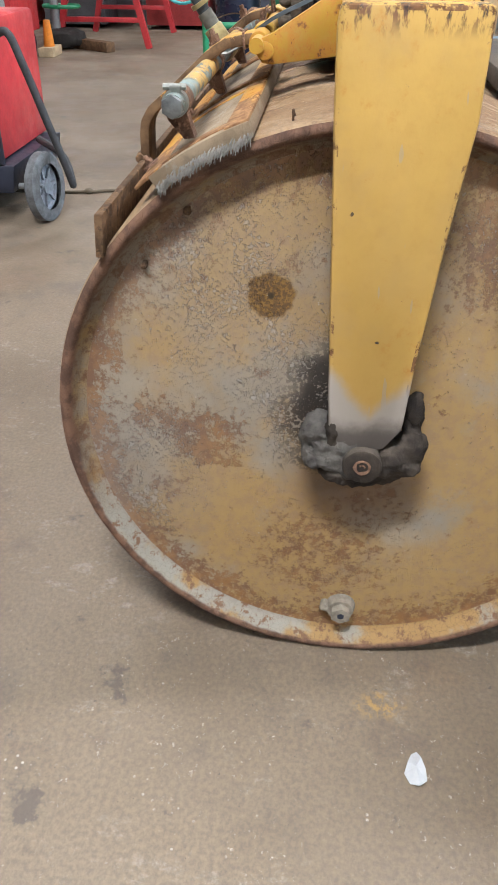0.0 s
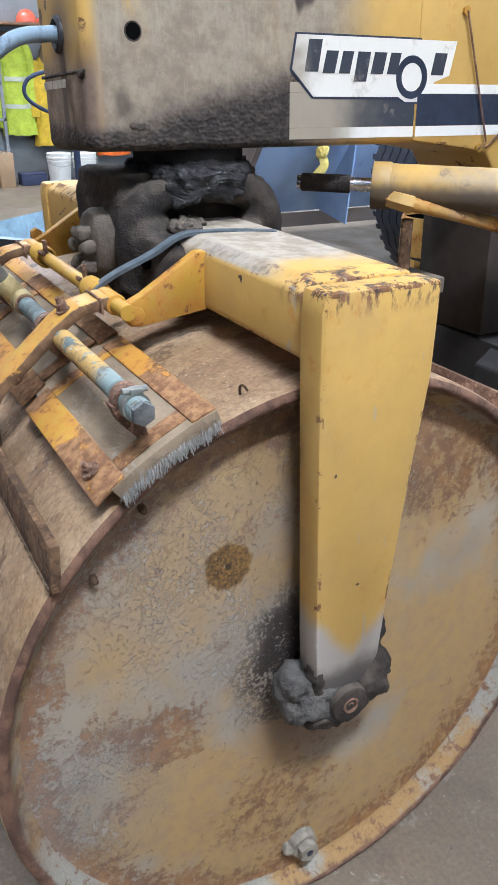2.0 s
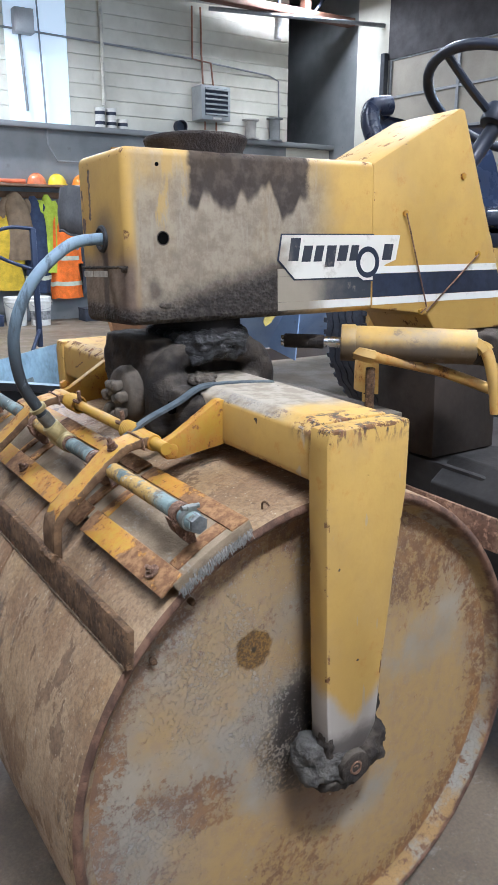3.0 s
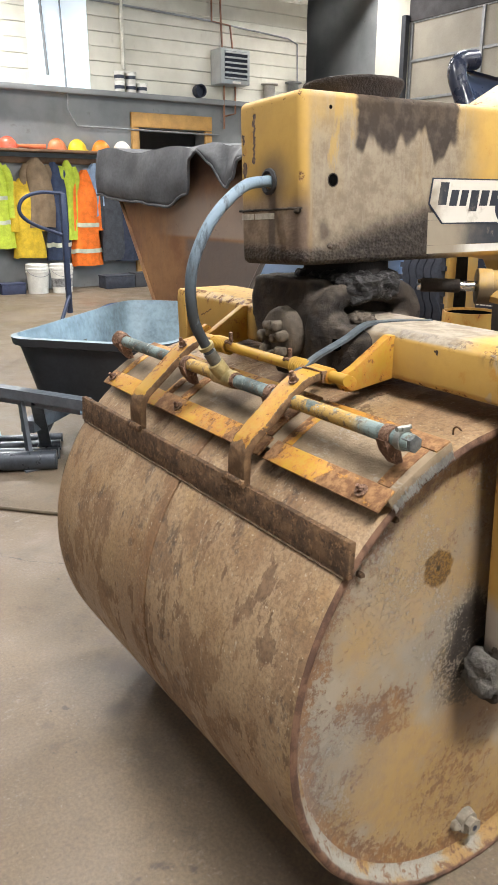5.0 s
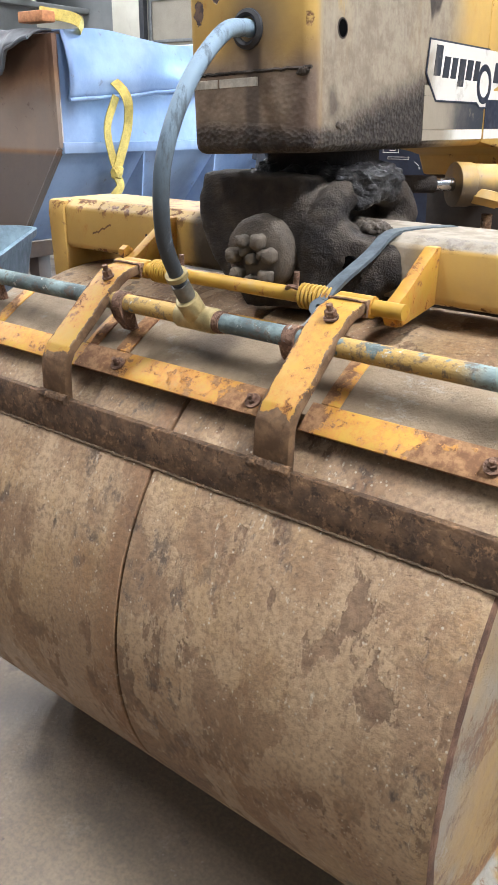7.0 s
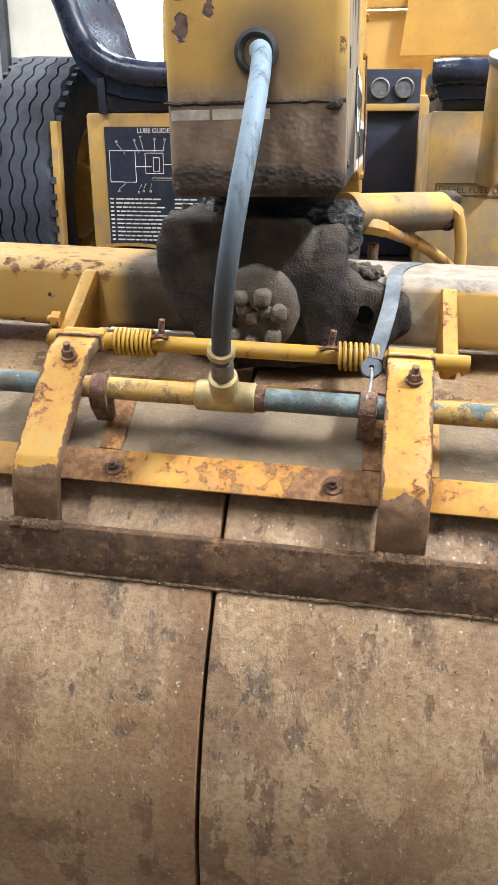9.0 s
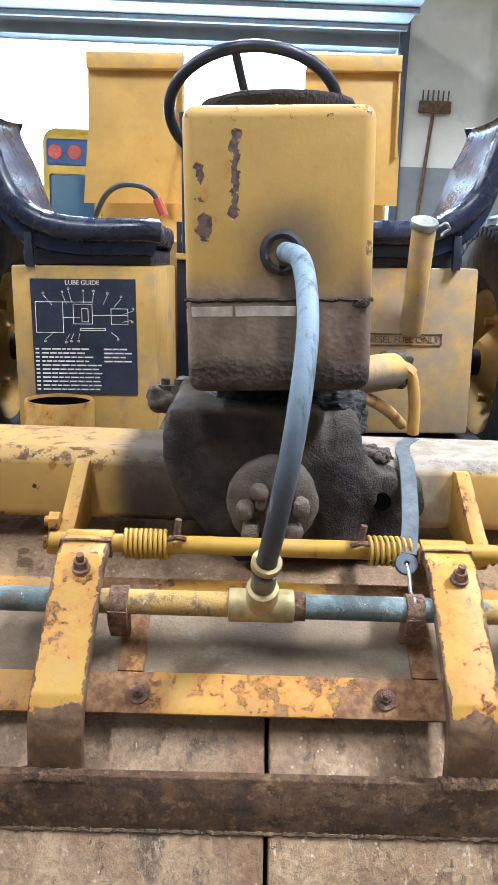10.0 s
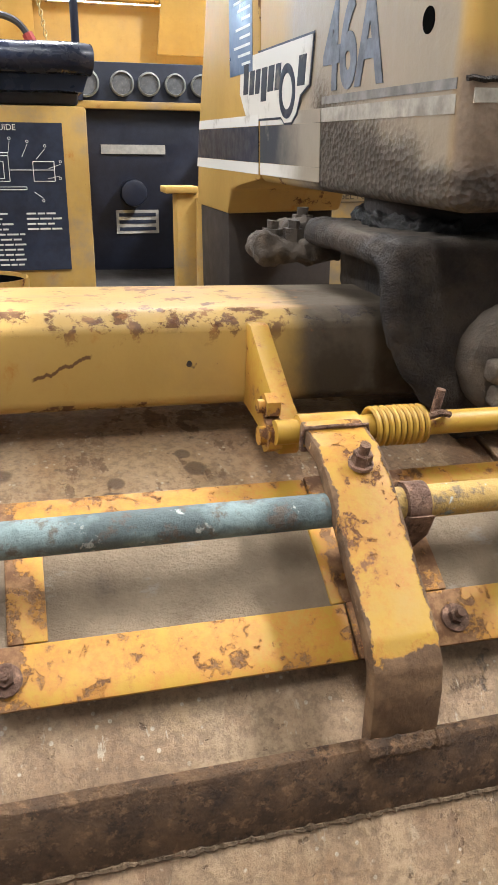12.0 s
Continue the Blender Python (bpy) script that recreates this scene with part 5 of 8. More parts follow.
def stripes(x, s):
    def film(outline, lift, mat, name, label=""):
        o = outline if s > 0 else [(0.700 - p[0] if p[0] not in (0.16, 0.424) else p[0], p[1] + (0.016 if name in TOPMARKS else 0)) for p in outline]
        bm = prismed(o, "x", x + s * lift, x + s * (lift + 0.0008))
        return part(name, bm, mat, neck, label, None)

    film([(0.16, 1.336), (0.424, 1.336), (0.424, 1.320), (0.16, 1.320)], 0.0002, MAT_STRIPE, "white_stripe")
    film([(0.16, 1.3195), (0.424, 1.3195), (0.424, 1.266), (0.16, 1.266)], 0.0002, MAT_BAND, "dark_stripe", "dark blue-black stripe, dusty")
    film([(0.16, 1.2655), (0.424, 1.2655), (0.424, 1.248), (0.16, 1.248)], 0.0002, MAT_STRIPE, "white_stripe")
    panel = [(0.169, 1.409), (0.516, 1.409), (0.502, 1.3475), (0.4675, 1.337), (0.4525, 1.3145), (0.43, 1.303), (0.40, 1.303), (0.3825, 1.311), (0.2025, 1.311), (0.159, 1.3535)]
    film(panel, 0.0012, MAT_INK, "panel_border")
    inner = [(0.172, 1.406), (0.512, 1.406), (0.499, 1.350), (0.465, 1.339), (0.450, 1.317), (0.43, 1.306), (0.40, 1.306), (0.385, 1.314), (0.205, 1.314), (0.163, 1.355)]
    film(inner, 0.0018, MAT_PANEL, "maker_panel", "white maker's panel, scuffed and torn")
    y = 0.187
    for w, h, lo in ((0.026, 0.048, 1.352), (0.024, 0.034, 1.350), (0.022, 0.034, 1.350), (0.026, 0.046, 1.338), (0.026, 0.034, 1.350), (0.022, 0.034, 1.350)):
        lean = 0.008
        film([(y, lo), (y + w, lo), (y + w + lean, lo + h), (y + lean, lo + h)], 0.0026, MAT_PANELINK, "lettering_bar")
        y += w + 0.009
    ring = bmesh.new()
    lathe(ring, [(x + s * 0.0026, 0.023), (x + s * 0.0026, 0.035), (x + s * 0.0033, 0.035), (x + s * 0.0033, 0.023), (x + s * 0.0026, 0.023)], (0, 0.412 if s > 0 else 0.288, 1.346 if s > 0 else 1.362), "x", 40)
    part("ring_mark", ring, MAT_INK, neck, "dark ring on the panel", None)
    film([(0.455, 1.350), (0.483, 1.350), (0.491, 1.386), (0.463, 1.386)], 0.0026, MAT_PANELINK, "lettering_bar")


def dusty_film(name, colour, y0=0.36, y1=0.22):
    b = Mat(name)
    d = b.top(b.mul(b.axis("y", y0, y1, 0.16, 14), 1.0), b.ramp(b.noise(16, 6, 0.7), 0.55, 0.7, 0, 0.6))
    c = b.mix(d, colour, b.mix(b.noise(20), (0.25, 0.21, 0.16), (0.33, 0.28, 0.21)))
    return b.done(c, 0.6, 0, b.noise(60, 4), 0.0005)


MAT_STRIPE, MAT_BAND = dusty_film("dusty_white_stripe", (0.68, 0.66, 0.60)), dusty_film("dusty_dark_stripe", (0.028, 0.034, 0.045))
MAT_PANEL, MAT_PANELINK = dusty_film("dusty_panel_film", (0.66, 0.63, 0.56), 0.24, 0.15), dusty_film("dusty_panel_ink", (0.024, 0.029, 0.04), 0.22, 0.13)
stripes(0.2528, 1)
stripes(0.0292, -1)
MAT_OLDWHITE, MAT_OLDBLUE = plain("worn_white_band", (0.33, 0.295, 0.24), 0.6, 0, 0.4, 30, 70), plain("worn_blue_band", (0.19, 0.175, 0.155), 0.6, 0, 0.4, 30, 70)
for z0, z1, mt, nm in ((1.320, 1.336, MAT_OLDWHITE, "white_stripe"), (1.340, 1.349, MAT_OLDBLUE, "dark_stripe") ):
    part(nm, prismed([(-0.168, z0), (0.158 if z0 > 1.3 else -0.10, z0), (0.158 if z0 > 1.3 else -0.12, z1), (-0.168, z1)], "x", 0.0286, 0.0293), mt, neck, "", None)
for s, x in ((1, 0.2552), (-1, 0.0268)):
    for lo, hi, mat, nm in ((1.320, 1.336, MAT_STRIPE, "white_stripe"), (1.266, 1.3195, MAT_INK, "dark_stripe"), (1.248, 1.2655, MAT_STRIPE, "white_stripe")):
        part(nm, prismed([(0.428, lo), (0.866 - (lo - 1.3) * 0.38, lo), (0.866 - (hi - 1.3) * 0.38, hi), (0.428, hi)], "x", x, x + s * 0.0008), mat, console, "", None)
bm = prismed([(0.46, 1.40), (0.60, 1.40), (0.60, 1.575), (0.46, 1.535)], "x", 0.0261, 0.0268)
part("instruction_plate", bm, plain("blue_grey_plate", (0.10, 0.15, 0.24), 0.35, 0.2, 0.2), console, "blue-grey instruction plate", None)
bm = bmesh.new()
for i in range(9):
    box(bm, 0.0255, 0.0260, 0.47, 0.52 + 0.06 * ((i * 7) % 5) / 5, 1.412 + 0.013 * i, 1.416 + 0.013 * i)
tagged(part("plate_print", bm, MAT_WHITE, console, "", None), kind="stuff")
turn = Matrix(((0, 0, -1, 0.0288), (-0.78, 0, 0, 0.153), (0, 1.0, 0, 1.358), (0, 0, 0, 1)))
lettering("model_number", "46A", 0.128, turn, plain("faded_blue_film", (0.13, 0.145, 0.17), 0.6, 0, 0.4, 30), neck, "faded dark number on the neck", 0.004)

# ---- steering cylinder ----
A, B, C = Vector((0.240, 0.362, 1.170)), Vector((0.434, 0.594, 1.165)), Vector((0.148, 0.252, 1.172))
bm = rodded(A, B, 0.040, 32, bevel=0.003)
rod(bm, A - (B - A).normalized() * 0.004, A + (B - A).normalized() * 0.030, 0.0425, 32, bevel=0.002)


def ram_dirt(b, c, rough, height):
    low = b.axis("z", 1.186, 1.160, 0.02, 20)
    c = b.mix(b.mul(low, 0.85), c, (0.055, 0.046, 0.040))
    c = b.mix(b.ramp(b.noise(22, 7, 0.7, shift=9), 0.56, 0.66, 0, 0.7), c, (0.16, 0.12, 0.085))
    return c, b.m("MAXIMUM", rough, b.mul(low, 0.85)), height


MAT_RAM = yellow_paint("sooty_ram_paint", 0.15, 0.6, ram_dirt)
MAT_RAMHOSE = yellow_paint("sprayed_hose_paint", 0.75, 0.45)
ram = part("steering_cylinder", bm, MAT_RAM, roller, "yellow hydraulic steering cylinder, sooty underneath")
part("ram_rod", rodded(C, A, 0.0125, 18), MAT_CHROME, ram, "bright chrome ram rod")
part("ram_boot", rodded(C.lerp(A, 0.05), C.lerp(A, 0.70), 0.0165, 18, bevel=0.003), MAT_GRIME, ram, "black oily rod end")
part("ram_clevis", lumped(B + Vector((0.012, 0.03, 0.0)), (0.034, 0.05, 0.040), 0.6, 0.010, 30, 9, 4), MAT_GRIME, ram, "dirty clevis")
for pts in ([(0.278, 0.372, 1.152), (0.308, 0.385, 1.146), (0.345, 0.470, 1.126), (0.385, 0.550, 1.104), (0.445, 0.650, 1.062), (0.500, 0.760, 1.010)], [(0.440, 0.580, 1.180), (0.470, 0.585, 1.165), (0.484, 0.592, 1.130), (0.492, 0.600, 1.085), (0.496, 0.610, 1.020)]):
    line = curve(pts, 6)
    part("ram_hose", tubed(line, 0.0135, 12), MAT_RAMHOSE, ram, "yellow-sprayed hydraulic hose")
    part("hose_fitting", tubed(line[:8], 0.0175, 6), MAT_BODY, ram, "hex hose fitting")

# ---- body behind the drum ----
bm = prismed([(0.62, 0.42), (0.62, 0.80), (0.70, 0.86), (1.27, 0.86), (1.27, 0.42)], "x", 0.30, 0.86, 0.006)
# Frame paint taken down to near-black, with the shade under the body included.
MAT_FRAME = plain("near_black_frame_paint", (0.016, 0.0135, 0.012), 0.75, 0, 0.35, 6, 50)
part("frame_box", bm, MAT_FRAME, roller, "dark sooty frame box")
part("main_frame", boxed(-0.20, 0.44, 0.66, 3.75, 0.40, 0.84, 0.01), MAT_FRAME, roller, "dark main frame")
part("floor_plate", boxed(-0.62, 0.88, 1.2, 3.5, 0.80, 0.86, 0.006), MAT_FRAME, roller, "near-black steel floor plate")

lube = part("tool_box", boxed(-0.602, -0.165, 1.275, 1.95, 0.862, 1.374, 0.008), MAT_BODY, roller, "yellow front locker with a lubrication chart")
Y0 = 1.275
part("chart_plate", boxed(-0.545, -0.226, Y0 - 0.004, Y0 - 0.0006, 0.982, 1.335), MAT_INK, lube, "black lubrication chart with white print", None)
lettering("chart_title", "LUBE GUIDE", 0.019, pose(-0.440, Y0 - 0.0045, 1.3175, 90), MAT_WHITE, lube, "white printed title")


def chart(parent, x0, z0, w, h, y):
    """Line drawing of the machine with call-outs, and rows of print too small to read."""
    def seg(bm, a, b, r=0.0009):
        tube(bm, [(x0 + a[0] * w, y, z0 + a[1] * h), (x0 + b[0] * w, y, z0 + b[1] * h)], r, 4)

    bm = bmesh.new()
    rects = [(0.04, 0.58, 0.30, 0.86), (0.40, 0.66, 0.58, 0.84), (0.46, 0.60, 0.70, 0.62), (0.76, 0.66, 0.92, 0.80), (0.48, 0.68, 0.54, 0.80)]
    for a, b, c, d in rects:
        for p, q in (((a, b), (c, b)), ((c, b), (c, d)), ((c, d), (a, d)), ((a, d), (a, b))):
            seg(bm, p, q)
    seg(bm, (0.30, 0.72), (0.46, 0.72))
    seg(bm, (0.58, 0.74), (0.92, 0.74))
    seg(bm, (0.30, 0.86), (0.58, 0.86))
    tagged(part("chart_drawing", bm, MAT_WHITE, parent, "", None), kind="stuff")
    spots = [(0.12, 0.94), (0.30, 0.95), (0.36, 0.98), (0.50, 0.96), (0.60, 0.96), (0.73, 0.94), (0.86, 0.91), (0.97, 0.80), (0.96, 0.68), (0.82, 0.52), (0.44, 0.50), (0.37, 0.50), (0.32, 0.49), (0.12, 0.50)]
    for u, v in spots:
        bm = lathed([(y - 0.0004, 0.0022), (y - 0.0004, 0.0036), (y + 0.0004, 0.0036)], (x0 + u * w, 0, z0 + v * h), "y", 12)
        tube(bm, [(x0 + u * w, y, z0 + v * h - (0.006 if v > 0.7 else -0.006)), (x0 + (u * 0.8 + 0.1) * w, y, z0 + (v * 0.6 + 0.27) * h)], 0.0006, 4)
        part("call_out", bm, MAT_WHITE, parent, "", None)
    r = random.Random(2)
    for k in range(11):
        v = 0.42 - 0.038 * k
        bm = boxed(x0 + 0.02 * w, x0 + 0.055 * w, y, y + 0.0006, z0 + v * h, z0 + (v + 0.014) * h)
        u = 0.08
        while u < (0.5 if k < 4 else 0.62):
            d = 0.03 + 0.06 * r.random()
            box(bm, x0 + u * w, x0 + (u + d) * w, y, y + 0.0006, z0 + v * h, z0 + (v + 0.013) * h)
            u += d + 0.012
        if k < 4:
            u = 0.68
            while u < 0.9:
                d = 0.04 + 0.05 * r.random()
                box(bm, x0 + u * w, x0 + (u + d) * w, y, y + 0.0006, z0 + v * h, z0 + (v + 0.013) * h)
                u += d + 0.012
        tagged(part("print_line", bm, MAT_WHITE, parent, "", None), kind="stuff")


chart(lube, -0.545, 0.982, 0.319, 0.330, Y0 - 0.0050)

MAT_TANK = yellow_paint("dusty_tank_paint", 0.35, 0.85)
tank = part("fuel_tank", boxed(0.440, 0.815, 1.275, 1.95, 0.862, 1.376, 0.010), MAT_TANK, roller, "dusty yellow fuel tank")
bm = rodded((0.615, 1.262, 1.185), (0.607, 1.13, 1.485), 0.034, 28, bevel=0.002)
part("filler_neck", bm, yellow_paint("dirty_filler_paint", 0.35, 0.8), tank, "slanted yellow filler neck")
part("filler_cap", rodded((0.605, 1.128, 1.488), (0.606, 1.118, 1.508), 0.039, 28, bevel=0.005), MAT_ZINC, tank, "dull metal filler cap")
part("cap_chain", tubed(curve([(0.645, 1.12, 1.49), (0.665, 1.12, 1.50), (0.677, 1.125, 1.485), (0.663, 1.13, 1.475), (0.655, 1.125, 1.465)]), 0.004, 6), MAT_ZINC, tank)
bm = bmesh.new()
for a, b, c, d in ((0.47, 0.715, 1.176, 1.179), (0.47, 0.715, 1.142, 1.145), (0.47, 0.473, 1.142, 1.179), (0.712, 0.715, 1.142, 1.179)):
    box(bm, a, b, 1.2715, 1.274, c, d)
part("label_frame", bm, MAT_FADEDINK, tank, "", None)
lettering("tank_lettering", "DIESEL FUEL ONLY", 0.0275, pose(0.478, 1.2735, 1.151, 90), MAT_FADEDINK, tank, "dark stencilled words")


MAT_SHELL = plain("glossy_black_shell", (0.018, 0.027, 0.055), 0.28, 0, 0.15, 3, 20, 0.0001, 0.35)


def seat(x0, x1, back):
    """A black vinyl bucket seat with a raised outer side; back: on which side that stands."""
    xo, xi = (x0, x1) if back < 0 else (x1, x0)
    rim = curve([(xo + back * 0.10, 1.36, 1.90), (xo + back * 0.115, 1.29, 1.885), (xo + back * 0.10, 1.265, 1.83), (xo + back * 0.055, 1.265, 1.735), (xo + back * 0.0, 1.265, 1.585), (xo - back * 0.09, 1.262, 1.505), ((x0 + x1) / 2, 1.258, 1.478), (xi + back * 0.06, 1.258, 1.478), (xi - back * 0.0, 1.27, 1.475)], 8)
    bm = bmesh.new()
    rows = [[bm.verts.new((p.x + back * 0.02 * (k > 0), 1.27 + 0.68 * k / 6, p.z - 0.02 - 0.03 * math.sin(math.pi * k / 6))) for p in rim] for k in range(7)]
    low = [[bm.verts.new((v.co.x + back * 0.02, v.co.y, v.co.z - 0.05)) for v in row] for row in rows]
    for grid in (rows, low):
        for a, b in zip(grid, grid[1:]):
            for i in range(len(rim) - 1):
                bm.faces.new((a[i], a[i + 1], b[i + 1], b[i]))
    for i in range(len(rim) - 1):
        bm.faces.new((rows[0][i], rows[0][i + 1], low[0][i + 1], low[0][i]))
        bm.faces.new((rows[-1][i], rows[-1][i + 1], low[-1][i + 1], low[-1][i]))
    s = part("seat", bm, MAT_SHELL, roller, "glossy black vinyl bucket seat", 60)
    part("seat_rim", tubed(rim, 0.036, 16), MAT_VINYL, s, "rolled black seat edge")
    cx = (xi * 0.6 + xo * 0.4)
    part("cushion", lumped((cx, 1.60, 1.47), (abs(x1 - x0) * 0.40, 0.33, 0.045), 0.5, 0.003, 6, x0, 4), MAT_VINYL, s, "black seat cushion")
    part("seat_pan", boxed(x0 + 0.03, x1 - 0.03, 1.30, 1.93, 1.375, 1.425, 0.01), MAT_BLACK, s, "dark seat pan")
    part("seat_bracket", boxed(xo - back * 0.06 - 0.012, xo - back * 0.06 + 0.012, 1.255, 1.275, 1.37, 1.47, 0.002), MAT_BLACK, s)
    return s


seat(-0.60, -0.150, -1)
seat(0.44, 0.80, 1)

# control panel between the lockers
panel = part("control_panel", boxed(-0.163, 0.44, 2.02, 2.06, 0.862, 1.54, 0.004), MAT_BLACK, roller, "black control panel with round gauges")
part("gauge_shelf", boxed(-0.163, 0.44, 1.985, 2.019, 1.395, 1.42, 0.004), MAT_BODY, panel, "dusty ledge under the gauges")
for x, r in ((-0.10, 0.045), (0.02, 0.040), (0.11, 0.038), (0.20, 0.036), (0.29, 0.036), (0.38, 0.036)):
    bm = lathed([(2.019, r), (2.006, r), (2.004, r * 0.86), (2.010, r * 0.82)], (x, 0, 1.475), "y", 24)
    g = part("gauge_rim", bm, MAT_ZINC, panel, "chromed gauge rim")
    part("gauge_dial", rodded((x, 2.018, 1.475), (x, 2.011, 1.475), r * 0.83, 24), plain("pale_dial", (0.15, 0.155, 0.16), 0.2, 0, 0.25, 40), panel, "pale round dial")
part("knob", rodded((0.04, 2.018, 1.13), (0.04, 1.96, 1.13), 0.045, 24, bevel=0.008), MAT_BLACK, panel, "black round knob")
for x0, x1, z0, z1 in ((-0.06, 0.16, 1.255, 1.285), (-0.02, 0.13, 0.99, 1.07)):
    part("data_plate", boxed(x0, x1, 2.014, 2.0195, z0, z1), plain("grey_data_plate", (0.45, 0.44, 0.40), 0.5, 0.2), panel, "grey data plate", None)
bm = bmesh.new()
for k in range(3):
    box(bm, -0.01, 0.12, 2.0125, 2.0138, 1.0 + 0.024 * k, 1.012 + 0.024 * k)
part("plate_print", bm, MAT_INK, panel, "", None)
part("throttle_lever", tubed([(-0.125, 1.99, 1.42), (-0.125, 1.985, 1.80), (-0.125, 1.985, 1.93)], lambda t: 0.013 if t < 0.6 else 0.022, 12), MAT_BLACK, roller, "black throttle lever")

# engine deck, hood and its raised doors
part("engine_deck", boxed(-0.60, 0.86, 2.06, 3.5, 0.862, 1.46, 0.01), MAT_BODY, roller, "dusty yellow engine deck")
hood = part("engine_hood", boxed(-0.72, 0.92, 3.52, 4.6, 0.862, 1.93, 0.012), MAT_HOOD, roller, "yellow engine hood")
part("hood_channel", boxed(-0.22, 0.42, 3.44, 3.519, 1.932, 2.09, 0.008), MAT_HOOD, hood, "yellow channel along the hood top")
bm = lathed([(3.45, 0.045), (3.45, 0.085), (3.49, 0.085), (3.49, 0.045), (3.45, 0.045)], (0.037, 0, 2.195), "y", 28)
prism(bm, [(-0.075, 2.09), (-0.045, 2.135), (0.12, 2.135), (0.15, 2.09)], "y", 3.455, 3.485)
part("lifting_eye", bm, MAT_HOOD, hood, "yellow lifting eye")
for x0, x1 in ((-0.755, -0.225), (0.42, 0.94)):
    bm = prismed([(x0 - 0.04, 1.70), (x1 + 0.02, 1.70), (x1 + 0.02, 1.94), (x1, 2.10), (x1, 2.465), (x0 + 0.01, 2.465), (x0, 2.10)], "y", 3.40, 3.42, 0.002)
    d = part("hood_door", bm, MAT_HOOD, hood, "raised yellow hood door")
    part("door_lip", boxed(x0 + 0.01, x1, 3.34, 3.399, 2.385, 2.466, 0.003), MAT_BODY, d, "dusty folded lip")
    part("door_flange", boxed(x1 - 0.012, x1, 3.36, 3.399, 1.95, 2.384, 0.002), MAT_HOOD, d, "folded edge")
bm = bmesh.new()
for i in range(26):
    p = (-0.215 + 0.003 * i, 3.36 - 0.01 * i, 2.12 - 0.022 * i)
    ln = [(p[0] + (0.008 * math.cos(a) if i % 2 else 0), p[1] + (0 if i % 2 else 0.008 * math.cos(a)), p[2] + 0.015 * math.sin(a)) for a in (k * math.pi / 4 for k in range(9))]
    tube(bm, ln, 0.0035, 5)
tagged(part("door_chain", bm, MAT_BRASS, hood, "thin steel chain"), kind="stuff")
part("battery_cable", tubed(curve([(-0.55, 2.35, 1.55), (-0.48, 2.3, 1.66), (-0.40, 2.3, 1.70), (-0.30, 2.3, 1.68), (-0.24, 2.28, 1.60)]), 0.012, 8), MAT_RUBBER, roller, "black battery cable")
part("cable_clamp", tubed([(-0.265, 2.285, 1.64), (-0.235, 2.27, 1.575)], 0.020, 8), plain("red_plastic", (0.30, 0.03, 0.025), 0.5), roller, "red cable clamp")

# hinge post and small things beside the pivot
bm = boxed(0.005, 0.06, 1.005, 1.06, 0.86, 1.185, 0.004)
box(bm, -0.022, 0.055, 0.995, 1.07, 1.185, 1.20, 0.003)
rod(bm, (0.062, 1.0, 0.90), (0.062, 1.0, 1.175), 0.013, 10)
part("hinge_post", bm, MAT_BODY, roller, "yellow hinge post")
bm = lathed([(0.862, 0.100), (0.972, 0.100), (0.978, 0.098), (0.978, 0.093), (0.95, 0.092), (0.88, 0.092), (0.88, 0.0)], (-0.43, 1.12, 0), "z", 36)
can = part("open_can", bm, yellow_paint("spotted_can_paint", 0.8, 0.3), roller, "yellow ring guard with dark stains", 50)
# Near-black lining puts the guard's inner shade into its colour.
part("can_inside", lathed([(0.969, 0.0915), (0.89, 0.0915), (0.885, 0.0)], (-0.43, 1.12, 0), "z", 36), MAT_HOLE, can, "inside coloured black for its shade")

# steering wheel
c, tilt = Vector((0.128, 1.0, 1.76)), radians(-32)
set_wheel = Matrix.Translation(c) @ Euler((tilt, 0, 0)).to_matrix().to_4x4()


def turned(bm):
    bmesh.ops.transform(bm, matrix=set_wheel, verts=bm.verts)
    return bm


ring = [(0.215 * math.cos(a), 0.215 * math.sin(a), 0) for a in (k * 2 * math.pi / 48 for k in range(49))]
wheel = part("steering_wheel", turned(tubed(ring, 0.0145, 10)), MAT_BLACK, roller, "black steering wheel")
for a in (0.3, 2.4, 4.5):
    line = curve([(0.21 * math.cos(a), 0.21 * math.sin(a), 0), (0.11 * math.cos(a), 0.11 * math.sin(a), -0.03), (0.02 * math.cos(a), 0.02 * math.sin(a), -0.05)])
    part("spoke", turned(tubed(line, 0.011, 8)), MAT_BLACK, wheel)
part("hub", turned(rodded((0, 0, -0.075), (0, 0, -0.02), 0.035, 20, bevel=0.006)), MAT_BLACK, wheel)
bm = rodded(c + Vector((0, -0.02, -0.06)), (0.12, 0.80, 1.50), 0.022, 16)
column = part("steering_column", bm, MAT_BLACK, roller, "black steering column")

# road wheels at the sides
MAT_TYRE = plain("tyre_rubber", (0.030, 0.036, 0.052), 0.7, 0, 0.4, 10, 70, 0.002)


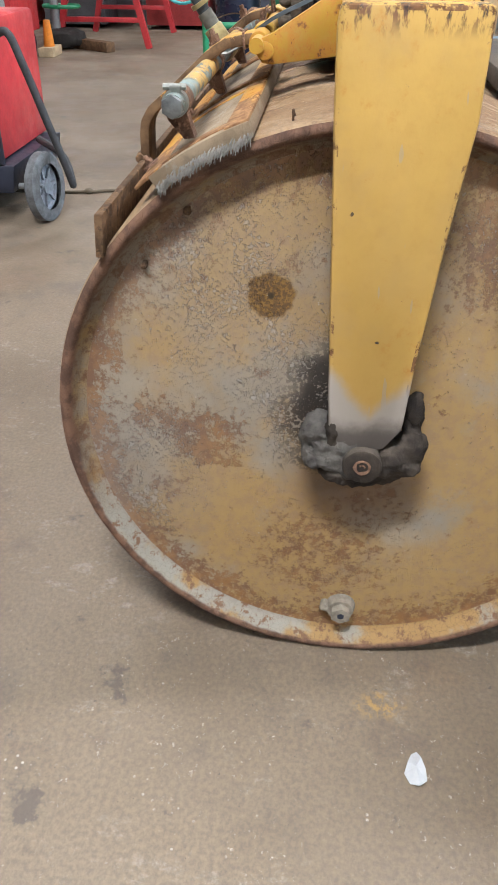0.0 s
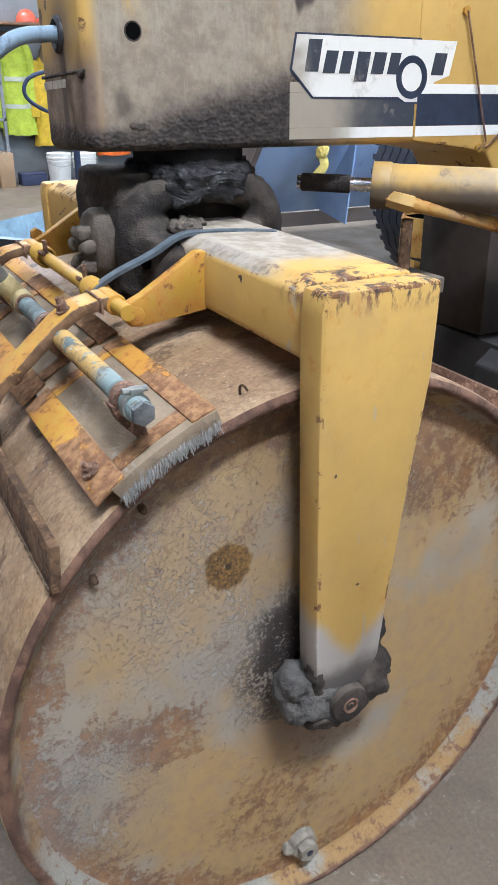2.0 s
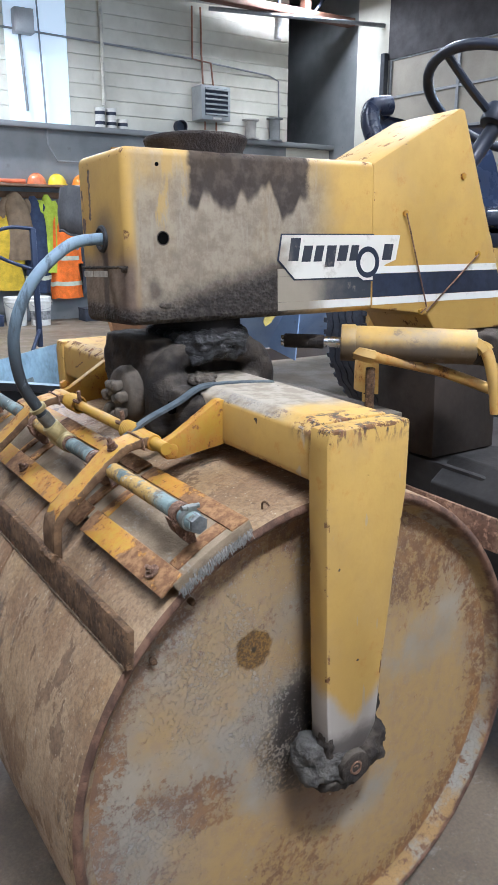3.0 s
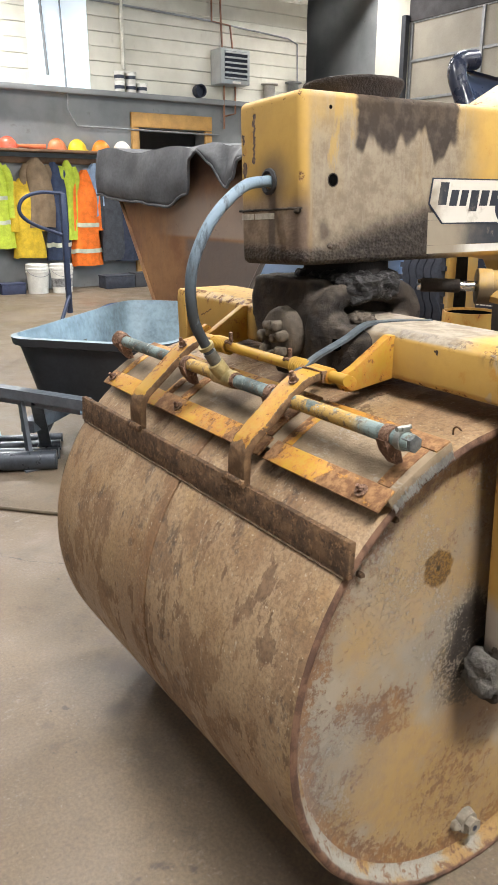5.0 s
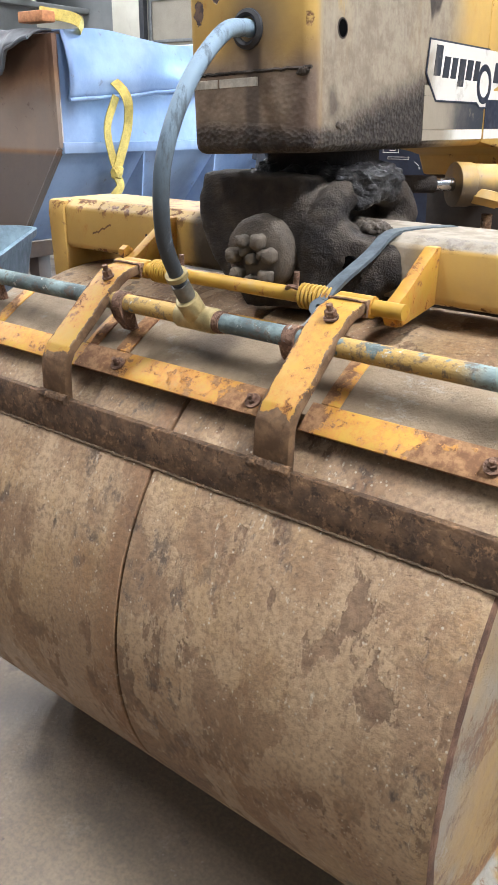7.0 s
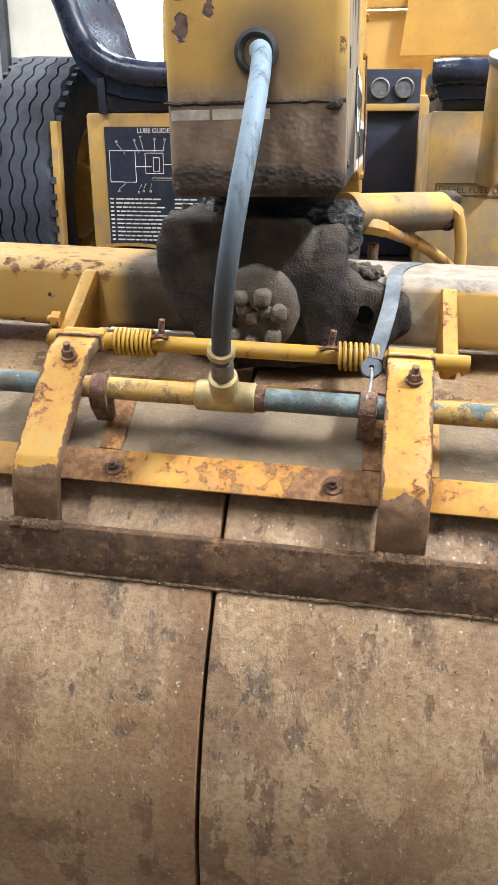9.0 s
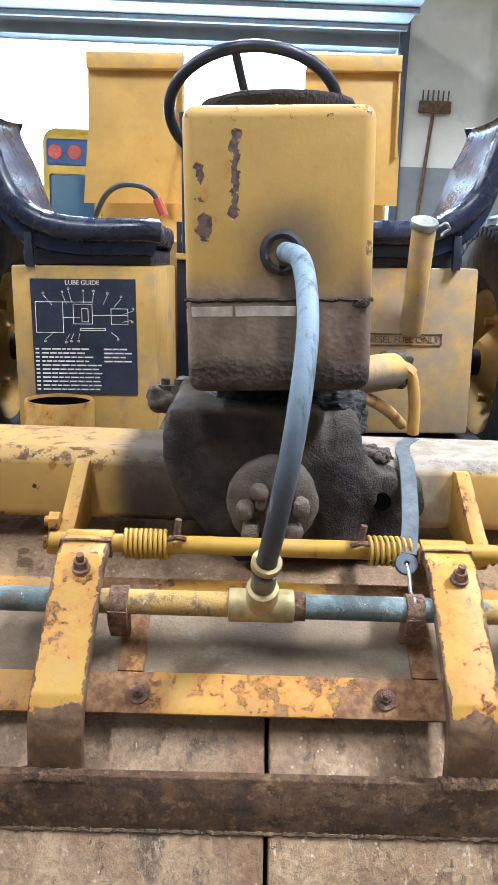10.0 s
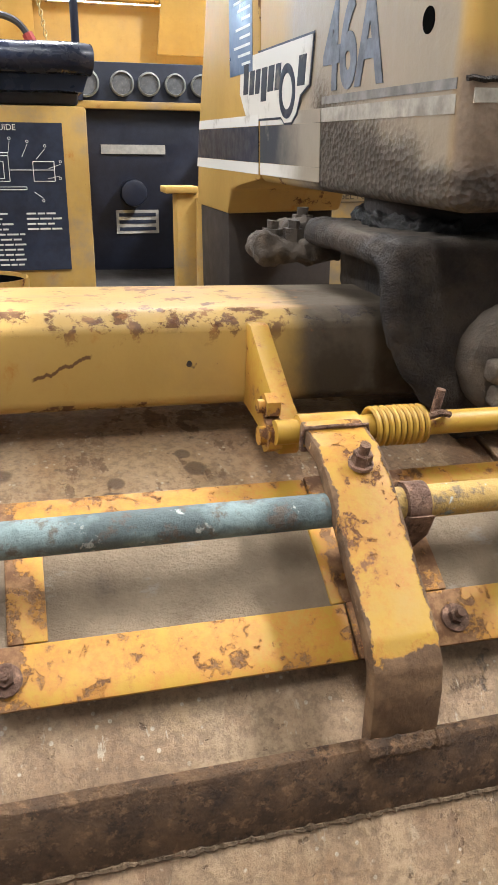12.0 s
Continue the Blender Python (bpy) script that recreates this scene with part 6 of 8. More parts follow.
def road_wheel(x, out):
    """A truck tyre with five ribs and zigzag grooves, on a yellow rim."""
    cy, cz, R, w = 1.78, 1.05, 0.50, 0.130
    prof = [(-w * 0.72, 0.27), (-w * 0.98, 0.32), (-w * 1.06, 0.39), (-w * 1.0, 0.455), (-w * 0.86, 0.490)]
    for k in range(5):
        a, b = -0.82 + 0.328 * k, -0.82 + 0.328 * (k + 1)
        prof += [(w * (a + 0.02), 0.4985), (w * (b - 0.035), 0.4985), (w * (b - 0.03), 0.484), (w * (b + 0.015), 0.484)]
    prof = prof[:-2] + [(w * 0.86, 0.490), (w * 1.0, 0.455), (w * 1.06, 0.39), (w * 0.98, 0.32), (w * 0.72, 0.27)]
    bm = bmesh.new()
    seg = 120
    rings = []
    for i, (d, r) in enumerate(prof):
        ring = []
        for k in range(seg):
            a = 2 * math.pi * k / seg
            z = (0.006 if k % 4 < 2 else -0.006) if r > 0.48 and abs(d) < w * 0.8 else 0
            ring.append(bm.verts.new((x + d + z, cy + r * math.cos(a), cz + r * math.sin(a))))
        rings.append(ring)
    for p, q in zip(rings, rings[1:]):
        for i in range(seg):
            bm.faces.new((p[i], p[(i + 1) % seg], q[(i + 1) % seg], q[i]))
    wh = part("tyre", bm, MAT_TYRE, roller, "worn black truck tyre with zigzag tread", 25)
    bm = bmesh.new()
    for k in range(60):
        a = 2 * math.pi * k / 60
        m = Matrix.Translation((x, cy, cz)) @ Matrix.Rotation(a, 4, "X")
        for s in (-1, 1):
            q = box(bmesh.new(), s * w * 0.84, s * w * 1.0, -0.010, 0.010, 0.462, 0.493)
            bmesh.ops.transform(q, matrix=m, verts=q.verts)
            tmp = bpy.data.meshes.new("t")
            q.to_mesh(tmp)
            q.free()
            bm.from_mesh(tmp)
            bpy.data.meshes.remove(tmp)
    tagged(part("tread_lug", bm, MAT_TYRE, wh, "", None), kind="stuff")
    bm = lathed([(x - out * 0.09, 0.275), (x + out * 0.085, 0.275), (x + out * 0.085, 0.255), (x + out * 0.02, 0.235), (x - out * 0.02, 0.15), (x + out * 0.01, 0.10), (x + out * 0.05, 0.095), (x + out * 0.06, 0.0)], (0, cy, cz), "x", 48)
    lathe(bm, [(x - out * 0.02, 0.15), (x - out * 0.06, 0.12), (x - out * 0.10, 0.08), (x - out * 0.105, 0.0)], (0, cy, cz), "x", 32)
    lathe(bm, [(x - out * 0.09, 0.275), (x - out * 0.085, 0.255), (x - out * 0.02, 0.20), (x - out * 0.02, 0.15)], (0, cy, cz), "x", 48)
    part("wheel_rim", bm, MAT_BODY, wh, "dirty yellow steel rim")
    for k in range(6):
        a = k * math.pi / 3
        part("wheel_nut", hexbolt(bmesh.new(), (x - out * 0.03, cy + 0.17 * math.cos(a), cz + 0.17 * math.sin(a)), (-out, 0, 0), 0.018, 0.03), MAT_BODY, wh)
    return wh


road_wheel(-0.855, -1)
road_wheel(1.09, 1)
for x0, x1 in ((-0.90, -0.61), (0.83, 1.14)):
    part("wheel_axle", rodded((x0, 1.78, 1.05), (x1, 1.78, 1.05), 0.05, 20), MAT_FRAME, roller, "dark axle stub")
part("guard_post", boxed(-0.735, -0.712, 1.30, 1.34, 0.60, 1.33, 0.003), MAT_BODY, roller, "thin yellow post beside the tyre")
# rear drum, behind the engine
bm = lathed([(-0.55, 0.0), (-0.55, 0.60), (-0.545, 0.61), (0.755, 0.61), (0.76, 0.60), (0.76, 0.0)], (0, 4.35, 0.61), "x", 96)
part("rear_drum", bm, MAT_DRUM, roller, "rusty rear drum")
part("rear_frame", boxed(-0.68, 0.88, 3.3, 3.70, 0.7, 0.86, 0.01), MAT_FRAME, roller, "dark rear frame")

# the machine body leans a little towards its left over the level drum
def leaned(obs, degrees, shift):
    base = Matrix.Translation((0.1, 0.9, 0))
    turn = Matrix.Translation((0.14 + shift[0], shift[1], 1.2 + shift[2])) @ Matrix.Rotation(radians(-degrees), 4, "Y") @ Matrix.Translation((-0.14, 0, -1.2))
    m = base.inverted() @ turn @ base
    for top in obs:
        for o in (top, *top.children_recursive):
            o.data.transform(m)


leaned([neck, console, wheel, column], 2.5, (0.0045, 0.005, 0.001))
leaned([o for o in roller.children if o.name.split(".")[0] in ("tool_box", "fuel_tank", "seat", "control_panel", "throttle_lever", "engine_hood", "battery_cable", "cable_clamp", "hinge_post")], 1.5, (0, 0, 0))

# ---- room shell ----
floor = tagged(link("floor", boxed(-12.6, XE + 0.3, YS - 0.3, YN + 0.3, -0.2, 0.0), MAT_FLOOR), "stained tan shop concrete floor", "floor", kind="structure")
ground = tagged(link("ground", boxed(-300, 300, YN + 0.3, 600, -0.22, -0.02), plain("pale_yard", (0.42, 0.41, 0.39), 0.9, 0, 0.2, 0.4, 8)), "pale wet yard outside the doors", "yard", kind="structure")


def gray_block():
    b = Mat("grey_painted_block")
    c = b.mix(b.ramp(b.noise(1.5, 6), 0.3, 0.7), (0.17, 0.18, 0.185), (0.25, 0.26, 0.265))
    c = b.mix(b.ramp(b.noise(6, 6, 0.7), 0.6, 0.72, 0, 0.5), c, (0.10, 0.09, 0.085))
    return b.done(c, 0.7, 0, b.noise(40, 5), 0.002)


def cream_block():
    b = Mat("cream_painted_block")
    c = b.mix(b.ramp(b.noise(0.9, 6), 0.3, 0.7), (0.52, 0.50, 0.42), (0.70, 0.68, 0.59))
    c = b.mix(b.ramp(b.noise(4, 6, 0.65, (1, 1, 0.5)), 0.58, 0.75, 0, 0.35), c, (0.36, 0.33, 0.27))
    return b.done(c, 0.75, 0, b.noise(35, 5), 0.003)


MAT_GREY, MAT_CREAM = gray_block(), cream_block()
MAT_CEIL = plain("grey_ceiling", (0.16, 0.16, 0.165), 0.85, 0, 0.25, 1.0, 20)
MAT_STEEL = plain("grey_steel", (0.30, 0.31, 0.32), 0.5, 0.6, 0.2, 10, 60)
MAT_RAISED = plain("grey_white_door_skin", (0.42, 0.43, 0.44), 0.5, 0, 0.25, 2.5, 30)
MAT_REDOX = plain("red_oxide_steel", (0.13, 0.055, 0.035), 0.7, 0, 0.3, 4, 40)

LEDGE = 2.93
daylit = plain("daylit_fibreglass", (0.74, 0.80, 0.84), 0.5, 0, 0.05, 3)
shell_node = daylit.node_tree.nodes["Principled BSDF"]
shell_node.inputs["Emission Color"].default_value, shell_node.inputs["Emission Strength"].default_value = (0.70, 0.86, 1.0, 1), 0.5
w = tagged(link("wall_west", boxed(XW - 0.3, XW, YS, 4.66, 0, TOP), MAT_GREY), "block wall, grey below and cream above", "wall", kind="structure")
part("wall_part", boxed(XW - 0.3, XW, 4.66, 5.88, 2.45, TOP), MAT_GREY, w)
part("wall_part", boxed(XW - 0.3, XW, 5.88, 7.99, 0, TOP), MAT_GREY, w)
part("wall_part", boxed(XW - 0.3, XW, 7.99, 9.0, 0, LEDGE - 0.06), MAT_CREAM, w)
part("back_room", boxed(-12.5, -12.3, 3.5, 9.3, 0, TOP), MAT_GREY, w, "dim grey back room")
part("back_room", boxed(-12.3, XW - 0.3, 3.5, 3.6, 0, TOP), MAT_GREY, w)
for k in range(12):
    z = LEDGE + 0.03 + 0.205 * k
    part("block_course", boxed(XW - 0.05, XW + 0.030 + 0.004 * (k % 3), -3.0, 7.99, z, z + 0.2005, 0.006, 1), MAT_CREAM, w)
part("wall_ledge", boxed(XW - 0.02, XW + 0.16, -3.0, 9.0, LEDGE - 0.06, LEDGE + 0.02, 0.01), MAT_GREY, w, "grey ledge along the wall")
part("bright_panel", boxed(XW, XW + 0.045, 2.94, 3.87, LEDGE + 0.02, TOP - 0.3), daylit, w, "white translucent panel, bright with daylight")
# Unseen walls added to close the shop; grey keeps their bounced light low.
tagged(link("wall_east", boxed(XE, XE + 0.3, YS, YN, 0, TOP), MAT_GREY), "plain grey wall, unseen, added to close the shop", "wall", kind="structure")
tagged(link("wall_south", boxed(XW - 0.3, XE + 0.3, YS - 0.3, YS, 0, TOP), MAT_GREY), "plain grey wall, unseen, added to close the shop", "wall", kind="structure")

# north wall with two door openings
north = tagged(link("wall_north", boxed(-9.88, -9.08, YN, YN + 0.3, 0, TOP), MAT_CREAM), "cream block wall with overhead doors", "wall", kind="structure")
part("wall_pier", boxed(-12.5, -9.88, YN, YN + 0.3, 0, TOP), MAT_GREY, north)
part("wall_pier", boxed(-4.45, -3.05, YN, YN + 0.3, 0, TOP), MAT_CREAM, north)
part("wall_pier", boxed(1.88, XE + 0.3, YN, YN + 0.3, 0, TOP), MAT_CREAM, north)
part("wall_pier_base", boxed(1.99, XE, YN - 0.012, YN - 0.002, 0, 2.6), MAT_GREY, north)
part("wall_pier_base", boxed(-4.44, -3.07, YN - 0.012, YN - 0.002, 0, 2.1), MAT_GREY, north)
part("door_header", boxed(-9.08, -4.45, YN, YN + 0.3, 4.2, TOP), plain("dark_header_paint", (0.045, 0.042, 0.045), 0.7, 0, 0.3, 3), north, "dark header over the door")
part("door_header", boxed(-3.05, 1.88, YN, YN + 0.3, 3.95, TOP), MAT_GREY, north)
door = tagged(link("door_1", boxed(-9.08, -4.45, YN + 0.08, YN + 0.13, 0, 4.2), plain("beige_door_panel", (0.33, 0.30, 0.245), 0.6, 0, 0.15, 2)), "closed beige sectional overhead door", "garage door", kind="structure")
for k in range(7):
    part("door_panel", boxed(-9.06, -4.47, YN + 0.045, YN + 0.079, 0.6 * k + 0.015, 0.6 * k + 0.585, 0.008, 1), door.data.materials[0], door)
    part("panel_rail", boxed(-9.06, -4.47, YN + 0.02, YN + 0.044, 0.6 * k + 0.575, 0.6 * k + 0.62, 0.005, 1), MAT_STEEL, door)
for x in (-9.03, -7.5, -5.98, -4.5):
    part("door_stile", boxed(x - 0.03, x + 0.03, YN + 0.012, YN + 0.043, 0, 4.2, 0.004, 1), MAT_STEEL, door)
for x in (-9.11, -4.40, -3.08, 1.94):
    part("door_track", boxed(x - 0.05, x + 0.05, YN - 0.10, YN - 0.002, 0, 4.3, 0.006, 1), plain("dark_track_steel", (0.07, 0.075, 0.085), 0.5, 0.5), north, "dark steel door track")
for k in range(4):
    part("door_panel", boxed(-3.0, 1.92, YN - 0.9 - 0.62 * k, YN - 0.30 - 0.62 * k, 4.12, 4.16, 0.006, 1), MAT_RAISED, north, "raised grey-white door section")
    part("panel_rail", boxed(-3.0, 1.92, YN - 0.335 - 0.62 * k, YN - 0.265 - 0.62 * k, 4.06, 4.118, 0.006, 1), MAT_STEEL, north, "steel rail of the raised door")

backdrop = bpy.data.materials.new("white_overcast_distance")
backdrop.use_nodes = True
bn = backdrop.node_tree.nodes["Principled BSDF"]
bn.inputs["Base Color"].default_value = (0.8, 0.85, 0.9, 1)
bn.inputs["Emission Color"].default_value, bn.inputs["Emission Strength"].default_value = (0.62, 0.82, 1.0, 1), 18.0
tagged(link("backdrop", boxed(-24, 20, 42, 42.5, -0.5, 18), backdrop), "bright overcast distance outside", "backdrop", kind="structure")

ceiling = boxed(-12.6, XE + 0.3, YS - 0.3, YN + 0.3, TOP, TOP + 0.2)
for x in range(9):
    box(ceiling, -10.2 + 2.1 * x, -10.08 + 2.1 * x, YS, YN, TOP - 0.22, TOP - 0.002)
tagged(link("ceiling", ceiling, MAT_CEIL), "dark grey ceiling with joists", "ceiling", kind="structure")

# ---- lamps and steel under the ceiling ----
glow = bpy.data.materials.new("lit_diffuser")
glow.use_nodes = True
gn = glow.node_tree.nodes["Principled BSDF"]
gn.inputs["Emission Color"].default_value, gn.inputs["Emission Strength"].default_value = (1.0, 0.96, 0.86, 1), 5.0
first = thing("ceiling_light", (LAMPS[0][0], LAMPS[0][1], 5.15), "lit fluorescent strip light hung under the ceiling", "ceiling light", "shop ceiling lights")
lx, ly = LAMPS[0]
part("housing", prismed([(lx - 0.20, 5.20), (lx + 0.20, 5.20), (lx + 0.10, 5.28), (lx - 0.10, 5.28)], "y", ly - 0.68, ly + 0.68, 0.004), plain("white_enamel", (0.7, 0.7, 0.68), 0.4), first, "white enamelled reflector")
part("diffuser", boxed(lx - 0.17, lx + 0.17, ly - 0.66, ly + 0.66, 5.165, 5.198, 0.01), glow, first, "glowing tubes")
for s in (-0.5, 0.5):
    part("hanger", rodded((lx, ly + s, 5.28), (lx, ly + s, TOP), 0.008, 8), MAT_STEEL, first)
# Unseen strip lights, added over the lamps that set the light.
for x, y in LAMPS[1:]:
    copy_thing(first, pose(x, y, 5.15))
beam = thing("roof_truss", (-9.9, 0, 4.9), "rust-red steel roof truss along the wall", "roof truss")
part("lower_chord", boxed(-10.05, -9.85, -6, 8.9, 4.86, 4.98, 0.006), MAT_REDOX, beam, "rust-red lower chord")
part("upper_chord", boxed(-10.05, -9.85, -6, 8.9, 5.40, 5.50, 0.006), MAT_REDOX, beam)
for i in range(20):
    y0 = -5.8 + 0.73 * i
    part("web_rod", rodded((-9.95, y0, 4.98), (-9.95, y0 + (0.36 if i % 2 else 0), 5.40), 0.028, 8), MAT_BLACK, beam)
    if i % 3 == 0:
        part("stud", boxed(-10.05, -9.9, y0 + 0.5, y0 + 0.62, 4.98, 5.40), MAT_REDOX, beam)
conduit = thing("ceiling_pipe", (-9.0, 5, 4.9), "grey steel pipe under the roof", "pipe")
part("pipe_run", rodded((-10.3, 6.2, 4.85), (-9.2, 9.0, 4.75), 0.035, 12), MAT_STEEL, conduit)
part("pipe_run", rodded((-10.4, 5.2, 4.95), (-10.0, 7.4, 4.92), 0.05, 12), plain("white_pipe", (0.7, 0.7, 0.68), 0.4), conduit, "white lagged pipe")
part("pipe_drop", boxed(-10.1, -10.0, 7.35, 7.45, 4.5, 4.95, 0.01), conduit.children[1].data.materials[0], conduit)

# ---- fittings of the west wall ----
XF = XW + 0.045
frame_mat = plain("orange_pine", (0.52, 0.29, 0.09), 0.6, 0, 0.2, 6, 60)
df = tagged(new("door_2"), "opening in the wall with a raw pine frame", "door frame", kind="structure")
df.location = (XW, 5.27, 0)
for a in ((4.53, 4.658, 0, 2.45), (5.882, 6.01, 0, 2.45), (4.53, 6.01, 2.46, 2.68)):
    part("jamb", boxed(XW + 0.002, XW + 0.06, *a, 0.006), frame_mat, df, "orange pine board")
heater = thing("unit_heater", (XW + 0.2, 6.28, 3.17), "grey louvred unit heater hung on the wall", "heater")
grey_enamel = plain("grey_enamel", (0.36, 0.38, 0.38), 0.45, 0.2, 0.12, 5, 50)
part("case", boxed(XF, XW + 0.38, 6.0, 6.56, 3.17, 3.70, 0.012), grey_enamel, heater, "grey sheet metal case")
# Black plate on the case, put in for the shade behind the louvres.
part("grille_hollow", boxed(XW + 0.375, XW + 0.383, 6.07, 6.51, 3.24, 3.66), MAT_BLACK, heater)
for k in range(6):
    bm = boxed(XW + 0.385, XW + 0.41, 6.07, 6.51, 3.245 + 0.076 * k, 3.272 + 0.076 * k, 0.004)
    part("louvre", bm, grey_enamel, heater)
part("name_plate", boxed(XW + 0.384, XW + 0.39, 6.22, 6.38, 3.18, 3.215), MAT_WHITE, heater, "", None)
copper = plain("tarnished_copper", (0.26, 0.13, 0.08), 0.5, 0.6, 0.25, 8)
for pts in ([(XF + 0.05, 6.0, 4.9), (XF + 0.05, 6.0, 4.12), (XF + 0.1, 6.32, 4.08), (XF + 0.15, 6.34, 3.70)], [(XF + 0.05, 6.16, 4.9), (XF + 0.05, 6.17, 4.25), (XF + 0.1, 6.17, 3.70)], [(XF + 0.1, 6.2, 3.17), (XF + 0.1, 6.2, 2.85), (XF + 0.1, 6.2, 2.5)], [(XF + 0.1, 6.42, 3.17), (XF + 0.1, 6.42, 2.75), (XF + 0.1, 6.22, 2.7)]):
    cp = thing("heating_pipe", pts[-1], "thin copper heating pipe on the wall", "pipe", "heating pipes")
    part("tube", tubed(pts, 0.016, 8), copper, cp)
for pts, r in (([(XF + 0.03, 2.2, 4.22), (XF + 0.03, 4.4, 4.17), (XF + 0.03, 6.1, 4.12)], 0.016), ([(XF + 0.03, 6.1, 4.11), (XF + 0.03, 7.55, 4.02), (XF + 0.03, 7.75, 3.95), (XF + 0.03, 7.77, 3.2)], 0.014), ([(XF + 0.03, 4.42, 5.2), (XF + 0.03, 4.42, 3.28)], 0.032), ([(XF + 0.06, 3.4, 5.2), (XF + 0.06, 3.45, 3.5), (XF + 0.06, 3.47, 2.65), (XF + 0.06, 3.6, 2.42), (XF + 0.06, 6.1, 2.40)], 0.014), ([(XF + 0.03, 3.15, 4.13), (XF + 0.03, 3.2, 3.1)], 0.022)):
    cp = thing("conduit", pts[-1], "painted conduit run along the block wall", "conduit", "wall conduits")
    part("tube", tubed(pts, r, 8), plain("cream_conduit", (0.55, 0.53, 0.46), 0.5) if r > 0.03 else MAT_STEEL, cp)
panel_box = thing("electrical_box", (XF + 0.1, 3.2, 4.13), "grey steel electrical box on the wall", "electrical box")
part("box", boxed(XF, XF + 0.18, 3.05, 3.33, 4.13, 4.46, 0.01), grey_enamel, panel_box)
part("box_cover", boxed(XF + 0.181, XF + 0.19, 3.065, 3.315, 4.145, 4.445, 0.004), grey_enamel, panel_box)
MAT_PLASTIC = plain("white_plastic", (0.72, 0.71, 0.66), 0.4, 0, 0.12, 12)
cup = thing("paint_can", (XW + 0.08, 4.34, LEDGE + 0.02), "small white can stacked on the wall ledge", "can", "cans on the ledge")
bm = lathed([(LEDGE + 0.022, 0.0), (LEDGE + 0.022, 0.074), (LEDGE + 0.03, 0.080), (LEDGE + 0.150, 0.080), (LEDGE + 0.152, 0.086), (LEDGE + 0.165, 0.086), (LEDGE + 0.168, 0.078), (LEDGE + 0.168, 0.0)], (XW + 0.08, 4.34, 0), "z", 18)
part("can_body", bm, MAT_PLASTIC, cup)
part("can_band", lathed([(LEDGE + 0.06, 0.0805), (LEDGE + 0.11, 0.0805)], (XW + 0.08, 4.34, 0), "z", 18), MAT_INK, cup)
for y, z in ((4.53, 0), (4.72, 0), (4.34, 0.148), (4.53, 0.148)):
    copy_thing(cup, pose(XW + 0.08, y, LEDGE + 0.02 + z))
vent = thing("vent_stub", (XW + 0.1, 5.75, LEDGE + 0.05), "round black vent pipe stub on the ledge", "vent pipe")
part("pipe", lathed([(XF, 0.10), (XW + 0.17, 0.10), (XW + 0.17, 0.086), (XW + 0.08, 0.086), (XW + 0.08, 0.0)], (0, 5.75, LEDGE + 0.13), "x", 24), MAT_BLACK, vent)
for y, c, h in ((7.15, (0.42, 0.40, 0.36), 0.32), (7.66, (0.22, 0.23, 0.23), 0.38)):
    spool = thing("cable_spool", (XW + 0.1, y, LEDGE + 0.02), "cable spool standing on the wall ledge", "cable spool", "spools on the ledge")
    zz = LEDGE + 0.022
    part("spool_body", lathed([(zz, 0.0), (zz, 0.14), (zz + 0.02, 0.14), (zz + 0.025, 0.10), (zz + h - 0.025, 0.10), (zz + h - 0.02, 0.15), (zz + h, 0.15), (zz + h, 0.0)], (XW + 0.1, y, 0), "z", 24), plain("spool_grey", c, 0.6), spool)

# shelf with hard hats and coats
shelf = thing("coat_shelf", (XW + 0.2, 3.1, 2.02), "long brown board shelf with coat pegs", "shelf")
part("board", boxed(XW + 0.002, XW + 0.36, 1.2, 4.5, 2.023, 2.058, 0.005), plain("brown_board", (0.20, 0.11, 0.06), 0.7), shelf)
part("peg_rail", boxed(XW + 0.002, XW + 0.04, 1.2, 4.5, 1.87, 1.96, 0.005), shelf.children[0].data.materials[0], shelf)
hat_at = ((3.22, (0.62, 0.18, 0.07), "orange"), (3.54, (0.75, 0.55, 0.03), "yellow"), (3.93, (0.75, 0.22, 0.02), "bright orange"), (4.28, (0.70, 0.68, 0.62), "dirty white"), (2.48, (0.55, 0.10, 0.05), "red"))
for i, (y, c, nm) in enumerate(hat_at):
    h = thing("hard_hat", (XW + 0.2, y, 2.058), f"{nm} hard hat on the coat shelf", "hard hat", "hard hats")
    m = plain(nm.replace(" ", "_") + "_hat_plastic", c, 0.35, 0, 0.15, 12)
    prof = [(2.061, 0.150), (2.073, 0.150), (2.075, 0.128)] + [(2.075 + 0.135 * math.sin(a), 0.126 * math.cos(a) ** 0.8) for a in (k * math.pi / 16 for k in range(1, 8))] + [(2.2105, 0.003)]
    bm = lathed(prof, (XW + 0.2, y, 0), "z", 24, True)
    for v in bm.verts:
        v.co.y = y + (v.co.y - y) * 1.12
    part("shell", bm, m, h)
    part("crest", tubed([(XW + 0.2, y + 0.128 * math.cos(a), 2.077 + 0.142 * math.sin(a)) for a in (math.pi * k / 12 for k in range(1, 12))], 0.012, 6), m, h)
cone = thing("safety_cone", (XW + 0.2, 2.82, 2.058), "orange cone lying on the coat shelf", "cone")
part("cone_body", rodded((XW + 0.2, 2.62, 2.103), (XW + 0.2, 3.04, 2.093), 0.022, 16, 0.042), plain("faded_orange", (0.62, 0.15, 0.06), 0.6), cone)


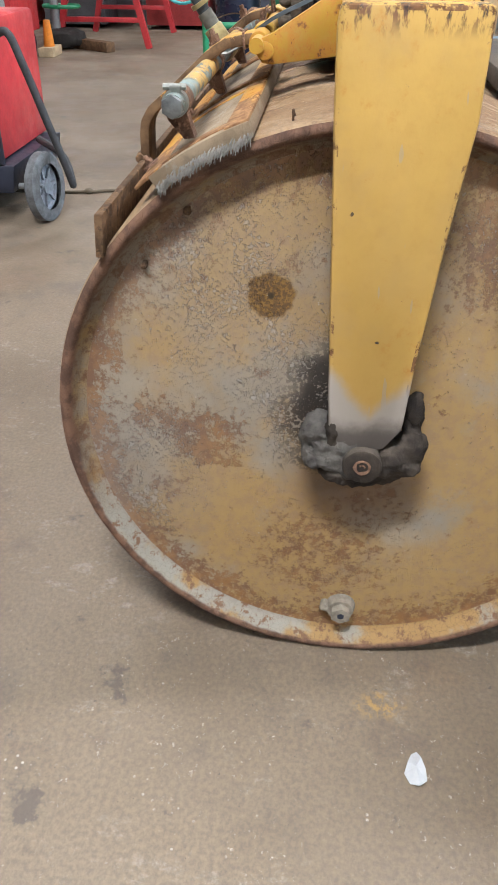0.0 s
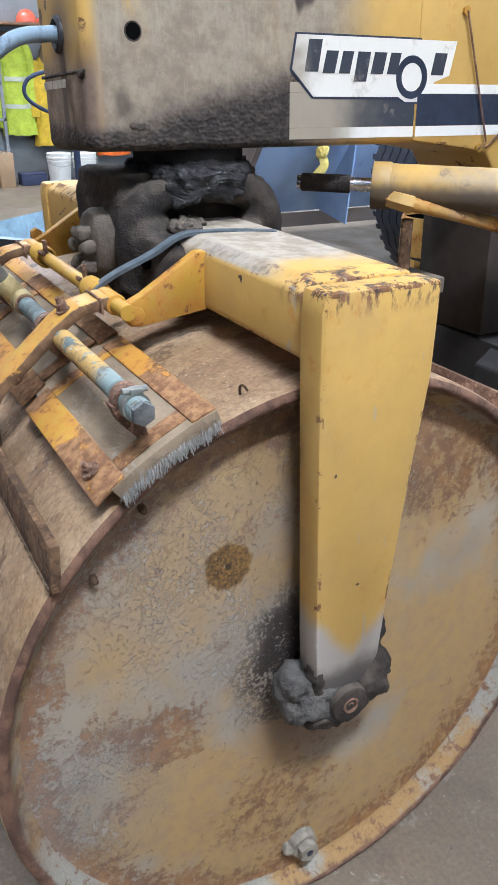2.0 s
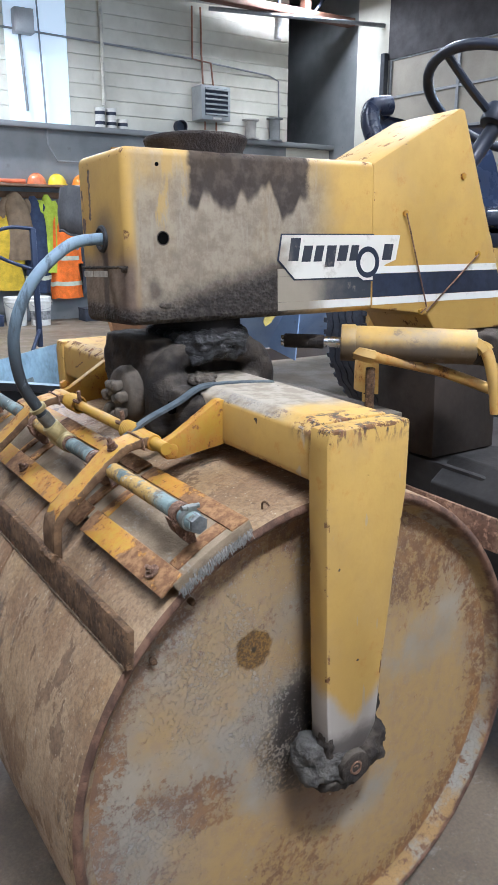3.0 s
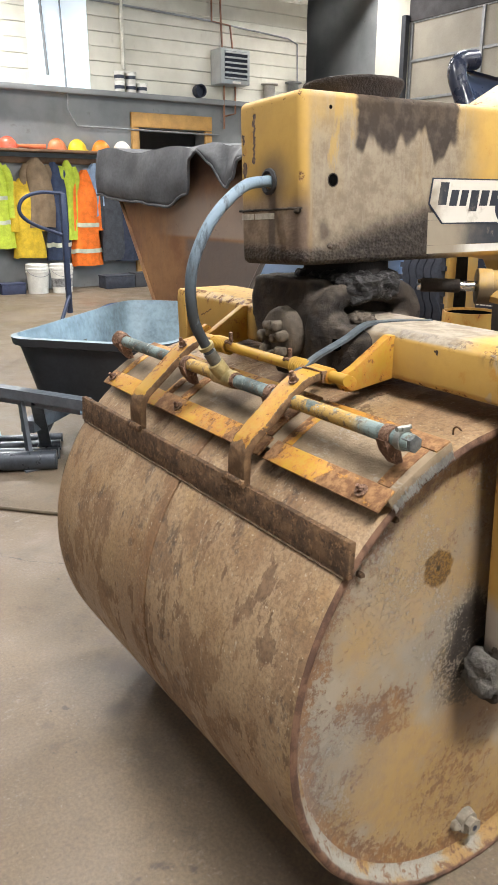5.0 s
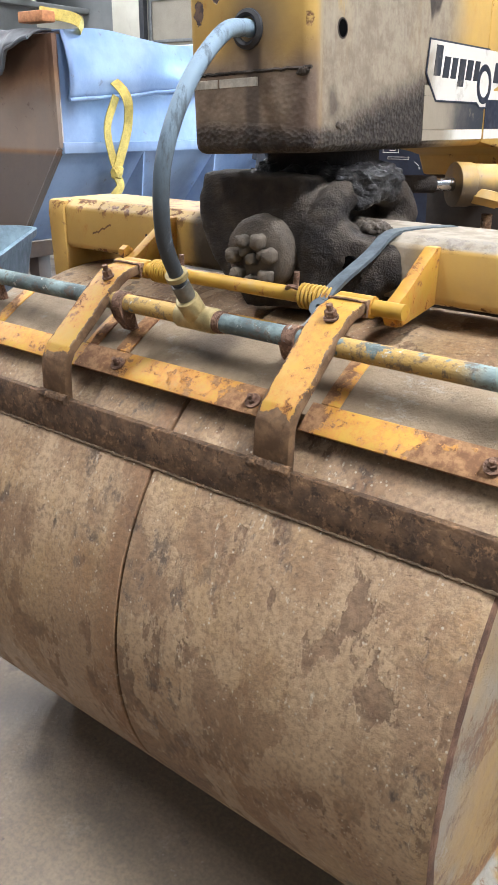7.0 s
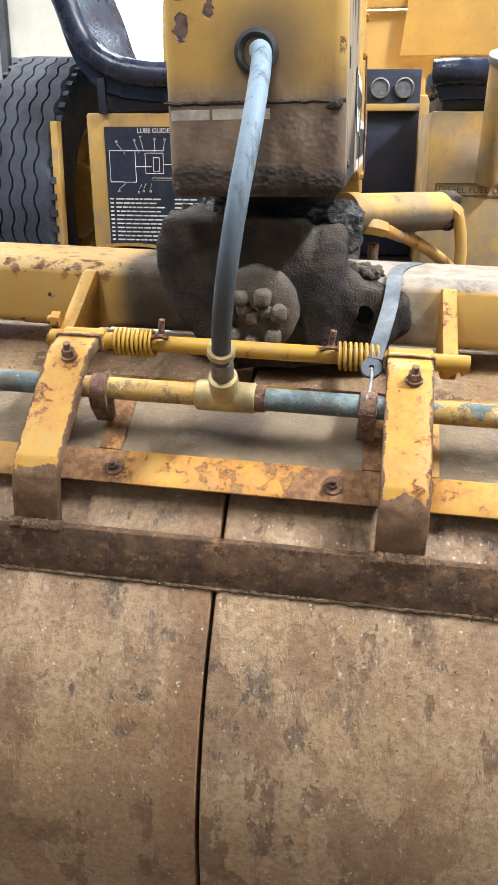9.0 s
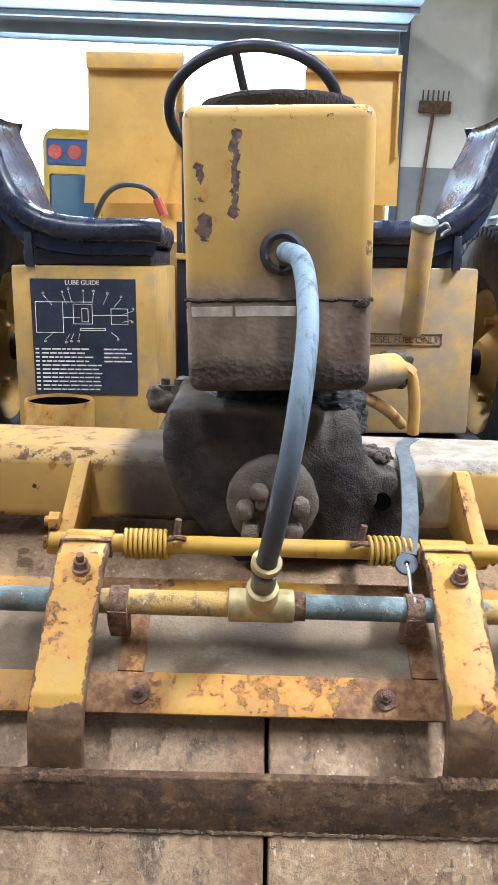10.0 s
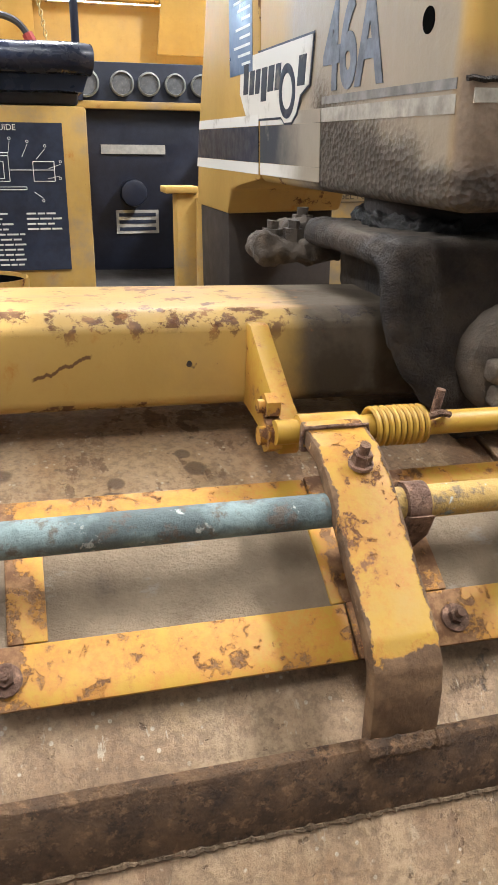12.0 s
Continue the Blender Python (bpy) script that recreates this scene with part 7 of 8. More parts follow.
def coat(y, w, z0, z1, colour, nm, deep=0.12, seed=0, stripes_at=()):
    """A coat that hangs from a peg: narrow shoulders, folds that open downwards."""
    c = thing("work_coat", (XW + 0.12, y, z0), f"{nm} hanging from a peg on the wall", "coat", "coats on the pegs")
    bm = bmesh.new()
    n, rows = 40, 22
    grid = []
    for r in range(rows + 1):
        t = r / rows
        z = z1 + (z0 - z1) * t
        half = w * (0.10 + 0.34 * min(1, t * 5) ** 0.7 + 0.10 * t)
        ring = []
        for k in range(n):
            a = 2 * math.pi * k / n
            fold = 1 + (0.10 + 0.22 * t) * noise.noise(Vector((math.cos(a) * 2.2 + seed, math.sin(a) * 2.2, t * 1.6 + seed)))
            ring.append(bm.verts.new((XW + 0.15 + deep * math.sin(a) * (0.5 + 0.5 * min(1, t * 4)) * fold, y + half * math.cos(a) * fold + 0.02 * math.sin(t * 5 + seed), z + 0.02 * noise.noise(Vector((k * 0.3, seed, 0))) * t)))
        grid.append(ring)
    for a, b in zip(grid, grid[1:]):
        for k in range(n):
            bm.faces.new((a[k], a[(k + 1) % n], b[(k + 1) % n], b[k]))
    bm.faces.new(grid[0])
    rings_at = [[v.co.copy() for v in ring] for ring in grid]
    cl = part("cloth", bm, plain(nm.split()[0] + "_cloth", colour, 0.9, 0, 0.25, 10, 80, 0.002), c, "", 60)
    for sgn in (-1, 1):
        line = curve([(XW + 0.15, y + sgn * w * 0.30, z1 - 0.10), (XW + 0.17, y + sgn * w * 0.46, z1 - 0.28), (XW + 0.18, y + sgn * w * 0.48, z1 - 0.30 - (z1 - z0) * 0.42)], 6)
        part("sleeve", tubed(line, lambda t: 0.06 + 0.01 * t, 12), cl.data.materials[0], c)
    for s in stripes_at:
        r0 = int(s * rows)
        bm = bmesh.new()
        loops = []
        for r in (r0, r0 + 1):
            mid = sum((v for v in rings_at[r]), Vector()) / n
            loops.append([bm.verts.new(mid + (v - mid) * 1.06) for v in rings_at[r]])
        for k in range(n):
            bm.faces.new((loops[0][k], loops[0][(k + 1) % n], loops[1][(k + 1) % n], loops[1][k]))
        part("reflective_band", bm, plain("reflective_tape", (0.52, 0.54, 0.42), 0.4), c, "pale reflective band")
    return c


for spec in ((1.55, 0.5, 0.75, 1.98, (0.45, 0.55, 0.05), "lime safety jacket", 0.12, 1, (0.5,)), (1.98, 0.45, 0.65, 1.98, (0.50, 0.60, 0.06), "lime hi-vis vest", 0.11, 2, (0.45, 0.7)), (2.42, 0.42, 0.50, 1.75, (0.62, 0.42, 0.03), "yellow rain trousers", 0.12, 3, ()), (2.62, 0.46, 0.95, 2.0, (0.20, 0.14, 0.085), "brown canvas coat", 0.16, 4, ()), (2.90, 0.36, 0.45, 1.95, (0.03, 0.045, 0.09), "navy work coat", 0.12, 5, (0.86,)), (3.10, 0.28, 0.75, 1.98, (0.42, 0.52, 0.05), "lime jacket", 0.10, 6, ()), (3.36, 0.42, 0.35, 1.85, (0.80, 0.17, 0.02), "orange coverall", 0.14, 7, (0.55, 0.85)), (3.52, 0.30, 1.10, 1.95, (0.22, 0.30, 0.42), "plaid blue shirt", 0.10, 8, ()), (3.80, 0.40, 0.42, 1.85, (0.045, 0.05, 0.06), "charcoal coat", 0.13, 9, ()), (4.08, 0.44, 0.40, 1.8, (0.025, 0.032, 0.055), "navy parka", 0.14, 10, ()), (4.30, 0.24, 0.75, 1.6, (0.03, 0.10, 0.32), "blue jacket", 0.10, 11, ())):
    coat(spec[0] + 0.27, spec[1], spec[2], spec[3] - 0.06, *spec[4:])
b0 = thing("plastic_bucket", (-10.12, 2.68, 0), "dirty white plastic bucket on the floor", "bucket", "buckets by the wall")
prof = [(0.0, 0.0), (0.0, 0.145), (0.30, 0.165), (0.305, 0.172), (0.325, 0.172), (0.33, 0.167), (0.345, 0.168), (0.35, 0.176), (0.375, 0.176), (0.38, 0.168), (0.42, 0.172), (0.43, 0.160), (0.30, 0.15), (0.3, 0.0)]
part("pail", lathed(prof, (-10.12, 2.68, 0), "z", 28), MAT_PLASTIC, b0)
part("bail", tubed([(-10.12 + 0.05 + 0.13 * math.sin(a), 2.68 + 0.178 * math.cos(a), 0.36 - 0.11 * math.sin(a)) for a in (math.pi * k / 12 for k in range(13))], 0.004, 6), MAT_STEEL, b0)
copy_thing(b0, pose(-10.02, 3.02, 0))
bk = [o for o in bpy.data.objects if o.name.startswith("plastic_bucket")][-1]
bm = lathed([(0.09, 0.1525), (0.22, 0.161)], (-10.02, 3.02, 0), "z", 28)
part("label_band", bm, plain("printed_label", (0.24, 0.24, 0.24), 0.5, 0, 0.6, 25, 20), bk, "grey printed label")
floor_bits = ((-10.2, 2.3, 0.36, 0.22, 0.14, (0.04, 0.05, 0.10), "navy"), (-10.2, 4.0, 0.5, 0.3, 0.18, (0.03, 0.035, 0.05), "black"), (-10.2, 4.42, 0.3, 0.25, 0.2, (0.05, 0.05, 0.055), "dark grey"))
for x, y, l, w_, h, c, nm in floor_bits:
    t = thing("boot_box", (x, y, 0), f"{nm} box on the floor under the coats", "box", "boxes under the coats")
    part("carton", boxed(x - w_ / 2, x + w_ / 2, y - l / 2, y + l / 2, 0, h, 0.01), plain(nm.replace(" ", "_") + "_box", c, 0.7), t)
    part("carton_lid", boxed(x - w_ / 2 - 0.005, x + w_ / 2 + 0.005, y - l / 2 - 0.005, y + l / 2 + 0.005, h, h + 0.025, 0.006), t.children[0].data.materials[0], t)

# ---- hand truck, hopper, tubs ----
MAT_BLUETUBE = plain("dark_blue_enamel", (0.03, 0.045, 0.09), 0.4, 0.2, 0.2, 10)
dolly = thing("hand_truck", (-7.0, 1.85, 0), "dark blue tubular hand truck standing upright", "hand truck")
part("upright", boxed(-7.03, -6.97, 1.97, 2.03, 0.12, 1.42, 0.012), MAT_BLUETUBE, dolly)
part("handle", tubed(curve([(-7.0, 2.0, 1.42), (-7.0, 1.75, 1.43), (-7.0, 1.56, 1.36), (-7.0, 1.52, 1.22), (-7.0, 1.66, 1.10), (-7.0, 1.98, 0.98)], 6), 0.02, 10), MAT_BLUETUBE, dolly)
part("rear_leg", tubed([(-6.98, 2.0, 0.32), (-6.8, 1.80, 0.0)], 0.022, 10), MAT_BLUETUBE, dolly)
part("toe_plate", boxed(-7.2, -6.95, 1.9, 2.2, 0.0, 0.015), MAT_BLUETUBE, dolly)


def hopper_rust():
    b = Mat("streaked_rusty_sheet")
    c = b.mix(b.ramp(b.noise(2.2, 6, 0.6), 0.35, 0.65), (0.20, 0.095, 0.048), (0.33, 0.18, 0.085))
    c = b.mix(b.ramp(b.noise(7, 5, 0.6, (1, 1, 0.18), shift=4), 0.48, 0.70, 0, 0.6), c, (0.17, 0.10, 0.075))
    pale = b.mul(b.axis("x", -4.4, -3.75, 0.5, 1.6), b.mul(b.axis("z", 1.08, 1.11), b.axis("z", 1.50, 1.30, 0.2, 2)))
    c = b.mix(b.mul(pale, 0.65), c, (0.33, 0.28, 0.24))
    dim = b.mul(b.axis("x", -4.0, -3.8, 0.35, 2.5), b.axis("z", 1.09, 1.06))
    c = b.mix(b.mul(dim, 0.8), c, (0.12, 0.11, 0.105))
    c = b.mix(b.mul(b.axis("z", 1.42, 1.55, 0.2, 2), 0.6), c, (0.10, 0.055, 0.045))
    c = b.mix(b.ramp(b.noise(16, 6, 0.7, shift=31), 0.6, 0.7, 0, 0.5), c, (0.10, 0.06, 0.04))
    return b.done(c, 0.5, 0.2, b.noise(30, 6), 0.002)


def blue_sheet():
    b = Mat("faded_blue_sheet")
    c = b.mix(b.ramp(b.noise(1.8, 6, 0.6), 0.35, 0.65), (0.17, 0.25, 0.42), (0.28, 0.37, 0.53))
    c = b.mix(b.ramp(b.noise(14, 6, 0.7, shift=3), 0.62, 0.7, 0, 0.6), c, (0.16, 0.15, 0.15))
    return b.done(c, 0.42, 0.1, b.noise(20, 5), 0.002)


hop = thing("sand_hopper", (-3.95, 2.8, 0), "large rusty and faded blue steel sand hopper", "hopper")
TL, TR, MR, BR, BL = (-5.05, 1.70, 1.71), (-2.82, 1.90, 1.69), (-2.82, 1.90, 1.11), (-3.22, 1.87, 0.55), (-4.34, 1.79, 0.48)


def sheet(points, thick, mat, name, label, parent, fold=None):
    """A plate of even thickness through the given outline."""
    bm = bmesh.new()
    v = [bm.verts.new(p) for p in points]
    f = bm.faces.new(v)
    f.normal_update()
    n = f.normal.copy()
    back = [bm.verts.new(Vector(p) - n * thick) for p in points]
    bm.faces.new(back[::-1])
    k = len(v)
    for i in range(k):
        bm.faces.new((v[i], back[i], back[(i + 1) % k], v[(i + 1) % k]))
    return part(name, bm, mat, parent, label, None)


MAT_HOPPER, MAT_BLUE = hopper_rust(), blue_sheet()
sheet([TL, BL, BR, MR, TR], 0.02, MAT_HOPPER, "end_sheet", "rusty tapering end sheet", hop)
for a, b_ in ((TL, BL), (TR, MR), (MR, BR)):
    part("edge_angle", tubed([a, b_], 0.02, 6), MAT_HOPPER, hop)
FAR = Vector((0.0, 3.2, 0))
sheet([TR, MR, tuple(Vector(MR) + FAR), tuple(Vector(TR) + FAR)], 0.02, MAT_BLUE, "side_sheet", "faded blue upright side", hop)
sheet([MR, BR, tuple(Vector(BR) + FAR), tuple(Vector(MR) + FAR)], 0.02, MAT_BLUE, "slope_sheet", "faded blue sloping side", hop)
sheet([TL, BL, tuple(Vector(BL) + FAR), tuple(Vector(TL) + FAR)], 0.02, MAT_HOPPER, "far_sheet", "", hop)
part("side_rail", boxed(-2.86, -2.79, 1.9, 5.1, 1.08, 1.14, 0.006), MAT_BLUE, hop)
for y in (2.55, 3.25, 3.95, 4.65):
    sheet([(-2.80, y, 1.08), (-2.87, y, 0.50), (-3.23, y, 0.56)], 0.012, MAT_BLUE, "rib", "triangular stiffening rib", hop)
for x, y in ((-3.37, 2.1), (-4.17, 2.0), (-3.37, 4.8), (-4.17, 4.8)):
    part("leg", boxed(x - 0.05, x + 0.05, y - 0.05, y + 0.05, 0.0, 0.62, 0.006), MAT_HOPPER, hop)
part("hopper_sill", boxed(-4.30, -3.24, 1.90, 5.0, 0.44, 0.54, 0.01), MAT_HOPPER, hop)


def cloth_flap(name, a, b, edge, out, mat, label, cat, seed):
    """A stiff sheet laid over an edge from a to b; edge: how far it hangs down along its length."""
    t = thing(name, ((a[0] + b[0]) / 2, (a[1] + b[1]) / 2, a[2] - 0.3), label, cat)
    A_, B_, n, rows = Vector(a), Vector(b), 90, 16
    o = Vector(out)
    bm = bmesh.new()
    grid = [[] for _ in range(rows + 1)]
    for k in range(n + 1):
        u = k / n
        i = max(j for j, e in enumerate(edge[:-1]) if e[0] <= u)
        (u0, d0), (u1, d1) = edge[i], edge[i + 1]
        f = (u - u0) / (u1 - u0)
        drop = d0 + (d1 - d0) * f * f * (3 - 2 * f)
        lift = 0.02 + 0.05 * noise.noise(Vector((u * 5, seed, 0))) + 0.09 * max(0.0, 0.25 - drop)
        for r in range(rows + 1):
            s = r / rows
            p = A_.lerp(B_, u)
            if s < 0.25:
                q = p - o * (0.25 - s) * 1.6 + Vector((0, 0, lift))
            else:
                d = (s - 0.25) / 0.75
                belly = 0.05 * math.sin(d * 2.4) + 0.28 * max(0.0, 0.30 - drop) * d + 0.03 * noise.noise(Vector((u * 9, d * 2, seed)))
                q = p + o * (0.03 + belly) + Vector((0, 0, lift * (1 - d) - drop * d + 0.015 * noise.noise(Vector((u * 14, seed, 4))) * d))
            grid[r].append(bm.verts.new(q))
    for p, q in zip(grid, grid[1:]):
        for k in range(n):
            bm.faces.new((p[k], p[k + 1], q[k + 1], q[k]))
    hem = [v.co.copy() for v in grid[-1]]
    ob = part("sheet", bm, mat, t, "", 60)
    part("edge_hem", tubed(hem, 0.011, 8), mat, t, "rolled lower edge of the sheet")
    mod = ob.modifiers.new("thick", "SOLIDIFY")
    mod.thickness = 0.012
    return t


COVER_EDGE = ((0, 0.33), (0.22, 0.37), (0.48, 0.40), (0.59, 0.31), (0.68, 0.05), (0.72, 0.01), (0.77, 0.10), (0.83, 0.25), (0.86, 0.20), (0.92, 0.07), (1, 0.03))
cloth_flap("rubber_cover", (-5.13, 1.69, 1.73), (-2.86, 1.90, 1.69), COVER_EDGE, (0.08, -0.99, 0), plain("grey_rubber_sheet", (0.085, 0.088, 0.095), 0.6, 0, 0.35, 3, 40), "wavy grey rubber cover draped over the hopper edge", "cover", 1.2)
cloth_flap("tarp_flap", (-2.82, 1.93, 1.70), (-2.82, 5.1, 1.71), ((0, 0.34), (0.12, 0.31), (0.3, 0.26), (0.7, 0.28), (1, 0.25)), (1, 0, 0), MAT_BLUE, "faded blue stiff flap folded over the hopper side", "cover", 0.6)
bk = thing("brick_weight", (-2.92, 1.87, 1.77), "orange brick holding the cover down", "brick")
part("block", boxed(-3.03, -2.82, 1.84, 1.93, 1.745, 1.80, 0.008), plain("orange_brick", (0.45, 0.20, 0.09), 0.9, 0, 0.3, 30), bk)
ys = thing("ratchet_strap", (-2.75, 2.25, 0.92), "knotted yellow webbing strap hanging over the hopper side", "strap")
MAT_STRAP = plain("yellow_webbing", (0.52, 0.40, 0.10), 0.8, 0, 0.3, 20, 150, 0.001)
part("webbing", tubed(curve([(-2.92, 1.9, 1.8), (-2.73, 2.02, 1.75), (-2.99, 2.25, 1.62), (-2.67, 2.26, 1.42), (-2.7, 2.32, 1.25), (-2.71, 2.26, 1.07), (-2.72, 2.23, 0.99)], 6), 0.02, 4, (0.030, 0.003), (1, 0, 0)), MAT_STRAP, ys)
part("webbing", tubed(curve([(-2.71, 2.24, 1.39), (-2.72, 2.17, 1.22), (-2.73, 2.21, 1.05), (-2.72, 2.23, 0.99)], 6), 0.02, 4, (0.026, 0.003), (1, 0, 0)), MAT_STRAP, ys)
part("knot", lumped((-2.72, 2.23, 0.97), (0.03, 0.035, 0.04), 0.9, 0.014, 40, 3, 3), MAT_STRAP, ys)
part("strap_end", tubed(curve([(-2.72, 2.23, 0.95), (-2.71, 2.24, 0.89), (-2.72, 2.19, 0.83), (-2.72, 2.2, 0.8)], 5), 0.02, 4, (0.030, 0.003), (1, 0, 0)), MAT_STRAP, ys)


def tub(name, label, centre, yaw, l, w_, z0, z1, outer, inner, r=0.16):
    """A moulded tub with rounded corners, sloping sides and a rolled rim."""
    t = thing(name, (centre[0], centre[1], z0), label, "tub")
    m = Matrix.Translation((centre[0], centre[1], 0)) @ Matrix.Rotation(radians(yaw), 4, "Z")

    def loop(sc, z, rr):
        out = []
        a, b = l / 2 * sc, w_ / 2 * sc
        for cx, cy, st in ((a - rr, b - rr, 0), (-a + rr, b - rr, 90), (-a + rr, -b + rr, 180), (a - rr, -b + rr, 270)):
            for k in range(7):
                g = radians(st + 15 * k)
                out.append(m @ Vector((cx + rr * math.cos(g), cy + rr * math.sin(g), z)))
        return out

    def skin(bm, loops, cap):
        rings = [[bm.verts.new(p) for p in lp] for lp in loops]
        for p, q in zip(rings, rings[1:]):
            for k in range(len(p)):
                bm.faces.new((p[k], p[(k + 1) % len(p)], q[(k + 1) % len(p)], q[k]))
        bm.faces.new(rings[cap])

    bm = bmesh.new()
    skin(bm, [loop(0.82, z0, r * 0.8), loop(0.84, z0 + 0.03, r * 0.9), loop(0.96, z1 - 0.05, r), loop(1.0, z1 - 0.04, r), loop(1.01, z1, r)], 0)
    part("outer_wall", bm, outer, t, "", 50)
    bm = bmesh.new()
    skin(bm, [loop(1.01, z1, r), loop(0.97, z1 + 0.004, r), loop(0.945, z1 - 0.04, r), loop(0.82, z0 + 0.05, r * 0.8)], -1)
    part("inner_wall", bm, inner, t, "", 50)
    return t


mix_in = plain("blue_grey_cement_film", (0.17, 0.235, 0.275), 0.55, 0, 0.4, 4, 30)
t1 = tub("mixing_tub", "black mixing tub, blue-grey with dried cement inside", (-2.85, 0.95), 132, 1.72, 0.94, 0.24, 0.66, plain("black_poly", (0.025, 0.028, 0.033), 0.5, 0, 0.3, 6), mix_in)
m = Matrix.Translation((-2.85, 0.95, 0)) @ Matrix.Rotation(radians(132), 4, "Z")
bm = boxed(-0.30, 0.05, 0.404, 0.408, 0.42, 0.56)
bmesh.ops.rotate(bm, cent=(0, 0.404, 0.42), matrix=Matrix.Rotation(radians(-13), 3, "X"), verts=bm.verts)
bmesh.ops.transform(bm, matrix=m, verts=bm.verts)
part("paper_label", bm, plain("worn_label", (0.16, 0.17, 0.15), 0.6, 0, 0.6, 12), t1, "worn pale label", None)
tub("blue_bin", "blue plastic bin on the floor", (-4.75, 1.72), 140, 0.8, 0.55, 0.0, 0.45, plain("blue_poly", (0.07, 0.15, 0.34), 0.45), plain("blue_poly_inside", (0.10, 0.19, 0.38), 0.5))
MAT_STAND = plain("blue_grey_steel", (0.13, 0.155, 0.185), 0.45, 0.5, 0.2, 8)
stand = thing("steel_trestle", (-2.8, 0.8, 0), "low blue-grey steel trestle under the tub", "trestle")
for off in (-0.30, 0.30):
    bm = boxed(-0.95, 1.25, off - 0.04, off + 0.04, 0.17, 0.238, 0.005)
    bmesh.ops.transform(bm, matrix=m, verts=bm.verts)
    part("rail", bm, MAT_STAND, stand)
    for u in (-0.7, 0.85):
        a, b_ = m @ Vector((u, off, 0.17)), m @ Vector((u - 0.06, off * 1.25, 0.0))
        part("leg", tubed([a, b_], 0.03, 4, (0.035, 0.012)), MAT_STAND, stand)
        q = m @ Vector((u - 0.06, off * 1.25, 0.0))
        part("foot", boxed(q.x - 0.06, q.x + 0.06, q.y - 0.05, q.y + 0.05, 0.0, 0.012, 0.003), MAT_STAND, stand)
beam2 = thing("steel_beam", (-2.0, 0.0, 0.0), "grey steel beam resting on a folded stand", "beam")
part("flange", tubed([(-3.45, -0.56, 0.40), (-2.0, 0.22, 0.40)], 0.03, 4, (0.035, 0.026)), MAT_STAND, beam2)
part("web", tubed([(-3.45, -0.56, 0.37), (-2.04, 0.20, 0.37)], 0.03, 4, (0.008, 0.03)), MAT_STAND, beam2)
for a, b_ in (((-2.40, 0.01, 0.36), (-2.34, 0.02, 0.012)), ((-2.30, 0.06, 0.36), (-2.62, 0.20, 0.0)), ((-2.95, -0.29, 0.36), (-3.0, -0.32, 0.0))):
    part("stand_leg", tubed([a, b_], 0.03, 4, (0.030, 0.010)), MAT_STAND, beam2)
part("stand_foot", boxed(-2.40, -2.29, -0.03, 0.07, 0.0, 0.012, 0.003), MAT_STAND, beam2)
R4 = (0.026, 0.030, 0.034, 0.052)
MAT_PIPESTEEL = plain("blue_black_pipe_steel", (0.055, 0.065, 0.08), 0.35, 0.4, 0.3, 8, 60)
for i in range(4):
    pz = thing("black_pipe", (-2.9 + 0.14 * i, -0.2, 0), "length of black steel pipe lying on the floor", "pipe", "pipes on the floor")
    part("tube", rodded((-2.72 + 0.15 * i, 0.33 - 0.065 * i, R4[i]), (-3.05 + 0.115 * i, -0.82 if i == 3 else -0.45 - 0.05 * i, R4[i]), R4[i], 18), MAT_PIPESTEEL, pz)

# ---- things beyond the drum seen at the start ----
MAT_RED = plain("red_enamel", (0.42, 0.03, 0.035), 0.4, 0, 0.25, 4, 40)
cart = thing("welder_cart", (-2.1, -1.9, 0), "red welder on a wheeled black cart", "welder")
part("red_case", boxed(-2.5, -1.80, -2.29, -1.585, 0.27, 0.85, 0.02), MAT_RED, cart, "scuffed red steel case")
part("case_edge", boxed(-1.812, -1.785, -1.61, -1.562, 0.27, 0.86, 0.006), MAT_BLACK, cart)
part("cart_base", prismed([(-2.34, 0.12), (-1.54, 0.14), (-1.52, 0.265), (-2.34, 0.265)], "x", -2.5, -1.79, 0.006), MAT_BLACK, cart, "black cart base")


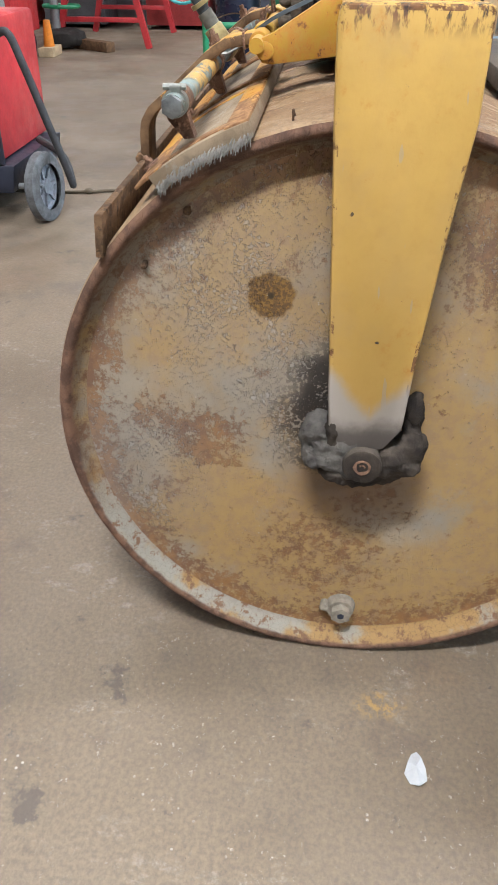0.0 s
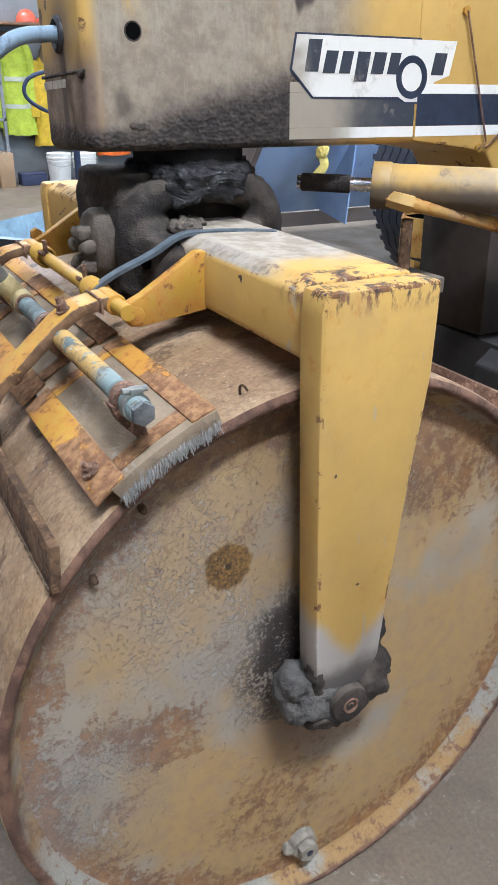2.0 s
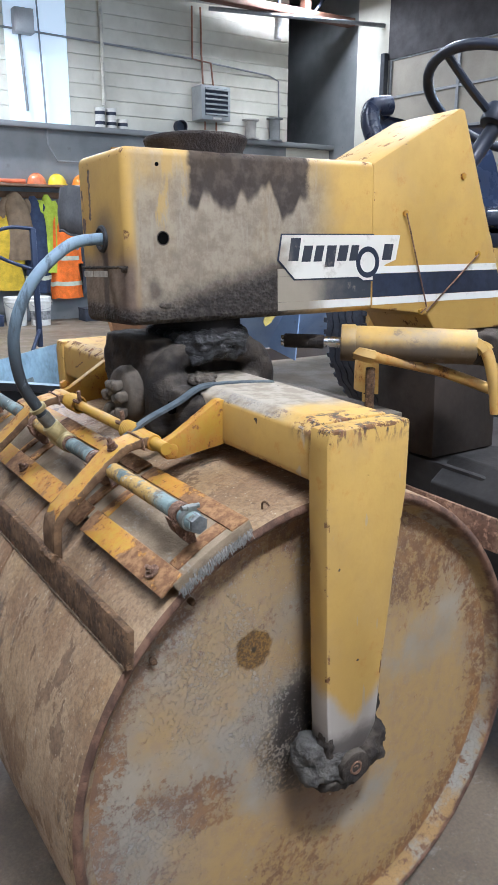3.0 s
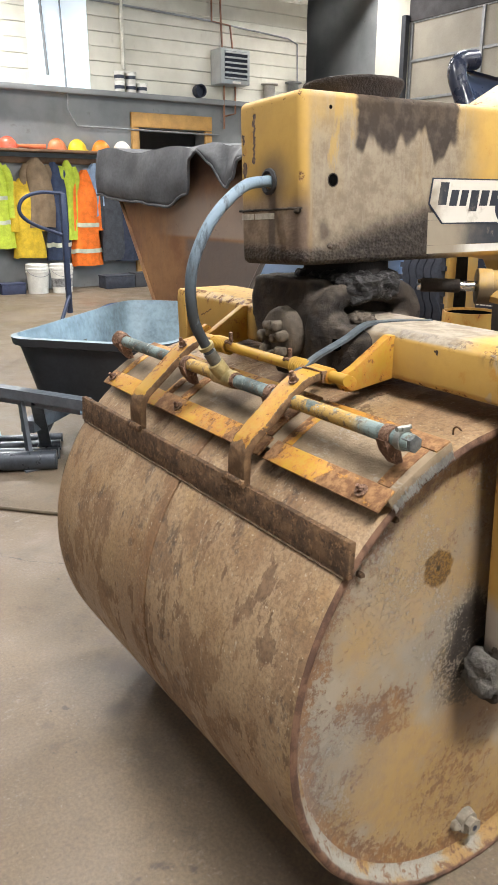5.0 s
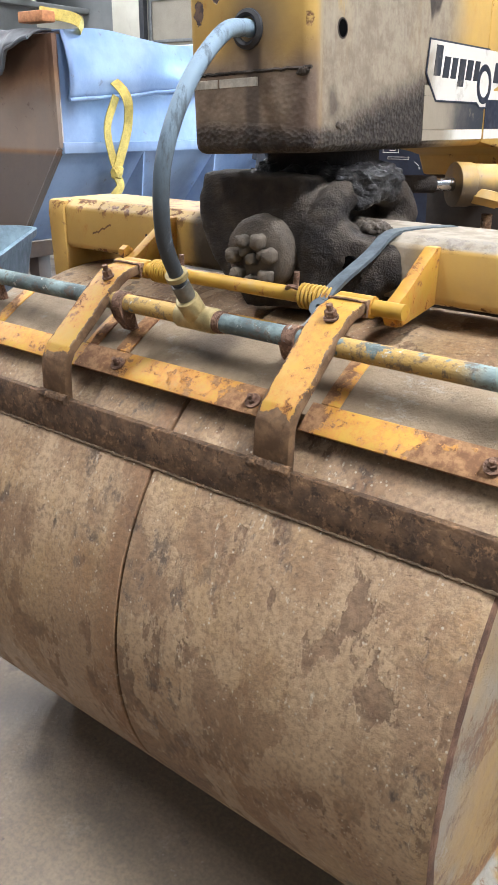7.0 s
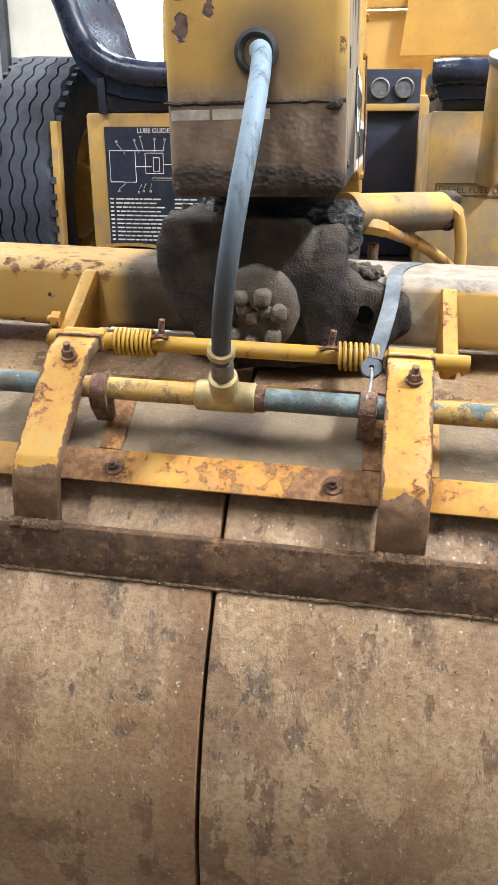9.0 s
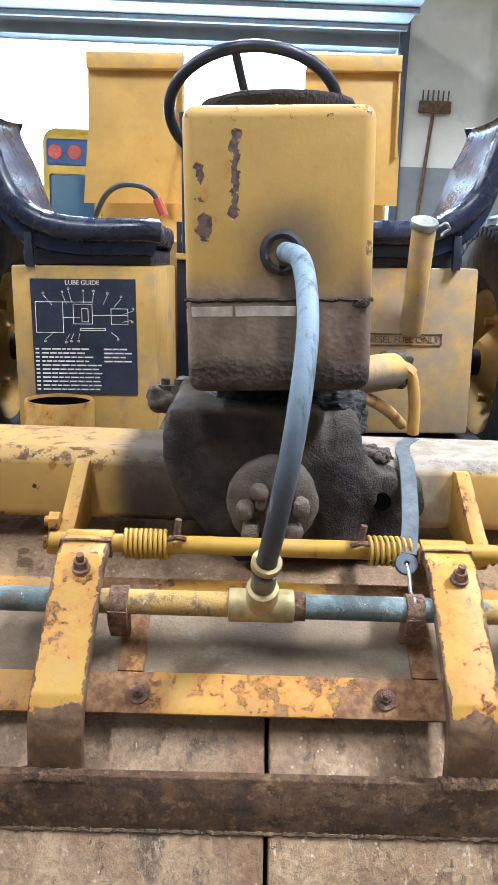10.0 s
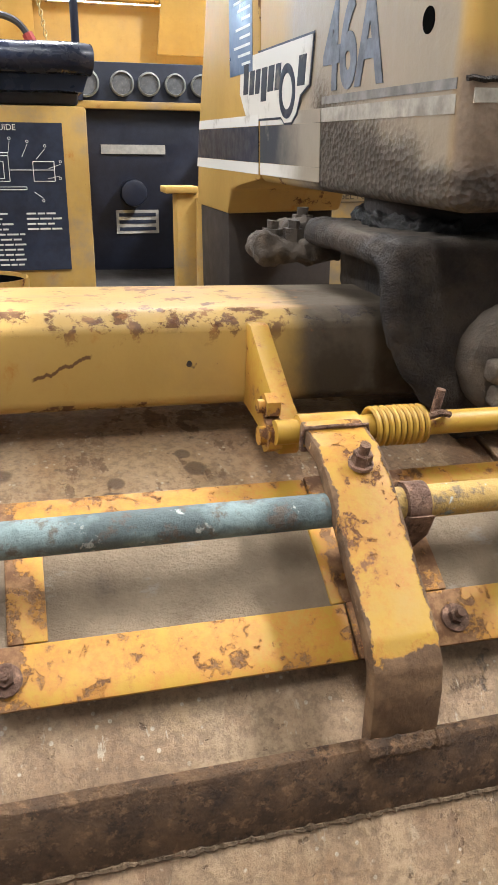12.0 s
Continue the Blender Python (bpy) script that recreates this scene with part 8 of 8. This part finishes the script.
def cart_wheel(name, c, r, axis, parent, tread=0.055):
    """A moulded wheel with a grey tyre and spoked hub; axis: the way its face looks."""
    q = Vector(axis).to_track_quat("Z", "Y").to_matrix().to_4x4()
    mm = Matrix.Translation(c) @ q
    bm = lathed([(-tread / 2, r * 0.66), (-tread / 2, r * 0.93), (-tread / 2 * 0.7, r), (tread / 2 * 0.7, r), (tread / 2, r * 0.93), (tread / 2, r * 0.66)], (0, 0, 0), "z", 40)
    bmesh.ops.transform(bm, matrix=mm, verts=bm.verts)
    w1 = part(name, bm, plain("grey_tyre", (0.10, 0.105, 0.11), 0.7, 0, 0.4, 20), parent, "dusty grey tyre")
    bm = lathed([(-tread * 0.3, 0.0), (-tread * 0.3, r * 0.66), (tread * 0.1, r * 0.67), (tread * 0.1, r * 0.60), (-tread * 0.05, r * 0.55), (-tread * 0.05, r * 0.25), (tread * 0.3, r * 0.22), (tread * 0.3, 0.0)], (0, 0, 0), "z", 32)
    bmesh.ops.transform(bm, matrix=mm, verts=bm.verts)
    hub = part("wheel_hub", bm, plain("grey_hub", (0.16, 0.175, 0.20), 0.5, 0, 0.3, 20), parent, "grey spoked hub")
    for k in range(7):
        g = boxed(r * 0.2, r * 0.6, -r * 0.05, r * 0.05, -tread * 0.06, tread * 0.16)
        bmesh.ops.transform(g, matrix=mm @ Matrix.Rotation(2 * math.pi * k / 7, 4, "Z"), verts=g.verts)
        part("spoke", g, hub.data.materials[0], parent)
    return w1


cart_wheel("cart_tyre", (-1.86, -1.41, 0.157), 0.157, (0.15, 1, 0.05), cart)
part("cart_axle", rodded((-1.86, -2.24, 0.157), (-1.86, -1.405, 0.157), 0.014, 12), MAT_STEEL, cart)
part("power_cable", tubed(curve([(-1.79, -1.54, 0.78), (-1.74, -1.44, 0.82), (-1.72, -1.38, 0.70), (-1.72, -1.31, 0.48), (-1.73, -1.25, 0.28), (-1.76, -1.24, 0.20), (-1.85, -1.30, 0.30), (-2.0, -1.46, 0.34)], 8), 0.017, 10), MAT_RUBBER, cart, "thick black cable")
cord = thing("floor_cable", (-2.2, -1.2, 0), "thin brown cable with a knot across the floor", "cable")
part("cord", tubed(curve([(-2.3, -2.0, 0.008), (-2.28, -1.56, 0.008), (-2.30, -1.34, 0.010), (-2.34, -1.22, 0.008), (-2.31, -1.0, 0.008), (-2.21, -0.65, 0.008), (-1.9, -0.32, 0.008), (-1.67, -0.1, 0.008), (-1.3, 0.3, 0.008)], 8), 0.008, 8), plain("brown_cord", (0.085, 0.065, 0.04), 0.8), cord)
part("knot", lumped((-2.30, -1.34, 0.014), (0.02, 0.022, 0.014), 0.9, 0.005, 60, 3, 3), cord.children[0].data.materials[0], cord)
paper = thing("paper_scrap", (0.93, 0.13, 0), "torn white scrap lying on the concrete", "paper")
bm = bmesh.new()
rim = [(0.03 + 0, -0.012), (0.034, 0.004), (0.020, 0.018), (0.0, 0.017), (-0.02, 0.010), (-0.034, 0.004), (-0.026, -0.006), (-0.01, -0.013), (0.01, -0.02)]
v0 = [bm.verts.new((0.928 + a, 0.130 + b_, 0.004 + 0.004 * math.sin(i * 2.1))) for i, (a, b_) in enumerate(rim)]
c0 = bm.verts.new((0.928, 0.130, 0.009))
for i in range(len(v0)):
    bm.faces.new((v0[i], v0[(i + 1) % len(v0)], c0))
ob = part("scrap", bm, plain("white_paper", (0.40, 0.41, 0.42), 0.7, 0, 0.08, 30), paper, "", None)
ob.modifiers.new("thick", "SOLIDIFY").thickness = 0.0015

gas = thing("gas_cart", (-3.3, -0.7, 0), "green two-wheeled cart with gas cylinders", "hand truck")
MAT_GREEN = plain("green_enamel", (0.02, 0.22, 0.10), 0.4, 0, 0.2, 8)
for y in (-0.815, -0.17):
    part("upright", tubed(curve([(-3.12, y, 0.16), (-3.13, y, 0.6), (-3.16, y - 0.01, 1.0), (-3.24, y, 1.25), (-3.5, y, 1.38)], 6), 0.019, 10), MAT_GREEN, gas)
for z in (0.72, 1.05):
    part("cross_tube", rodded((-3.13, -0.815, z), (-3.13, -0.17, z), 0.017, 10), MAT_GREEN, gas)
part("base_plate", boxed(-3.62, -3.1, -0.84, -0.15, 0.085, 0.10, 0.004), MAT_GREEN, gas)
part("cylinder_chain", tubed(curve([(-3.13, -0.79, 0.74), (-3.25, -0.67, 0.77), (-3.24, -0.5, 0.75), (-3.22, -0.33, 0.77), (-3.13, -0.2, 0.74)], 6), 0.004, 6), MAT_DARKRUST, gas)
for y in (-0.80, -0.11):
    cart_wheel("cart_tyre", (-3.12, y, 0.145), 0.145, (1, -0.25 if y < -0.5 else 0.2, 0), gas, 0.05)


def cylinder(y, r, h, mat, nm):
    g = thing("gas_cylinder", (-3.4, y, 0.10), f"{nm} steel gas cylinder standing on the cart", "gas cylinder", "gas cylinders")
    prof = [(0.101, 0.0), (0.101, r * 0.9), (0.12, r), (0.1 + h * 0.86, r), (0.1 + h * 0.92, r * 0.86), (0.1 + h * 0.97, r * 0.5), (0.1 + h, r * 0.3), (0.1 + h, 0.0)]
    part("shell", lathed(prof, (-3.4, y, 0), "z", 36), mat, g)
    part("valve", rodded((-3.4, y, 0.1 + h), (-3.4, y, 0.1 + h + 0.10), 0.02, 12), MAT_BRASS, g, "brass valve")
    return g


cylinder(-0.66, 0.130, 1.40, plain("black_blue_enamel", (0.018, 0.022, 0.045), 0.28, 0, 0.25, 6), "glossy dark blue")
cylinder(-0.34, 0.137, 1.30, plain("green_cylinder_enamel", (0.02, 0.14, 0.07), 0.35, 0, 0.2, 6), "dark green")
hoses = thing("gas_hose", (-3.1, -0.95, 0.8), "coiled teal and red gas hose on the cart", "hose")
for k, c in enumerate(((0.05, 0.30, 0.30), (0.35, 0.05, 0.045), (0.05, 0.30, 0.30), (0.35, 0.05, 0.045))):
    ring = [(-3.06 - 0.012 * k, -0.93 + (0.15 + 0.012 * k) * math.cos(a), 1.02 + 0.02 * k + (0.19 + 0.01 * k) * math.sin(a)) for a in (j * 2 * math.pi / 30 for j in range(31))]
    part("coil", tubed(ring, 0.009, 6), plain("hose_colour", c, 0.5), hoses, "teal rubber coil" if k % 2 == 0 else "red rubber coil")
torch = thing("cutting_torch", (-3.08, -0.671, 1.073), "brass cutting torch hung from the gas hoses", "torch")
part("torch_body", rodded((-3.08, -0.671, 1.073), (-3.062, -0.541, 0.986), 0.013, 12), MAT_BRASS, torch, "brass torch body")
part("torch_nut", rodded((-3.062, -0.541, 0.986), (-3.059, -0.521, 0.972), 0.019, 6), MAT_BRASS, torch)
part("torch_tube", rodded((-3.059, -0.521, 0.972), (-3.04, -0.383, 0.879), 0.007, 10), MAT_CHROME, torch, "bright torch tube")
rail = thing("blue_rail", (-3.6, -0.3, 0), "dark blue steel pipe rail on a low stand", "rail")
for z in (0.30, 0.42):
    part("tube", rodded((-4.4, -0.80, z), (-3.5, -0.05, z), 0.035, 14), MAT_BLUETUBE, rail)
for u in (0.1, 0.9):
    part("post", rodded((-4.4 + 0.9 * u, -0.80 + 0.75 * u, 0), (-4.4 + 0.9 * u, -0.80 + 0.75 * u, 0.42), 0.025, 10), MAT_BLUETUBE, rail)
lean = thing("pale_pipe", (-3.3, -0.2, 0), "pale blue plastic pipe leaning on the cart", "pipe")
part("tube", rodded((-2.95, 0.0, 0.0), (-3.42, -0.17, 1.25), 0.042, 16), plain("pale_blue_plastic", (0.42, 0.52, 0.62), 0.4), lean)

trestle = thing("red_trestle", (-8.7, -2.7, 0), "red steel work trestle with splayed legs", "trestle")
for sx in (-7.95, -9.5):
    for sy, ty in ((-2.20, -2.45), (-3.25, -3.0)):
        part("leg", tubed([(sx, sy, 0.0), (sx, ty, 1.0)], 0.03, 4, (0.032, 0.032)), MAT_RED, trestle)
    part("tie", boxed(sx - 0.025, sx + 0.025, -3.16, -2.28, 0.26, 0.31, 0.004), MAT_RED, trestle)
    part("tie", boxed(sx - 0.025, sx + 0.025, -3.05, -2.40, 0.66, 0.71, 0.004), MAT_RED, trestle)
part("top_beam", boxed(-9.6, -7.85, -3.05, -2.40, 1.0, 1.08, 0.008), MAT_RED, trestle)
cab = thing("tool_cabinet", (-6.9, -3.7, 0), "grey tool cabinet with drawers in a red frame", "tool cabinet")
part("carcass", boxed(-7.4, -6.62, -4.2, -3.27, 0.24, 1.05, 0.008), MAT_RED, cab, "red steel frame")
for k in range(4):
    d = part("drawer", boxed(-6.618, -6.60, -4.15, -3.32, 0.30 + 0.185 * k, 0.46 + 0.185 * k, 0.006), grey_enamel, cab, "grey drawer front")
    part("drawer_pull", boxed(-6.598, -6.585, -4.1, -3.37, 0.435 + 0.185 * k, 0.452 + 0.185 * k, 0.003), MAT_ZINC, cab)
for x in (-7.3, -6.72):
    for y in (-4.1, -3.36):
        part("caster", rodded((x, y - 0.03, 0.11), (x, y + 0.03, 0.11), 0.11, 20), MAT_BLACK, cab)
jack = thing("floor_jack", (-7.9, -3.2, 0), "grey floor jack with a green handle", "jack")
part("jack_post", rodded((-7.9, -3.25, 0.05), (-7.9, -3.25, 0.75), 0.05, 14), MAT_STEEL, jack)
part("jack_base", lumped((-7.85, -3.15, 0.10), (0.2, 0.22, 0.09), 0.6, 0.03, 9, 4, 3), MAT_FRAME, jack)
part("jack_handle", tubed([(-7.85 + 0.12 * math.cos(a), -3.15 + 0.2 * math.sin(a), 0.42) for a in (k * math.pi / 8 for k in range(17))], 0.022, 8), MAT_GREEN, jack)
blk = thing("steel_offcut", (-7.75, -2.85, 0), "brown steel channel offcut on the floor", "offcut")
bm = boxed(-0.30, 0.30, -0.06, 0.06, 0.0, 0.10, 0.006)
bmesh.ops.transform(bm, matrix=pose(-7.75, -2.8, 0, 0, 0, 55), verts=bm.verts)
part("channel", bm, MAT_DARKRUST, blk)
wd = thing("wood_block", (-7.25, -3.15, 0), "pale wood block under an orange jack stand", "wood block")
part("timber", boxed(-7.42, -7.1, -3.22, -3.06, 0.0, 0.09, 0.006), plain("pale_pine", (0.42, 0.32, 0.2), 0.8), wd)
jk = thing("jack_stand", (-7.25, -3.14, 0.09), "small orange jack stand", "jack stand")
part("stand_post", rodded((-7.25, -3.14, 0.091), (-7.25, -3.14, 0.34), 0.06, 12, 0.035), plain("orange_enamel", (0.6, 0.2, 0.02), 0.4), jk)
for i, (y, h, c, nm) in enumerate(((-4.6, 1.1, (0.30, 0.035, 0.03), "red"), (-3.6, 0.8, (0.10, 0.10, 0.11), "grey"), (-2.2, 0.9, (0.28, 0.03, 0.03), "dull red"), (-1.2, 0.6, (0.05, 0.06, 0.09), "dark blue"))):
    t = thing("storage_chest", (-10.1, y, 0), f"{nm} steel storage chest against the wall", "chest", "chests by the wall")
    mm = plain(nm.replace(" ", "_") + "_chest_paint", c, 0.5)
    part("chest_body", boxed(-10.5, -9.8, y - 0.42, y + 0.42, 0.05, h - 0.06, 0.012), mm, t)
    part("chest_lid", boxed(-10.52, -9.78, y - 0.44, y + 0.44, h - 0.058, h, 0.012), mm, t)
    part("chest_latch", boxed(-9.795, -9.77, y - 0.05, y + 0.05, h - 0.16, h - 0.05, 0.004), MAT_ZINC, t)

# work bench with cartons by the wall
bench = thing("work_bench", (-9.3, 0.45, 0), "brown board work bench with a pale top", "work bench")
board = plain("brown_hardboard", (0.26, 0.175, 0.10), 0.75, 0, 0.2, 3)
part("bench_top", boxed(-9.9, -9.0, -0.45, 1.06, 0.72, 0.77, 0.006), plain("grey_bench_top", (0.33, 0.31, 0.28), 0.6), bench)
part("bench_front", boxed(-9.1, -9.06, -0.40, 0.86, 0.0, 0.718), board, bench)
part("bench_side", boxed(-9.85, -9.1, 0.82, 0.86, 0.0, 0.718), board, bench)
part("bench_leg", boxed(-9.12, -9.04, 0.93, 1.01, 0.0, 0.718), MAT_GREEN, bench, "green leg")
card = plain("brown_card", (0.42, 0.28, 0.16), 0.85, 0, 0.12, 5)
for x0, x1, y0, y1, z0, z1 in ((-9.75, -9.35, 0.35, 1.0, 0.772, 1.05), (-9.8, -9.3, -0.45, 0.2, 0.772, 1.35), (-10.3, -9.9, 1.35, 1.7, 0.42, 0.74), (-10.4, -9.95, 1.8, 2.0, 0.0, 0.45)):
    t = thing("carton", ((x0 + x1) / 2, (y0 + y1) / 2, z0), "brown cardboard carton with taped flaps", "carton", "cartons by the bench")
    part("carton_box", boxed(x0, x1, y0, y1, z0, z1, 0.006), card, t)
    part("tape", boxed(x0 - 0.001, x1 + 0.001, (y0 + y1) / 2 - 0.025, (y0 + y1) / 2 + 0.025, z1 - 0.10, z1 + 0.002), plain("brown_tape", (0.5, 0.38, 0.22), 0.3), t, "", None)
gl = thing("work_gloves", (-9.2, 0.1, 0.77), "pile of yellow work gloves on the bench", "gloves")
bm = lumped((-9.2, 0.05, 0.82), (0.10, 0.16, 0.05), 0.8, 0.03, 14, 3, 4)
part("glove_pile", bm, plain("yellow_leather", (0.55, 0.33, 0.08), 0.8, 0, 0.3, 15), gl)
rack = thing("parts_shelf", (-10.2, 1.2, 0), "steel shelf crowded with dark parts", "shelf")
for z in (0.4, 0.85, 1.3, 1.75):
    part("shelf_board", boxed(-10.55, -10.1, 0.3, 2.0, z, z + 0.03), MAT_STEEL, rack)
for y in (0.32, 1.98):
    for x in (-10.53, -10.12):
        part("shelf_post", boxed(x - 0.02, x + 0.02, y - 0.02, y + 0.02, 0, 2.0), MAT_STEEL, rack)
r = random.Random(11)
for z in (0.43, 0.88, 1.33):
    y = 0.4
    while y < 1.85:
        w_ = r.uniform(0.10, 0.28)
        c = r.choice(((0.05, 0.06, 0.08), (0.04, 0.12, 0.35), (0.35, 0.05, 0.04), (0.3, 0.3, 0.3), (0.4, 0.28, 0.16), (0.6, 0.6, 0.58)))
        if z != 0.43 or y < 1.3:
            t = thing("parts_bin", (-10.3, y + w_ / 2, z), "small parts bin on the shelf", "bin", "bins on the shelf")
            h = r.uniform(0.12, 0.32)
            part("bin_body", prismed([(y, z), (y + w_ - 0.02, z), (y + w_, z + h), (y - 0.0, z + h)], "x", -10.45, -10.14, 0.006), plain("bin_colour", c, 0.55), t)
            part("bin_lip", boxed(-10.145, -10.125, y, y + w_, z + h * 0.55, z + h * 0.62, 0.003), t.children[0].data.materials[0], t)
        y += w_ + 0.03

# ---- by the doors and outside ----
rake = thing("garden_rake", (2.33, 8.93, 1.3), "rusty red rake hung on the wall", "rake")
part("handle", rodded((2.20, 8.93, 1.3), (2.35, 8.93, 3.25), 0.022, 10), MAT_DARKRUST, rake)
part("rake_head", boxed(2.17, 2.56, 8.90, 8.95, 3.22, 3.36, 0.01), MAT_DARKRUST, rake)
for k in range(6):
    part("tine", rodded((2.21 + 0.062 * k, 8.93, 3.36), (2.21 + 0.062 * k, 8.92, 3.48), 0.010, 6), MAT_DARKRUST, rake)
duct = thing("exhaust_duct", (3.3, 8.6, 0), "pale round duct standing by the wall", "duct")
part("tube", rodded((3.35, 8.6, 0.0), (3.35, 8.6, 5.5), 0.17, 24), MAT_PLASTIC, duct)
part("collar", lathed([(3.3, 0.172), (3.3, 0.20), (3.4, 0.20), (3.4, 0.172)], (3.35, 8.6, 0), "z", 24), MAT_STEEL, duct)
ladder = thing("step_ladder", (3.0, 7.6, 0), "aluminium step ladder leaning by the wall", "ladder")
for y in (7.35, 7.75):
    part("stile", tubed([(2.55, y, 0), (3.1, y, 3.9)], 0.03, 4, (0.04, 0.015)), MAT_ZINC, ladder)
for k in range(11):
    f_ = (k + 1) / 12
    part("rung", boxed(2.55 + 0.55 * f_ - 0.03, 2.55 + 0.55 * f_ + 0.03, 7.35, 7.75, 3.9 * f_ - 0.015, 3.9 * f_ + 0.015, 0.003), MAT_ZINC, ladder)

bus = thing("school_bus", (-1.9, 15, -0.02), "yellow school bus parked outside the open door", "bus")
MAT_BUS = plain("bus_yellow", (0.62, 0.33, 0.02), 0.35, 0, 0.1, 2)
glass = plain("dark_bus_glass", (0.05, 0.09, 0.13), 0.08, 0, 0.2, 2)
part("bus_body", boxed(-3.1, -0.7, 11.5, 21, 0.45, 3.30, 0.22, 5), MAT_BUS, bus, "rounded yellow body")
part("roof_cap", boxed(-3.0, -0.8, 11.47, 11.6, 2.72, 3.12, 0.05, 3), plain("bus_dark_blue", (0.03, 0.06, 0.16), 0.4), bus, "dark lamp panel")
for x in (-2.85, -2.55, -1.25, -0.95):
    part("warning_lamp", rodded((x, 11.49, 2.92), (x, 11.45, 2.92), 0.11, 24, bevel=0.01), plain("red_lens", (0.55, 0.07, 0.04), 0.25), bus, "round red lamp")
for x0, x1, z0, z1 in ((-2.95, -2.25, 1.75, 2.6), (-1.55, -0.85, 1.75, 2.6), (-2.15, -1.65, 1.6, 2.6)):
    part("rear_window", boxed(x0, x1, 11.485, 11.52, z0, z1, 0.04, 3), glass, bus, "dark rear window")
part("bumper", boxed(-3.1, -0.7, 11.38, 11.5, 0.5, 0.75, 0.02), MAT_BLACK, bus)
for x in (-2.85, -0.95):
    for y in (13.5, 19.5):
        part("bus_tyre", lathed([(x - 0.13, 0.0), (x - 0.13, 0.44), (x - 0.10, 0.48), (x + 0.10, 0.48), (x + 0.13, 0.44), (x + 0.13, 0.0)], (0, y, 0.46), "x", 32), MAT_TYRE, bus)
